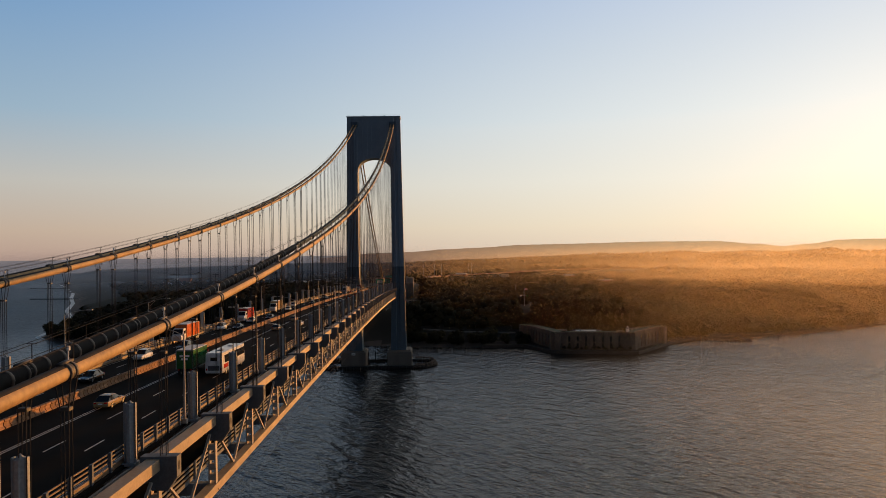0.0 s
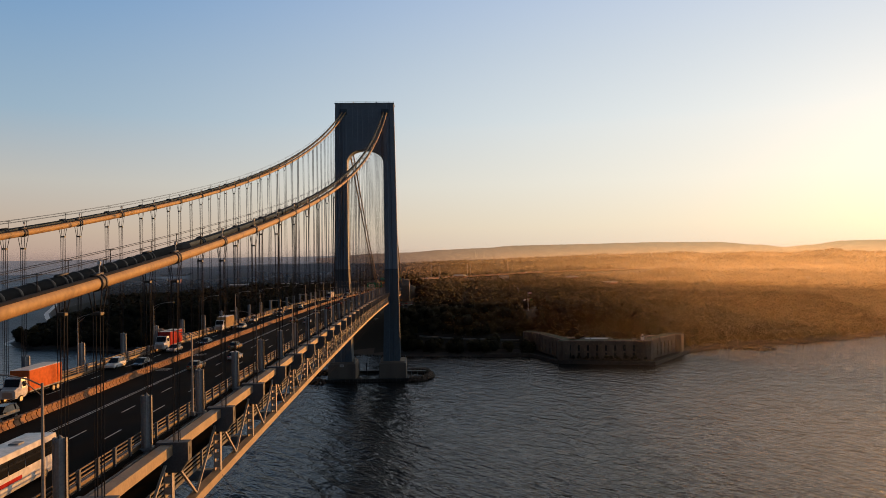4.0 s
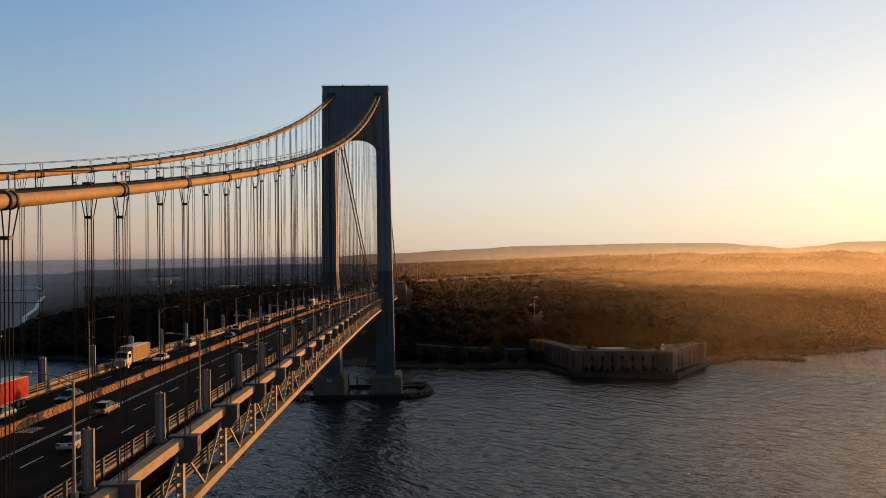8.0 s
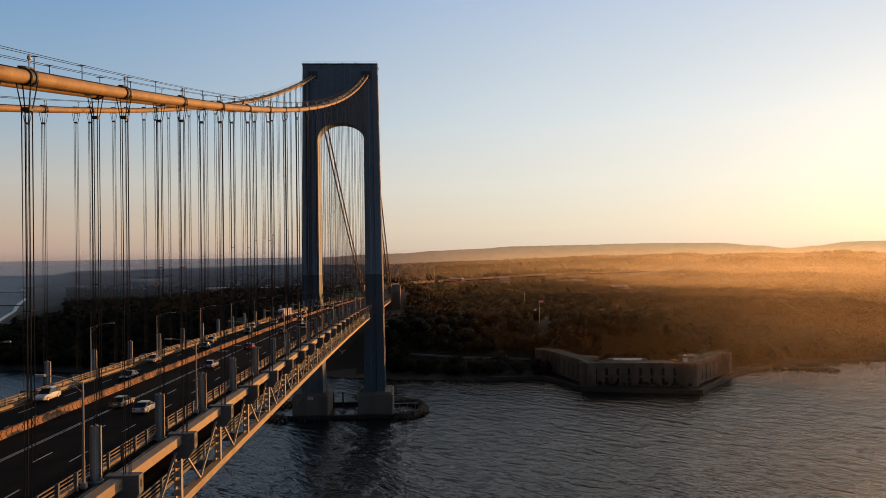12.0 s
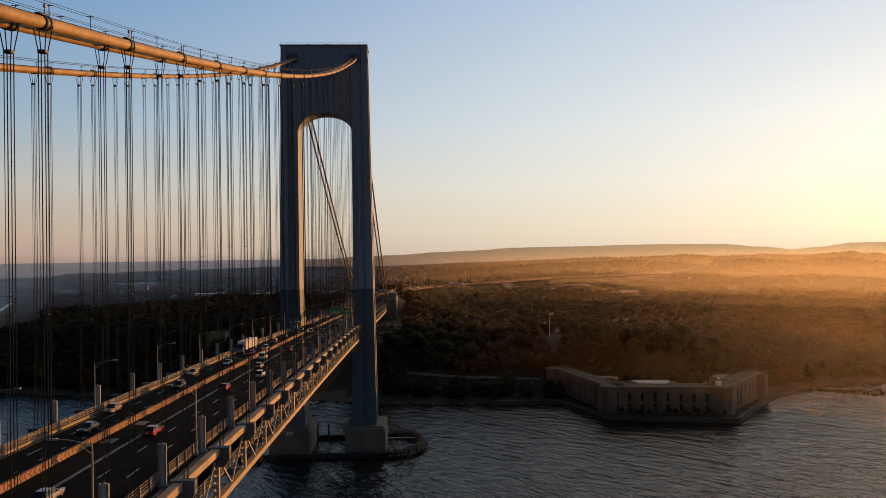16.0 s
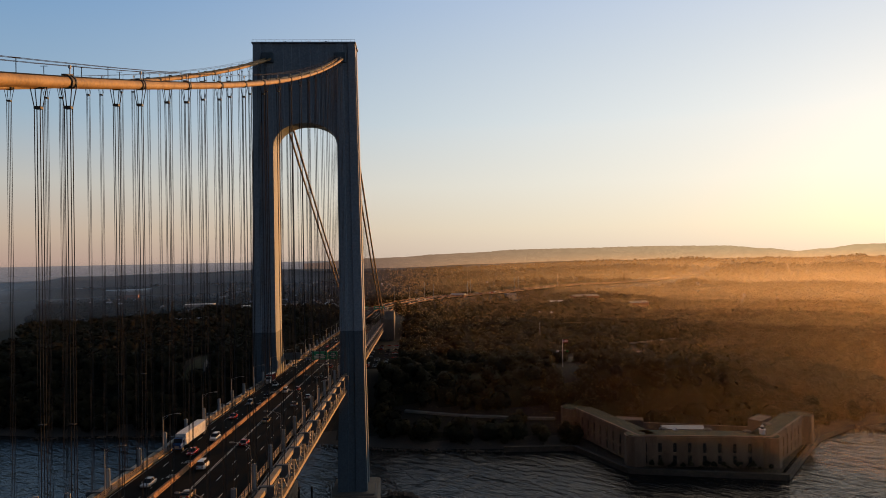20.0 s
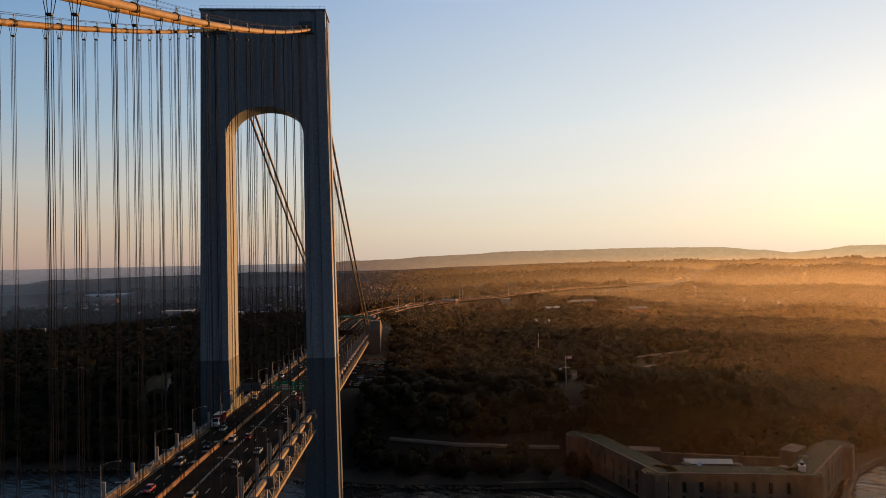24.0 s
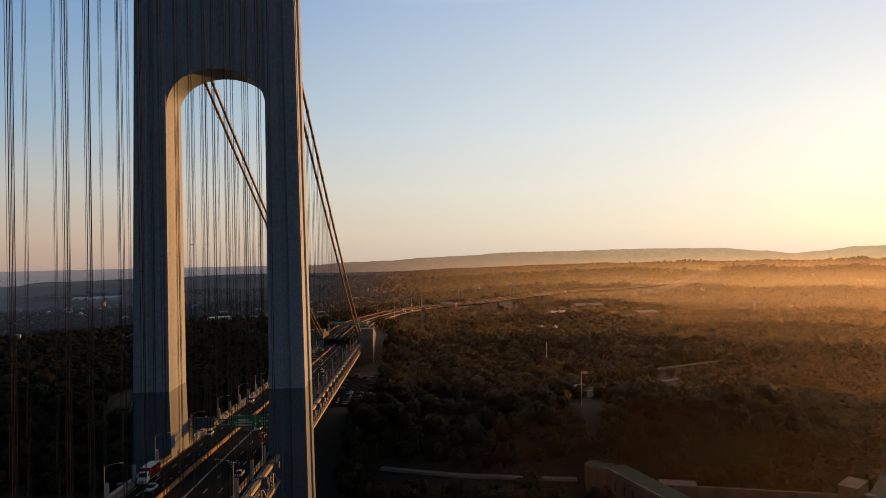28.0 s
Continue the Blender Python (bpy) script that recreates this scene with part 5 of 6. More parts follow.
# ------------------------------------------------------------ sign gantry behind the tower
gan = thing("sign_gantry", "dark overhead gantry with green highway signs", "sign gantry", pose(0, 16.5, road_z(16.5)))
for side in (1, -1):
    part("gantry_post", Shape().box(side * 14.0 - 0.35, -0.35, -1, side * 14.0 + 0.35, 0.35, 8.0, 0.05), M_TOWER_DARK, gan)
for z in (5.6, 7.4):
    part("gantry_chord", Shape().box(-14, -0.2, z - 0.16, 14, 0.2, z + 0.16), M_TOWER_DARK, gan)
for i in range(14):
    part("gantry_web", Shape().beam((-14 + 2 * i, 0, 5.6), (-12 + 2 * i, 0, 7.4) if i % 2 else (-14 + 2 * i, 0, 7.4), 0.12, 0.12), M_TOWER_DARK, gan)
for x0, x1, z0, z1, rows in ((-0.9, 6.2, 4.9, 8.6, ((0.62, 0.5), (0.42, 0.78), (0.2, 0.7))), (6.6, 10.9, 4.9, 8.5, ((0.75, 0.35), (0.5, 0.7), (0.25, 0.3)))):
    p = part("sign_panel", Shape().box(x0, -0.5, z0, x1, -0.34, z1), M_GREEN, gan, "green highway direction sign")
    for f, w in rows:
        xm, zz, hw = (x0 + x1) / 2, lerp(z0, z1, f), (x1 - x0) * w / 2
        part("text_bar", Shape().box(xm - hw, -0.53, zz - 0.24, xm + hw, -0.505, zz + 0.24), M_TXT, p)
part("back_panel", Shape().box(-13.2, 0.3, 4.9, -6.4, 0.45, 8.2), M_TOWER_DARK, gan, "dark back of a sign for the other roadway")
for t, o in ((0.95, 9), (1.05, -9)):
    g = thing("sign_gantry", "green sign gantry over the highway", "sign gantry", hw_pose(t, 0))
    for x in (-17.5, 17.5):
        part("gantry_post", Shape().box(x - 0.3, -0.3, -2, x + 0.3, 0.3, 9.0), M_STEEL, g)
    part("gantry_chord", Shape().box(-17.5, -0.3, 7.6, 17.5, 0.3, 8.4), M_STEEL, g)
    p = part("sign_panel", Shape().box(o - 5.5, -0.6, 6.2, o + 5.5, -0.4, 9.8), M_GREEN, g)
    part("text_bar", Shape().box(o - 4, -0.64, 8.0, o + 4, -0.61, 8.5), M_TXT, p)

trav = thing("travel_bracket", "small pale inspection bracket under the truss", "bracket", pose(17.6, -170, post_top(-170) - 14.4))
for q in ((1.2, 0.6, 0.5), (-1.0, 0.7, 0.4), (0.2, -1.2, -0.5)):
    part("arm", Shape().beam((0, 0, 0), q, 0.12, 0.12), M_WHITE, trav)

# ------------------------------------------------------------ flags on the bluff
fz = float(land_z(154, 188))
fl = thing("flagpole", "tall white flagpole with a yard and three flags", "flagpole", pose(154.2, 187, fz - 0.1))
top = 53.5 - fz
part("pole", Shape().tube([(0, 0, 0), (0, 0, top)], [0.22, 0.1], 8), M_WHITE, fl)
part("yard", Shape().tube([(-2.6, 0, top * 0.6), (2.6, 0, top * 0.6)], 0.08, 6), M_WHITE, fl)


def flag(w, h, x, z, mat, name):
    s, n = Shape(), 10
    vs = [(x + w * i / n, 0.25 * math.sin(i * 1.1), z - k * h - 0.12 * i / n * h * (1 + i * 0.1)) for i in range(n + 1) for k in (0, 1)]
    s.add(vs, [(2 * i, 2 * i + 1, 2 * i + 3, 2 * i + 2) for i in range(n)])
    s.add([(a, b + 0.02, c) for a, b, c in vs], [(2 * i + 2, 2 * i + 3, 2 * i + 1, 2 * i) for i in range(n)])
    return part(name, s, mat, fl)


for i in range(7):
    flag(3.8, 0.30, 0.1, top - 0.2 - i * 0.30, PAINT["red"] if i % 2 == 0 else M_WHITE, "flag_stripe")
flag(1.5, 1.15, 0.1, top - 0.19, PAINT["blue"], "flag_canton")
flag(2.0, 1.2, 2.6, top * 0.6 + 0.1, PAINT["green"], "small_flag")
flag(-2.0, 1.2, -2.6, top * 0.6 + 0.1, M_WHITE, "small_flag")
solo("lamp_mast", Shape().tube([(165, 330, float(land_z(165, 330))), (165, 330, float(land_z(165, 330)) + 20)], [0.2, 0.1], 6), M_WHITE, "slender pale mast among trees", "mast")

# ------------------------------------------------------------ vehicles
def loft(stations):
    """A body from cross-sections (y, floor, shoulder, top, half width, half width at top)."""
    s, vs = Shape(), []
    for y, a, b, c, w, wt in stations:
        vs += [(-w * 0.92, y, a), (-w, y, lerp(a, b, 0.3)), (-w, y, b), (-wt, y, c), (wt, y, c), (w, y, b), (w, y, lerp(a, b, 0.3)), (w * 0.92, y, a)]
    n = len(stations)
    fs = [(8 * i + k, 8 * i + 8 + k, 8 * i + 8 + (k + 1) % 8, 8 * i + (k + 1) % 8) for i in range(n - 1) for k in range(8)]
    return s.add(vs, fs + [tuple(range(8)), tuple(range(8 * n - 1, 8 * n - 9, -1))])


TYRE_ME = Shape().tube([(-0.11, 0, 0), (-0.09, 0, 0), (0.09, 0, 0), (0.11, 0, 0)], [0.27, 0.33, 0.33, 0.27], 14).mesh("tyre", M_TYRE)
RIM_ME = Shape().tube([(-0.115, 0, 0), (0.115, 0, 0)], 0.21, 10).mesh("rim", M_RIM)


def wheels(parent, ys, x, r):
    k = r / 0.33
    for y in ys:
        for sx in (-1, 1):
            w = part("wheel", TYRE_ME, M_TYRE, parent, m=pose(sx * x, y, r) @ Matrix.Diagonal((1.1 * k, k, k, 1)))
            part("rim", RIM_ME, M_RIM, w)


def lamps(parent, y0, y1, x, z, w=0.22, h=0.08):
    for sx in (-1, 1):
        part("headlight", Shape().box(sx * x - w, y1 - 0.06, z - h, sx * x + w, y1 + 0.02, z + h), M_HEAD, parent)
        part("tail_light", Shape().box(sx * x - w * 0.7, y0 - 0.02, z + 0.08 - h, sx * x + w * 0.7, y0 + 0.06, z + 0.08 + h), M_TAIL, parent)


def car(paint, kind):
    t = thing("car", paint + " " + {"sedan": "saloon car on the roadway", "suv": "sport utility car on the roadway", "van": "small van on the roadway"}[kind], "car", group="vehicles")
    h, l = {"sedan": (1.44, 4.7), "suv": (1.72, 4.7), "van": (1.95, 4.9)}[kind]
    b, e = -l / 2, l / 2
    belt = h * 0.60
    part("body", loft([(b, 0.38, 0.62, belt * 0.86, 0.74, 0.66), (b + 0.12, 0.26, 0.68, belt * 0.97, 0.86, 0.76), (b + 0.9, 0.2, 0.7, belt, 0.91, 0.80), (0, 0.2, 0.7, belt, 0.92, 0.80), (e - 1.4, 0.2, 0.7, belt * 0.97, 0.91, 0.78), (e - 0.35, 0.24, 0.62, belt * 0.80, 0.86, 0.70), (e, 0.36, 0.55, belt * 0.66, 0.70, 0.58)]), PAINT[paint], t)
    if kind == "sedan":
        prof = [(b + 0.35, 0.02), (b + 1.15, 1.0), (e - 2.35, 1.0), (e - 1.3, 0.02)]
    elif kind == "suv":
        prof = [(b + 0.08, 0.05), (b + 0.45, 1.0), (e - 2.3, 1.0), (e - 1.35, 0.02)]
    else:
        prof = [(b + 0.06, 0.05), (b + 0.2, 1.0), (e - 1.7, 1.0), (e - 0.8, 0.02)]
    z = lambda f: belt - 0.02 + (h - belt) * f
    part("glasshouse", loft([(y, belt - 0.1, belt - 0.02, z(f), 0.80, lerp(0.79, 0.60, f)) for y, f in prof]), M_GLASS, t)
    (y1, _), (y2, _) = prof[1], prof[2]
    part("roof", loft([(y1 - 0.08, z(0.93), z(0.96), z(1.0), 0.635, 0.56), (lerp(y1, y2, 0.5), z(0.93), z(0.97), z(1.06), 0.645, 0.56), (y2 + 0.06, z(0.93), z(0.96), z(1.0), 0.635, 0.56)]), PAINT[paint], t)
    for sx in (-1, 1):
        part("pillar", Shape().beam((sx * 0.76, lerp(prof[0][0], y1, 0.5) + 0.5, z(0.05)), (sx * 0.63, y1 + 0.35, z(0.97)), 0.08, 0.16), PAINT[paint], t)
        part("wing_mirror", Shape().box(sx * 0.95 - 0.1, e - 1.75, belt, sx * 0.95 + 0.1, e - 1.6, belt + 0.14), PAINT[paint], t)
    wheels(t, (b + 0.95, e - 0.95), 0.80, 0.33)
    lamps(t, b, e - 0.1, 0.58, 0.66)
    part("number_plate", Shape().box(-0.25, b - 0.03, 0.58, 0.25, b + 0.02, 0.7), M_TXT, t)
    return t


def bus():
    t = thing("coach_bus", "white coach bus with dark windows and red lettering bars", "bus", group="vehicles")
    part("body", loft([(-6.2, 0.45, 1.2, 3.1, 1.2, 1.12), (-6.0, 0.35, 1.2, 3.3, 1.27, 1.17), (5.9, 0.35, 1.2, 3.3, 1.27, 1.17), (6.2, 0.45, 1.2, 3.05, 1.18, 1.08)]), PAINT["white"], t)
    for sx in (-1, 1):
        for y0, y1 in ((-4.9, -2.85), (-2.75, -0.7), (-0.6, 1.45), (1.55, 3.6), (3.7, 5.7)):
            part("side_window", Shape().box(sx * 1.22 - 0.05, y0, 1.75, sx * 1.22 + 0.05, y1, 2.85), M_GLASS, t)
        part("text_bar", Shape().box(sx * 1.262 - 0.02, -5.6, 1.0, sx * 1.262 + 0.02, -3.2, 1.6), PAINT["red"], t)
        part("text_bar", Shape().box(sx * 1.262 - 0.02, -2.4, 1.05, sx * 1.262 + 0.02, 1.0, 1.35), PAINT["red"], t)
    part("rear_window", Shape().box(-0.45, -6.24, 2.2, 0.45, -6.1, 2.7), M_GLASS, t)
    part("windscreen", Shape().box(-1.05, 6.05, 1.3, 1.05, 6.22, 2.9), M_GLASS, t)
    for y in (-2.75, 2.45):
        part("roof_hatch", Shape().box(-0.4, y - 0.45, 3.28, 0.4, y + 0.45, 3.4, 0.05), M_STEEL, t)
    part("engine_grille", Shape().box(-0.8, -6.24, 0.8, 0.8, -6.12, 1.5), PAINT["grey"], t)
    wheels(t, (-4.2, -2.9, 4.2), 1.08, 0.5)
    lamps(t, -6.2, 6.2, 1.0, 0.9, 0.14, 0.16)
    return t


def truck(box, cab, length, label, flat=False):
    t = thing("box_truck", label, "truck", group="vehicles")
    b = -length / 2
    e = length / 2
    part("cargo_box", Shape().box(-1.25, b, 1.05, 1.25, e - 2.6, 3.75, 0.05), PAINT[box], t)
    part("box_roof", Shape().box(-1.2, b + 0.05, 3.75, 1.2, e - 2.65, 3.8), M_WHITE, t)
    for x in (-1.27, 1.27):
        part("side_rail", Shape().box(x - 0.03, b, 1.0, x + 0.03, e - 2.6, 1.15), M_STEEL, t)
    part("rear_frame", Shape().box(-1.25, b - 0.04, 1.0, -1.15, b, 3.75).box(1.15, b - 0.04, 1.0, 1.25, b, 3.75).box(-1.15, b - 0.04, 3.6, 1.15, b, 3.75), M_STEEL, t)
    for z, w in ((2.9, 0.7), (2.45, 0.5)):
        part("text_bar", Shape().box(-w, b - 0.03, z - 0.14, w, b - 0.005, z + 0.14), M_TXT, t)
    part("cab", loft([(e - 2.4, 0.8, 1.8, 3.0, 1.15, 1.05), (e - 1.9, 0.6, 1.8, 3.05, 1.18, 1.05), (e - 1.2, 0.55, 1.75, 2.95, 1.18, 1.0), (e - 0.85, 0.55, 1.6, 1.95, 1.15, 0.95), (e, 0.6, 1.4, 1.65, 1.0, 0.85)]), PAINT[cab], t)
    part("windscreen", Shape().slab([(e - 1.22, 2.85), (e - 1.17, 2.9), (e - 0.8, 2.0), (e - 0.88, 1.95)], "x", -0.92, 0.92), M_GLASS, t)
    for sx in (-1, 1):
        part("side_window", Shape().box(sx * 1.13 - 0.04, e - 2.1, 1.95, sx * 1.13 + 0.04, e - 1.35, 2.6), M_GLASS, t)
    part("chassis", Shape().box(-0.5, b + 0.1, 0.65, 0.5, e - 0.5, 1.04), PAINT["black"], t)
    part("grille", Shape().box(-0.6, e - 0.03, 0.75, 0.6, e + 0.03, 1.4), M_RIM, t)
    wheels(t, (b + 0.9, b + 2.0, e - 1.0), 1.0, 0.5)
    lamps(t, b, e, 0.85, 0.85, 0.14, 0.1)
    return t


def place(ob, x, y, towards=False):
    ob.matrix_basis = pose(x, y, road_z(y) + 0.01, slope(y) * (-1 if towards else 1), 0, 180 if towards else 0)
    return ob


TYPES = {}
for paint, kind in (("white", "suv"), ("silver", "sedan"), ("black", "sedan"), ("grey", "suv"), ("gold", "sedan"), ("red", "sedan"), ("white", "sedan"), ("blue", "sedan"), ("white", "van"), ("black", "suv"), ("darkred", "sedan")):
    TYPES[paint + kind] = car(paint, kind)
used = set()


def put_car(key, x, y, towards=False):
    m = pose(x, y, road_z(y) + 0.01, slope(y) * (-1 if towards else 1), 0, 180 if towards else 0)
    if key in used:
        return copy_thing(TYPES[key], m)
    used.add(key)
    TYPES[key].matrix_basis = m
    return TYPES[key]


for key, x, y in (("goldsedan", 2.0, -487), ("goldsedan", 2.9, -401), ("whitesedan", 6.3, -390), ("goldsedan", 2.0, -374), ("whitesedan", 6.6, -313), ("goldsedan", 1.9, -309), ("silversedan", 3.1, -272), ("redsedan", 3.0, -241), ("redsedan", 2.9, -200), ("whitesuv", 6.6, -182), ("goldsedan", 2.4, -165),
                  ("whitevan", -0.9, -145), ("redsedan", 3.2, -125), ("goldsedan", 2.9, -98), ("silversedan", 6.6, -74), ("whitesedan", 9.0, -60), ("whitevan", -1.3, -46), ("darkredsedan", 2.2, -42), ("silversedan", 10.0, -20), ("blacksedan", 6.7, -12), ("whitesedan", 3.1, 36), ("redsedan", 6.7, 24),
                  ("greysuv", 3.1, 70), ("whitesuv", 6.7, 95), ("blacksedan", -1.2, 118), ("silversedan", 3.1, 140), ("bluesedan", 10.2, 160), ("whitevan", 6.7, 185), ("blacksuv", 3.1, 205), ("silversedan", -1.0, 240), ("redsedan", 6.6, 262), ("whitesedan", 10.1, 290), ("blacksedan", 3.1, 318), ("greysuv", 6.7, 345)):
    put_car(key, x, y)
for key, x, y in (("blacksedan", -8.4, -470), ("whitesuv", -9.8, -449), ("blacksuv", -6.8, -437), ("whitesuv", -11.6, -398), ("blacksedan", -7.6, -397), ("silversedan", -9.3, -377), ("blacksedan", -6.6, -366), ("whitesedan", -9.0, -327), ("whitesuv", -11.6, -303), ("blacksedan", -7.2, -285), ("goldsedan", -11.8, -262), ("blacksedan", -8.5, -238), ("goldsedan", -11.7, -222),
                  ("blacksuv", -8.0, -197), ("goldsedan", -11.8, -176), ("silversedan", -8.2, -157), ("redsedan", -7.1, -133), ("whitesuv", -5.9, -119), ("redsedan", -8.3, -92), ("greysuv", -8.6, -70), ("blacksedan", -6.7, -52), ("silversedan", -8.4, -30), ("silversedan", -11.6, 30), ("blacksedan", -8.5, 55), ("whitesuv", -12, 92), ("redsedan", -8.4, 128), ("silversedan", -6.6, 165), ("blacksedan", -11.7, 190), ("whitevan", -8.6, 222), ("greysuv", -6.6, 255), ("blacksedan", -11.6, 285), ("whitesedan", -8.5, 315), ("silversedan", -6.7, 340)):
    put_car(key, x, y, True)
place(bus(), 8.2, -462)
place(truck("green", "red", 9.0, "green box truck with a white roof on the bridge"), 3.8, -463)
place(truck("white", "blue", 19.5, "long white trailer truck with a blue cab"), -11.6, -121, True)
place(truck("orange", "white", 10.5, "white cab truck carrying an orange container"), -11.9, -422, True)
place(truck("red", "white", 9.5, "red box truck with a white cab"), -12.0, -373, True)
place(truck("gold", "white", 10.5, "beige box truck with a white cab"), -12.0, -333, True)
place(truck("darkred", "white", 9.5, "maroon tipper truck with a white cab"), -12.0, -22, True)
rng = random.Random(21)
keys = list(TYPES)


def far_car(paint):
    """The same small car with fewer pieces, for the highway and the car park."""
    t = thing("car", paint + " car seen far off inland", "car", group="vehicles inland")
    shell = loft([(-2.3, 0.35, 0.62, 0.84, 0.84, 0.74), (-2.0, 0.2, 0.7, 0.92, 0.91, 0.80), (0.9, 0.2, 0.7, 0.9, 0.91, 0.78), (2.3, 0.36, 0.55, 0.62, 0.74, 0.6)])
    top = loft([(-1.15, 1.38, 1.4, 1.44, 0.62, 0.56), (0.15, 1.38, 1.4, 1.44, 0.62, 0.56)])
    part("body", shell.add(top.v, top.f), PAINT[paint], t)
    part("glasshouse", loft([(-1.9, 0.8, 0.85, 0.88, 0.8, 0.78), (-1.1, 0.8, 0.85, 1.42, 0.8, 0.6), (0.1, 0.8, 0.85, 1.42, 0.8, 0.6), (1.1, 0.8, 0.85, 0.88, 0.8, 0.78)]), M_GLASS, t)
    under = Shape()
    for y in (-1.4, 1.4):
        for sx in (-1, 1):
            under.tube([(sx * 0.8 - 0.11, y, 0.33), (sx * 0.8 + 0.11, y, 0.33)], 0.33, 10)
    tagged(part("undercarriage", under, M_TYRE, t), kind="stuff")
    return t


FAR = [far_car(c) for c in ("white", "silver", "black", "grey", "red")]
fresh = set(range(len(FAR)))


def put_far(m):
    i = rng.randrange(len(FAR))
    if i in fresh:
        fresh.discard(i)
        FAR[i].matrix_basis = m
    else:
        copy_thing(FAR[i], m)


for i in range(50):
    t = 1.1 + i * 0.11
    o = rng.choice((-14, -10.6, -7.2, -3.6, 3.6, 7.2, 10.6, 14))
    put_far(hw_pose(t + rng.uniform(-0.03, 0.03), o, 0.02, 0 if o > 0 else 180))
for i in range(24):
    o = (-12.3, 5.4, 12.3, -5.4)[i % 4]
    put_far(hw_pose(3.2 + i * 0.085, o, 0.02, 0 if o > 0 else 180))
lotz = float(land_z(20, 275)) + 0.5
solo("car_park", Shape().box(5, 214, lotz - 9, 34, 338, lotz), M_ASPHALT, "asphalt car park beside the anchorage", "car park", kind="structure")
for r in range(4):
    for c in range(17):
        if rng.random() < 0.6:
            put_far(pose(9.5 + r * 6.8, 219 + c * 7.0 + rng.uniform(-1.5, 1.5), lotz + 0.01, 0, 0, 90 + rng.uniform(-5, 5)))

# ------------------------------------------------------------ buildings inland
def house(label, l, w, h, roof_h, wall, roof, flat=False):
    t = thing("house", label, "house", group="houses inland")
    part("house_wall", Shape().box(-l / 2, -w / 2, -3, l / 2, w / 2, h), wall, t)
    if flat:
        part("roof", Shape().box(-l / 2 - 0.3, -w / 2 - 0.3, h, l / 2 + 0.3, w / 2 + 0.3, h + 0.5, 0.1), roof, t)
    else:
        part("roof", Shape().slab([(-w / 2 - 0.5, h - 0.1), (w / 2 + 0.5, h - 0.1), (0, h + roof_h)], "x", -l / 2 - 0.4, l / 2 + 0.4), roof, t)
    n = int(l / 4) if l > 15 else 0
    for i in range(n):
        x = -l / 2 + (i + 0.5) * l / n
        for s in (-1, 1):
            part("window", Shape().box(x - 0.6, s * (w / 2) - 0.04, h * 0.45, x + 0.6, s * (w / 2) + 0.04, h * 0.45 + 1.4), M_WINDOW, t)
    return t


BRICK = material("red_brick_wall", (0.30, 0.13, 0.08), (0.2, 0.085, 0.05), 0.85, 0.0, 0.4, 4.0, 0.2)
HOUSES = [house("pale clapboard house with a dark gabled roof", 10, 8, 6, 3, M_WALL, M_ROOF), house("small pale house with a light roof", 12, 9, 5, 2.6, M_WALL, M_SLATE), house("pale flat-roofed block inland", 18, 12, 7, 0, M_WALL, M_ROOF, True)]
first = {0, 1, 2}
rng = random.Random(33)
spots = []
for _ in range(2200):
    if rng.random() < 0.5:
        x, y = rng.uniform(-1150, -60), rng.uniform(640, 2300)
    else:
        x, y = rng.uniform(150, 1700), rng.uniform(620, 2300)
    d = float(shore_distance(x, y))
    if x > 0 and (y > 900 or (math.hypot(x - 45, y + 380) > 980 and x - 45 > 0.34 * (y + 380))):
        continue
    cluster = noise.noise((x / 260.0, y / 260.0, 4.0))
    if d < 120 or cluster < 0.02 or any(math.hypot(x - a, y - b) < 24 for a, b in spots):
        continue
    if min((Vector((x, y, 0)) - Vector((hw_at(t * 0.3).x, hw_at(t * 0.3).y, 0))).length for t in range(30)) < 45:
        continue
    spots.append((x, y))
    if len(spots) >= 90:
        break
for _ in range(900):
    a, r = radians(rng.choice((rng.uniform(11, 36), rng.uniform(-22, 8)))), rng.uniform(1060, 2500)
    x, y = 45 + r * math.sin(a), -380 + r * math.cos(a)
    if noise.noise((x / 190.0, y / 190.0, 6.0)) < 0.05 or any(math.hypot(x - a, y - b) < 26 for a, b in spots):
        continue
    if min(math.hypot(x - hw_at(t * 0.3).x, y - hw_at(t * 0.3).y) for t in range(36)) < 40:
        continue
    spots.append((x, y))
    if len(spots) >= 165:
        break
for x, y in spots:
    i = rng.choice((0, 0, 1, 1, 2))
    m = pose(x, y, float(land_z(x, y)) + 0.5, 0, 0, rng.choice((20, 110)) + rng.uniform(-6, 6))
    if i in first:
        first.discard(i)
        HOUSES[i].matrix_basis = m
    else:
        copy_thing(HOUSES[i], m)
BIG = []
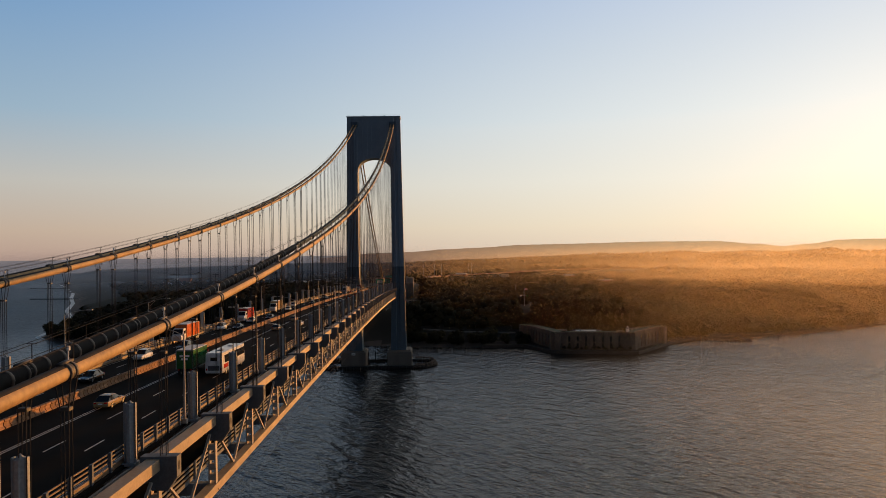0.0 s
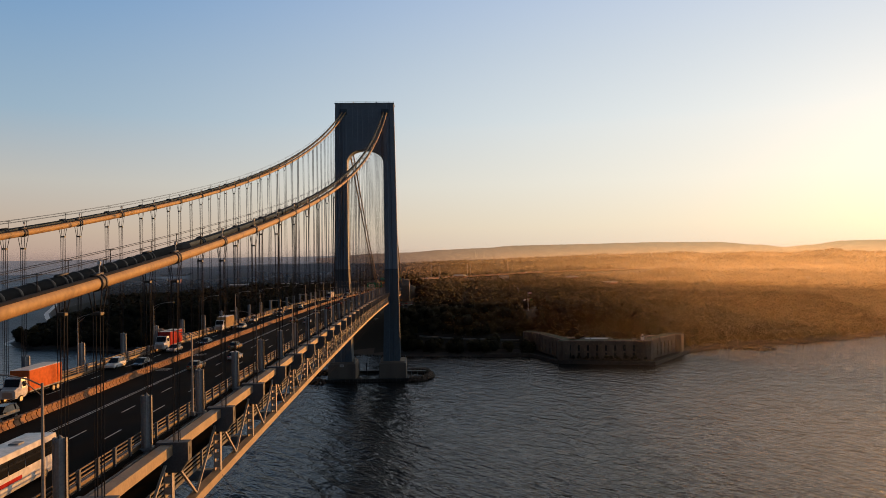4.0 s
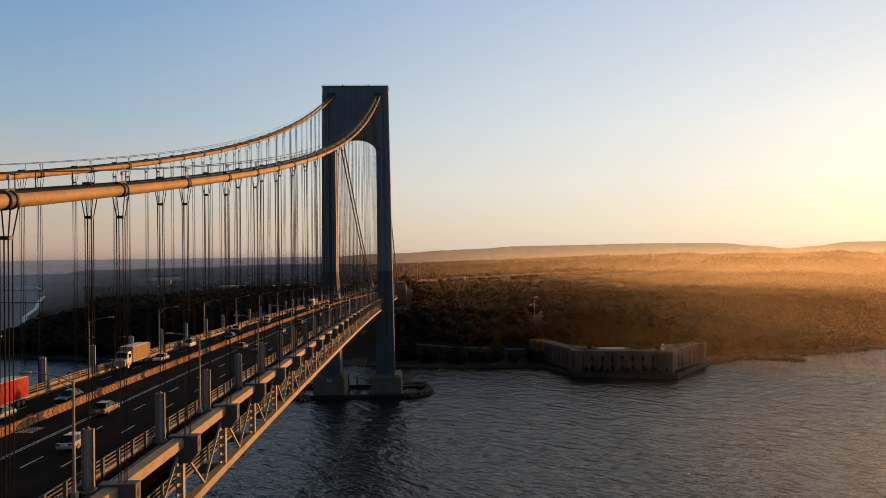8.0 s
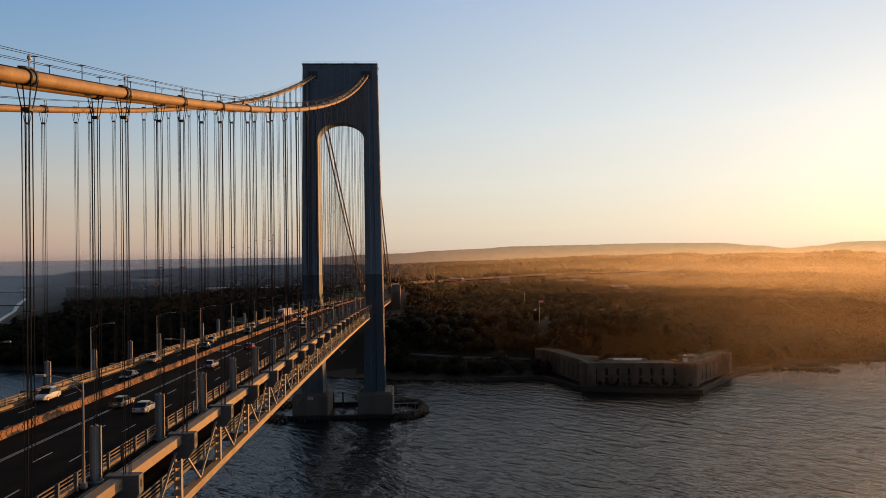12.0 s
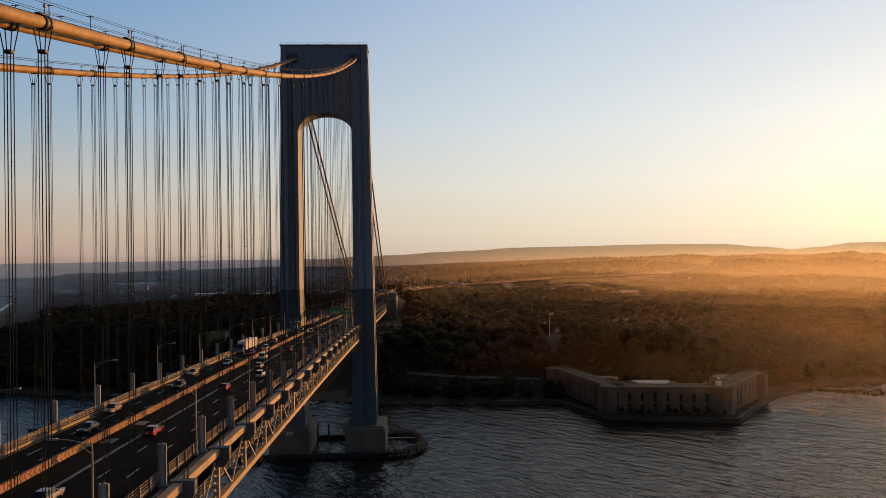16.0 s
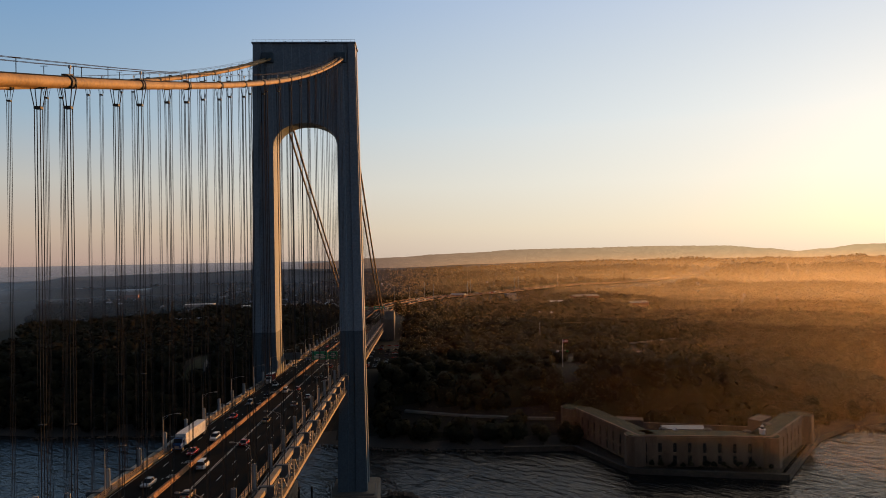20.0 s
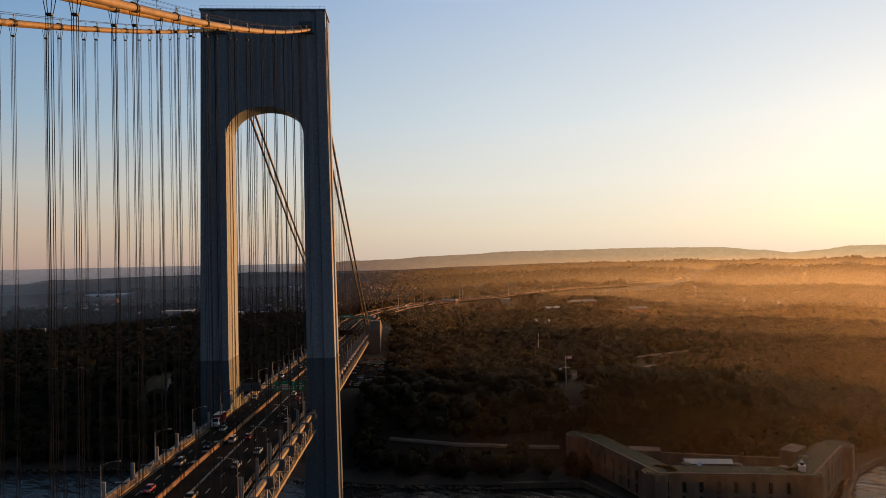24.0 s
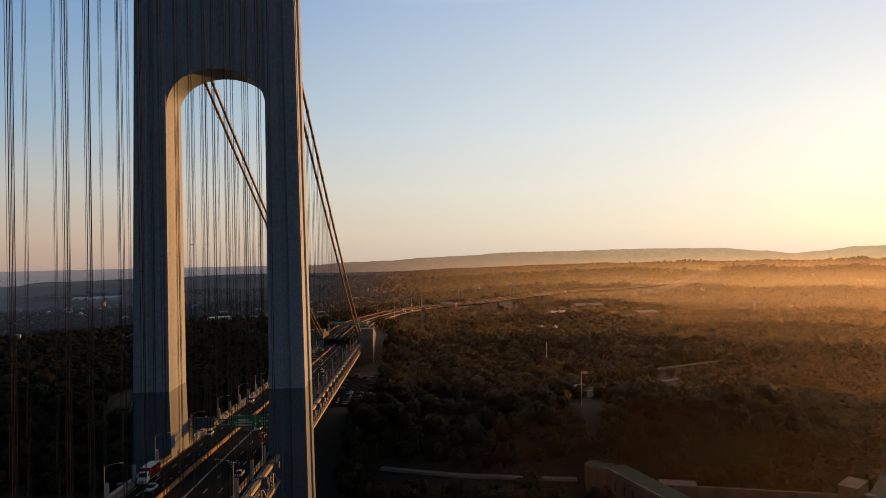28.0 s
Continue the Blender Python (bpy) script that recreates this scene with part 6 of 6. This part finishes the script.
for x, y, l, w, h, a, lab, wl_, rf in ((-242, 582, 46, 18, 7, 15, "long low hall with a pale roof", M_WALL, M_SLATE), (-205, 765, 30, 16, 8, 30, "white hall standing among trees", M_WHITE, M_WHITE), (212, 520, 44, 16, 6, -10, "low block with a pale metal roof", M_WALL, M_SLATE), (168, 620, 40, 14, 7, -8, "low block with a pale metal roof", M_WALL, M_SLATE),
                                      (262, 700, 36, 15, 8, 0, "low brick block with a pale roof", BRICK, M_SLATE), (-621, 1329, 30, 20, 16, 10, "brick building glowing in the low sun", BRICK, M_ROOF), (-760, 1650, 120, 30, 9, 25, "long pale shed near the beach", M_WHITE, M_SLATE), (120, 790, 24, 9, 4, -30, "low toll plaza building with a grey roof", BRICK, M_SLATE),
                                      (155, 905, 44, 10, 5, -35, "toll plaza canopy with a grey roof", BRICK, M_SLATE), (330, 800, 44, 20, 12, 10, "long brick housing block inland", BRICK, M_ROOF), (400, 760, 40, 18, 12, 12, "long brick housing block inland", BRICK, M_ROOF), (-330, 905, 50, 20, 10, 5, "pale long school building inland", M_WALL, M_WHITE)):
    b = house(lab, l, w, h, 2.5, wl_, rf, rf is M_WHITE)
    b.matrix_basis = pose(x, y, float(land_z(x, y)) + 0.3, 0, 0, a)
    BIG.append((x, y, l * 0.7))

# ------------------------------------------------------------ trees
nrng = np.random.default_rng(11)


def crown_quads(n, core=True, leaf=0.34):
    """A unit crown: clumps of leaves turned every way on an uneven shell, round a dark core. Corners (n, 4, 3)."""
    d = nrng.normal(size=(n, 3))
    d /= np.linalg.norm(d, axis=1, keepdims=True)
    lump = 0.82 + 0.16 * np.sin(3.1 * d[:, 0] + 1.7 * nrng.random()) * np.cos(2.7 * d[:, 1] + 5 * nrng.random()) + nrng.uniform(-0.12, 0.16, n)
    c = d * lump[:, None]
    nm = d + 0.3 * nrng.normal(size=(n, 3)) + np.array([0, 0, 0.2])
    nm /= np.linalg.norm(nm, axis=1, keepdims=True)
    a = np.cross(nm, nrng.normal(size=(n, 3)))
    a /= np.linalg.norm(a, axis=1, keepdims=True) + 1e-6
    b = np.cross(nm, a)
    s = leaf * nrng.uniform(0.6, 1.3, (n, 1))
    q = np.stack([c - a * s - b * s * 0.7, c + a * s - b * s, c + a * s * 0.8 + b * s, c - a * s + b * s * 0.8], 1)
    if core:
        u = np.linspace(-1, 1, 3)
        qs = []
        for ax in range(3):
            for sg in (-1, 1):
                for i in range(2):
                    for j in range(2):
                        ps = []
                        for p, r in ((i, j), (i + 1, j), (i + 1, j + 1), (i, j + 1)):
                            v = np.zeros(3)
                            v[ax], v[(ax + 1) % 3], v[(ax + 2) % 3] = sg, u[p], u[r] * sg
                            v = v / np.linalg.norm(v)
                            ps.append(v * 0.74)
                        qs.append(ps)
        q = np.concatenate([q, np.array(qs)])
    return q


def soft_normals(me, way, lean=0.25):
    """Leaves shade together as the round mass of their crown."""
    way = way * lean + np.array([0.0, 0.0, 1.0])
    me.normals_split_custom_set_from_vertices(way / (np.linalg.norm(way, axis=1, keepdims=True) + 1e-9))


def forest(name, pts, radius, kinds, mat, label, lean=0.25):
    """Crowns at points, each of its own size, turn and squash, in one mesh."""
    out, ways = [], []
    n = len(pts)
    pick = nrng.integers(0, len(kinds), n)
    ang = nrng.uniform(0, 2 * np.pi, n)
    r = radius * nrng.uniform(0.65, 1.3, n)
    tall = nrng.uniform(0.85, 1.25, n)
    z = land_z(pts[:, 0], pts[:, 1])
    for k, tpl in enumerate(kinds):
        w = np.nonzero(pick == k)[0]
        c, s = np.cos(ang[w]), np.sin(ang[w])
        p = np.repeat(tpl[None], len(w), 0) * r[w][:, None, None, None]
        x = p[..., 0] * c[:, None, None] - p[..., 1] * s[:, None, None] + pts[w, 0][:, None, None]
        y = p[..., 0] * s[:, None, None] + p[..., 1] * c[:, None, None] + pts[w, 1][:, None, None]
        zz = (p[..., 2] * tall[w][:, None, None]) + (z[w] + r[w] * 0.85 + 0.6)[:, None, None]
        out.append(np.stack([x, y, zz], -1).reshape(-1, 3))
        centre = np.stack([pts[w, 0], pts[w, 1], z[w] + r[w] * 0.5], -1)[:, None, None, :]
        ways.append(((np.stack([x, y, zz], -1) - centre) / r[w][:, None, None, None]).reshape(-1, 3))
    v = np.concatenate(out)
    me = from_arrays(name, v, np.arange(len(v)).reshape(-1, 4), mat, True)
    soft_normals(me, np.concatenate(ways) + nrng.normal(0, 0.1, (len(v) // 4, 3)).repeat(4, 0), lean)
    return tagged(new(name, me), label, "woods", kind="stuff")


hw_pts = np.array([tuple(hw_at(t * 0.05))[:2] for t in range(0, 220)])


CLEARINGS = [(lerp(a[0], b[0], f / 6), lerp(a[1], b[1], f / 6) - 6) for a, b in (((40, 150), (81, 140)), ((81, 140), (136, 132)), ((70, 214), (140, 226)), ((168, 226), (216, 250)), ((216, 250), (250, 262)), ((160, 262), (226, 282)), ((226, 282), (300, 300)), ((300, 300), (380, 300))) for f in range(7)] + [(154, 182), (154, 172), (160, 190)]


def free_ground(p, margin=0.0):
    x, y = p[:, 0], p[:, 1]
    near_path = np.zeros(len(p), bool)
    for cx, cy in CLEARINGS:
        near_path |= np.hypot(x - cx, y - cy) < 10
    d = shore_distance(x, y)
    ok = d > 9 + margin
    ok &= ~on_lawn(x, y) & ~near_path
    ok &= ~((np.abs(x) < 37) & (y < 470) & ((x < 19) | (y > 204)))
    ok &= ~((((x - 212) / 76) ** 2 + ((y - 76) / 50) ** 2) < 1)
    dist = np.sqrt(((p[:, None, :] - hw_pts[None]) ** 2).sum(-1)).min(1)
    ok &= dist > 26
    side = (p[:, None, :] - hw_pts[None])[np.arange(len(p)), ((p[:, None, :] - hw_pts[None]) ** 2).sum(-1).argmin(1)]
    ok &= ~((dist < 95 - 0.02 * np.abs(y)) & (y > 520) & (side[:, 0] - 0.7 * side[:, 1] > 0))
    for bx, by, br in BIG:
        ok &= np.hypot(x - bx, y - by) > br * 0.8 + 4
    return ok


def scatter(x0, x1, y0, y1, step):
    gx, gy = np.meshgrid(np.arange(x0, x1, step), np.arange(y0, y1, step), indexing="ij")
    p = np.stack([gx.ravel(), gy.ravel()], -1) + nrng.uniform(-0.45, 0.45, (gx.size, 2)) * step
    return p


near_p = scatter(-520, 900, 95, 470, 8.4)
near_p = near_p[free_ground(near_p)]
mid_p = scatter(-1000, 1000, 470, 1250, 12.5)
mid_p = mid_p[free_ground(mid_p, 12) & ((mid_p[:, 0] > -300) | (shore_distance(mid_p[:, 0], mid_p[:, 1]) > 85))]
east = np.degrees(np.arctan2(mid_p[:, 0] - 45, mid_p[:, 1] + 380)) > 25
mid_p = mid_p[~east | (np.hypot(mid_p[:, 0] - 45, mid_p[:, 1] + 380) < 1030)]
town = np.array([noise.noise((x / 260.0, y / 260.0, 4.0)) for x, y in mid_p])
mid_p = mid_p[((town < 0.05) | (nrng.random(len(mid_p)) < np.where(mid_p[:, 0] > 0, 0.8, 0.6))) & ((mid_p[:, 0] > -40) | (mid_p[:, 1] < 680) | (nrng.random(len(mid_p)) < 0.85))]
# woods step from darkened to lightened leaf colour towards the sun
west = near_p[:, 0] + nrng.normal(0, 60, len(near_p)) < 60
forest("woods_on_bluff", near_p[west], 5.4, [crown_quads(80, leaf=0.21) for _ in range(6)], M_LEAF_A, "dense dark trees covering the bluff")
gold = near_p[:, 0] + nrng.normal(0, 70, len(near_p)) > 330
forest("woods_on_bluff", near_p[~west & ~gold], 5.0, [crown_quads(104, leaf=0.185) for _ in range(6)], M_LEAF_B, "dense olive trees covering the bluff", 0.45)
forest("woods_on_bluff", near_p[gold], 5.0, [crown_quads(104, leaf=0.185) for _ in range(6)], M_LEAF_SUNWARD, "sunward trees covering the bluff, leaf colour lightened for the evening sun", 0.45)
plain_p = mid_p[(mid_p[:, 0] < -40) & (mid_p[:, 1] > 680)]
mid_p = mid_p[~((mid_p[:, 0] < -40) & (mid_p[:, 1] > 680))]
forest("trees_on_plain", plain_p, 4.4, [crown_quads(36, leaf=0.25) for _ in range(4)], M_LEAF_A, "scattered trees on the low plain")
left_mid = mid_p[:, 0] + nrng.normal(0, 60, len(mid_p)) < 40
forest("woods_inland", mid_p[left_mid], 6.6, [crown_quads(64, leaf=0.21) for _ in range(6)], M_LEAF_A, "woods inland away from the sun, leaf colour darkened")
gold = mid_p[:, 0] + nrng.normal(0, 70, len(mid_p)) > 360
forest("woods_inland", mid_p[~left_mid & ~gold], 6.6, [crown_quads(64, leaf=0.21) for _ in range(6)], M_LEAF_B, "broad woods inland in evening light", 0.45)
forest("woods_inland", mid_p[gold], 6.6, [crown_quads(64, leaf=0.21) for _ in range(6)], M_LEAF_SUNWARD, "sunward woods inland, evening light put into the leaf colour", 0.45)
verge_p = scatter(20, 460, 520, 1150, 8.0)
gap = np.sqrt(((verge_p[:, None, :] - hw_pts[None]) ** 2).sum(-1)).min(1)
verge_p = verge_p[(gap > 27) & (gap < 100) & (nrng.random(len(verge_p)) < 0.75)]
verge_p = verge_p[~free_ground(verge_p) & (np.hypot(verge_p[:, 0] - 155, verge_p[:, 1] - 905) > 34) & (np.hypot(verge_p[:, 0] - 120, verge_p[:, 1] - 790) > 30)]
forest("highway_shrubs", verge_p, 2.9, [crown_quads(40, leaf=0.24) for _ in range(4)], M_LEAF_B, "low shrubs and young trees beside the highway")
# woods and garden trees of the town east of the highway, out to the foot of the hills
ring = []
r = 1010.0
while r < 3300:
    gapw = 9.0 + r * 0.0052
    n = int(radians(70) * r / gapw)
    a = np.radians(-31 + 70 * (np.arange(n) + nrng.uniform(0.1, 0.9, n)) / n)
    rr = r + nrng.uniform(-0.5, 0.5, n) * gapw
    ring.append(np.stack([45 + rr * np.sin(a), -380 + rr * np.cos(a)], -1))
    r += gapw
ring = np.concatenate(ring)
town = np.array([noise.noise((x / 190.0, y / 190.0, 6.0)) + 0.5 * noise.noise((x / 60.0, y / 60.0, 2.0)) for x, y in ring])
near_hw = np.sqrt(((ring[:, None, :] - hw_pts[None, ::3]) ** 2).sum(-1)).min(1)
bearing = np.degrees(np.arctan2(ring[:, 0] - 45, ring[:, 1] + 380))
ring = ring[((town < 0.0) | (nrng.random(len(ring)) < 0.45)) & (near_hw > 30) & ((bearing > 13) | (ring[:, 1] > 1240)) & free_ground(ring, 24) & ((ring[:, 0] > -300) | (shore_distance(ring[:, 0], ring[:, 1]) > 130))]
far_d = np.hypot(ring[:, 0] - 45, ring[:, 1] + 380)
# far woods: leaf colour darkened on the side away from the sun
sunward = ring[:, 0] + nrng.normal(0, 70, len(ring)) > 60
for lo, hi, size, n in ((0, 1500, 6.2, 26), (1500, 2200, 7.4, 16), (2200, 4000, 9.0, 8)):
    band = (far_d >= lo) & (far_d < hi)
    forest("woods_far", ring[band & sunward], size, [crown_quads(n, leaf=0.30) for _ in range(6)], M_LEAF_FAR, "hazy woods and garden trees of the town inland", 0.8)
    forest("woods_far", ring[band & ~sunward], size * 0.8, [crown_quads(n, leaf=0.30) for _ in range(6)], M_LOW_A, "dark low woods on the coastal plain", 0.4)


def understory(x0, x1, y0, y1, step, height, keep):
    """The closed lower canopy between the taller crowns: one bumpy sheet that falls to the ground at its edges."""
    gx, gy = np.arange(x0, x1, step), np.arange(y0, y1, step)
    X, Y = np.meshgrid(gx, gy, indexing="ij")
    p = np.stack([X.ravel(), Y.ravel()], -1)
    free = (free_ground(p, 4.0) & keep(p)).reshape(X.shape)
    inner = free.copy()
    for ax in (0, 1):
        for s in (-1, 1):
            inner &= np.roll(free, s, ax)
    inner[0], inner[-1], inner[:, 0], inner[:, -1] = False, False, False, False
    bump = np.array([noise.noise((a / 11.0, b / 11.0, 1.0)) + 0.6 * noise.noise((a / 4.0, b / 4.0, 7.0)) for a, b in p]).reshape(X.shape)
    Z = land_z(X, Y) + np.where(inner, height * (1 + 0.16 * bump), 0.4)
    idx = np.arange(X.size).reshape(X.shape)
    quads = np.stack([idx[:-1, :-1], idx[1:, :-1], idx[1:, 1:], idx[:-1, 1:]], -1).reshape(-1, 4)
    quads = quads[free.ravel()[quads].all(1)]
    me = from_arrays("woods_understory", np.stack([X, Y, Z], -1).reshape(-1, 3), quads, M_LOW_A, True)
    me.materials.append(M_LOW_B)
    # understory colour darkened west, lightened towards the sun
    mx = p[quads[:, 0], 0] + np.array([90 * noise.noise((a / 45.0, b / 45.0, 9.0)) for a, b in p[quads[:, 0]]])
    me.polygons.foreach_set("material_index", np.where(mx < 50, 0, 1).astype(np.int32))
    tagged(new("woods_understory", me), "closed lower canopy of the woods on the bluff", "woods", kind="stuff")


def inland(p):
    a = np.degrees(np.arctan2(p[:, 0] - 45, p[:, 1] + 380))
    return ~((p[:, 0] < -40) & (p[:, 1] > 680)) & ((a < 25) | (np.hypot(p[:, 0] - 45, p[:, 1] + 380) < 1030))


understory(-520, 900, 95, 473, 6.0, 5.0, inland)
understory(-1000, 1000, 470, 1250, 10.0, 5.5, inland)

# single trees along the shore, round the fort and on the lawns
def tree_kind(seed, h, r, mat):
    rg = random.Random(seed)
    t = thing("tree", "leafy dark green tree on the shore slope", "tree", group="single trees")
    tr = Shape().tube([(0, 0, -0.5), (0.1, 0, h * 0.25), (0.2, 0.1, h * 0.6)], [0.38, 0.26, 0.1], 7)
    part("trunk", tr, M_BARK, t)
    for i in range(3):
        a = i * 2.1 + rg.random()
        part("limb", Shape().tube([(0.1, 0, h * (0.28 + 0.05 * i)), (math.cos(a) * r * 0.4, math.sin(a) * r * 0.4, h * 0.55), (math.cos(a) * r * 0.7, math.sin(a) * r * 0.7, h * 0.7)], [0.15, 0.09, 0.03], 5), M_BARK, t)
    lumps = []
    for i in range(6):
        a = i * 1.05 + rg.random() * 0.6
        q = crown_quads(110, True, 0.17) * (r * rg.uniform(0.45, 0.62))
        q = q + np.array([math.cos(a) * r * 0.5 * (i > 0), math.sin(a) * r * 0.5 * (i > 0), h * (0.62 + 0.22 * (i == 0) + rg.uniform(-0.08, 0.08))])
        lumps.append(q.reshape(-1, 3))
    v = np.concatenate(lumps)
    me = from_arrays("crown", v, np.arange(len(v)).reshape(-1, 4), mat, True)
    soft_normals(me, (v - np.array([0, 0, h * 0.55])) / r + nrng.normal(0, 0.1, (len(v) // 4, 3)).repeat(4, 0))
    ob = new("crown", me)
    ob.parent = t
    return t


TREES = [tree_kind(1, 12, 5.0, M_LEAF_A), tree_kind(2, 14, 5.5, M_LEAF_B), tree_kind(3, 10, 4.4, M_LEAF_B), tree_kind(4, 13, 5.2, M_LEAF_A)]
rng = random.Random(77)
singles = []
for i in range(900):
    x, y = rng.uniform(-420, 640), rng.uniform(98, 320)
    d = float(shore_distance(x, y))
    lawn = bool(on_lawn(np.array([x]), np.array([y]))[0])
    edge = 7 < d < 26
    fortyard = (abs(x - 212) < 100 and y < 150 and ((x - 212) / 88) ** 2 + ((y - 84) / 62) ** 2 > 1)
    if not (edge or (lawn and rng.random() < 0.10) or (fortyard and d > 6)) or abs(x) < 37:
        continue
    if any(math.hypot(x - a, y - b) < 7 for a, b in singles):
        continue
    singles.append((x, y))
for i, (x, y) in enumerate(singles[:160]):
    k = i % 4
    sc = rng.uniform(0.75, 1.2)
    m = pose(x, y, float(land_z(x, y)), 0, 0, rng.uniform(0, 360)) @ Matrix.Scale(sc, 4)
    if i < 4:
        TREES[k].matrix_basis = m
    else:
        copy_thing(TREES[k], m)

# shrubs along the foot of the fort's sea front
for i in range(16):
    f = i / 15
    x, y = lerp(170, 228, f) + rng.uniform(-1.5, 1.5), lerp(51, 41.5, f) + rng.uniform(-1, 1)
    copy_thing(TREES[i % 4], pose(x, y, 2.6, 0, 0, rng.uniform(0, 360)) @ Matrix.Scale(rng.uniform(0.22, 0.36), 4))
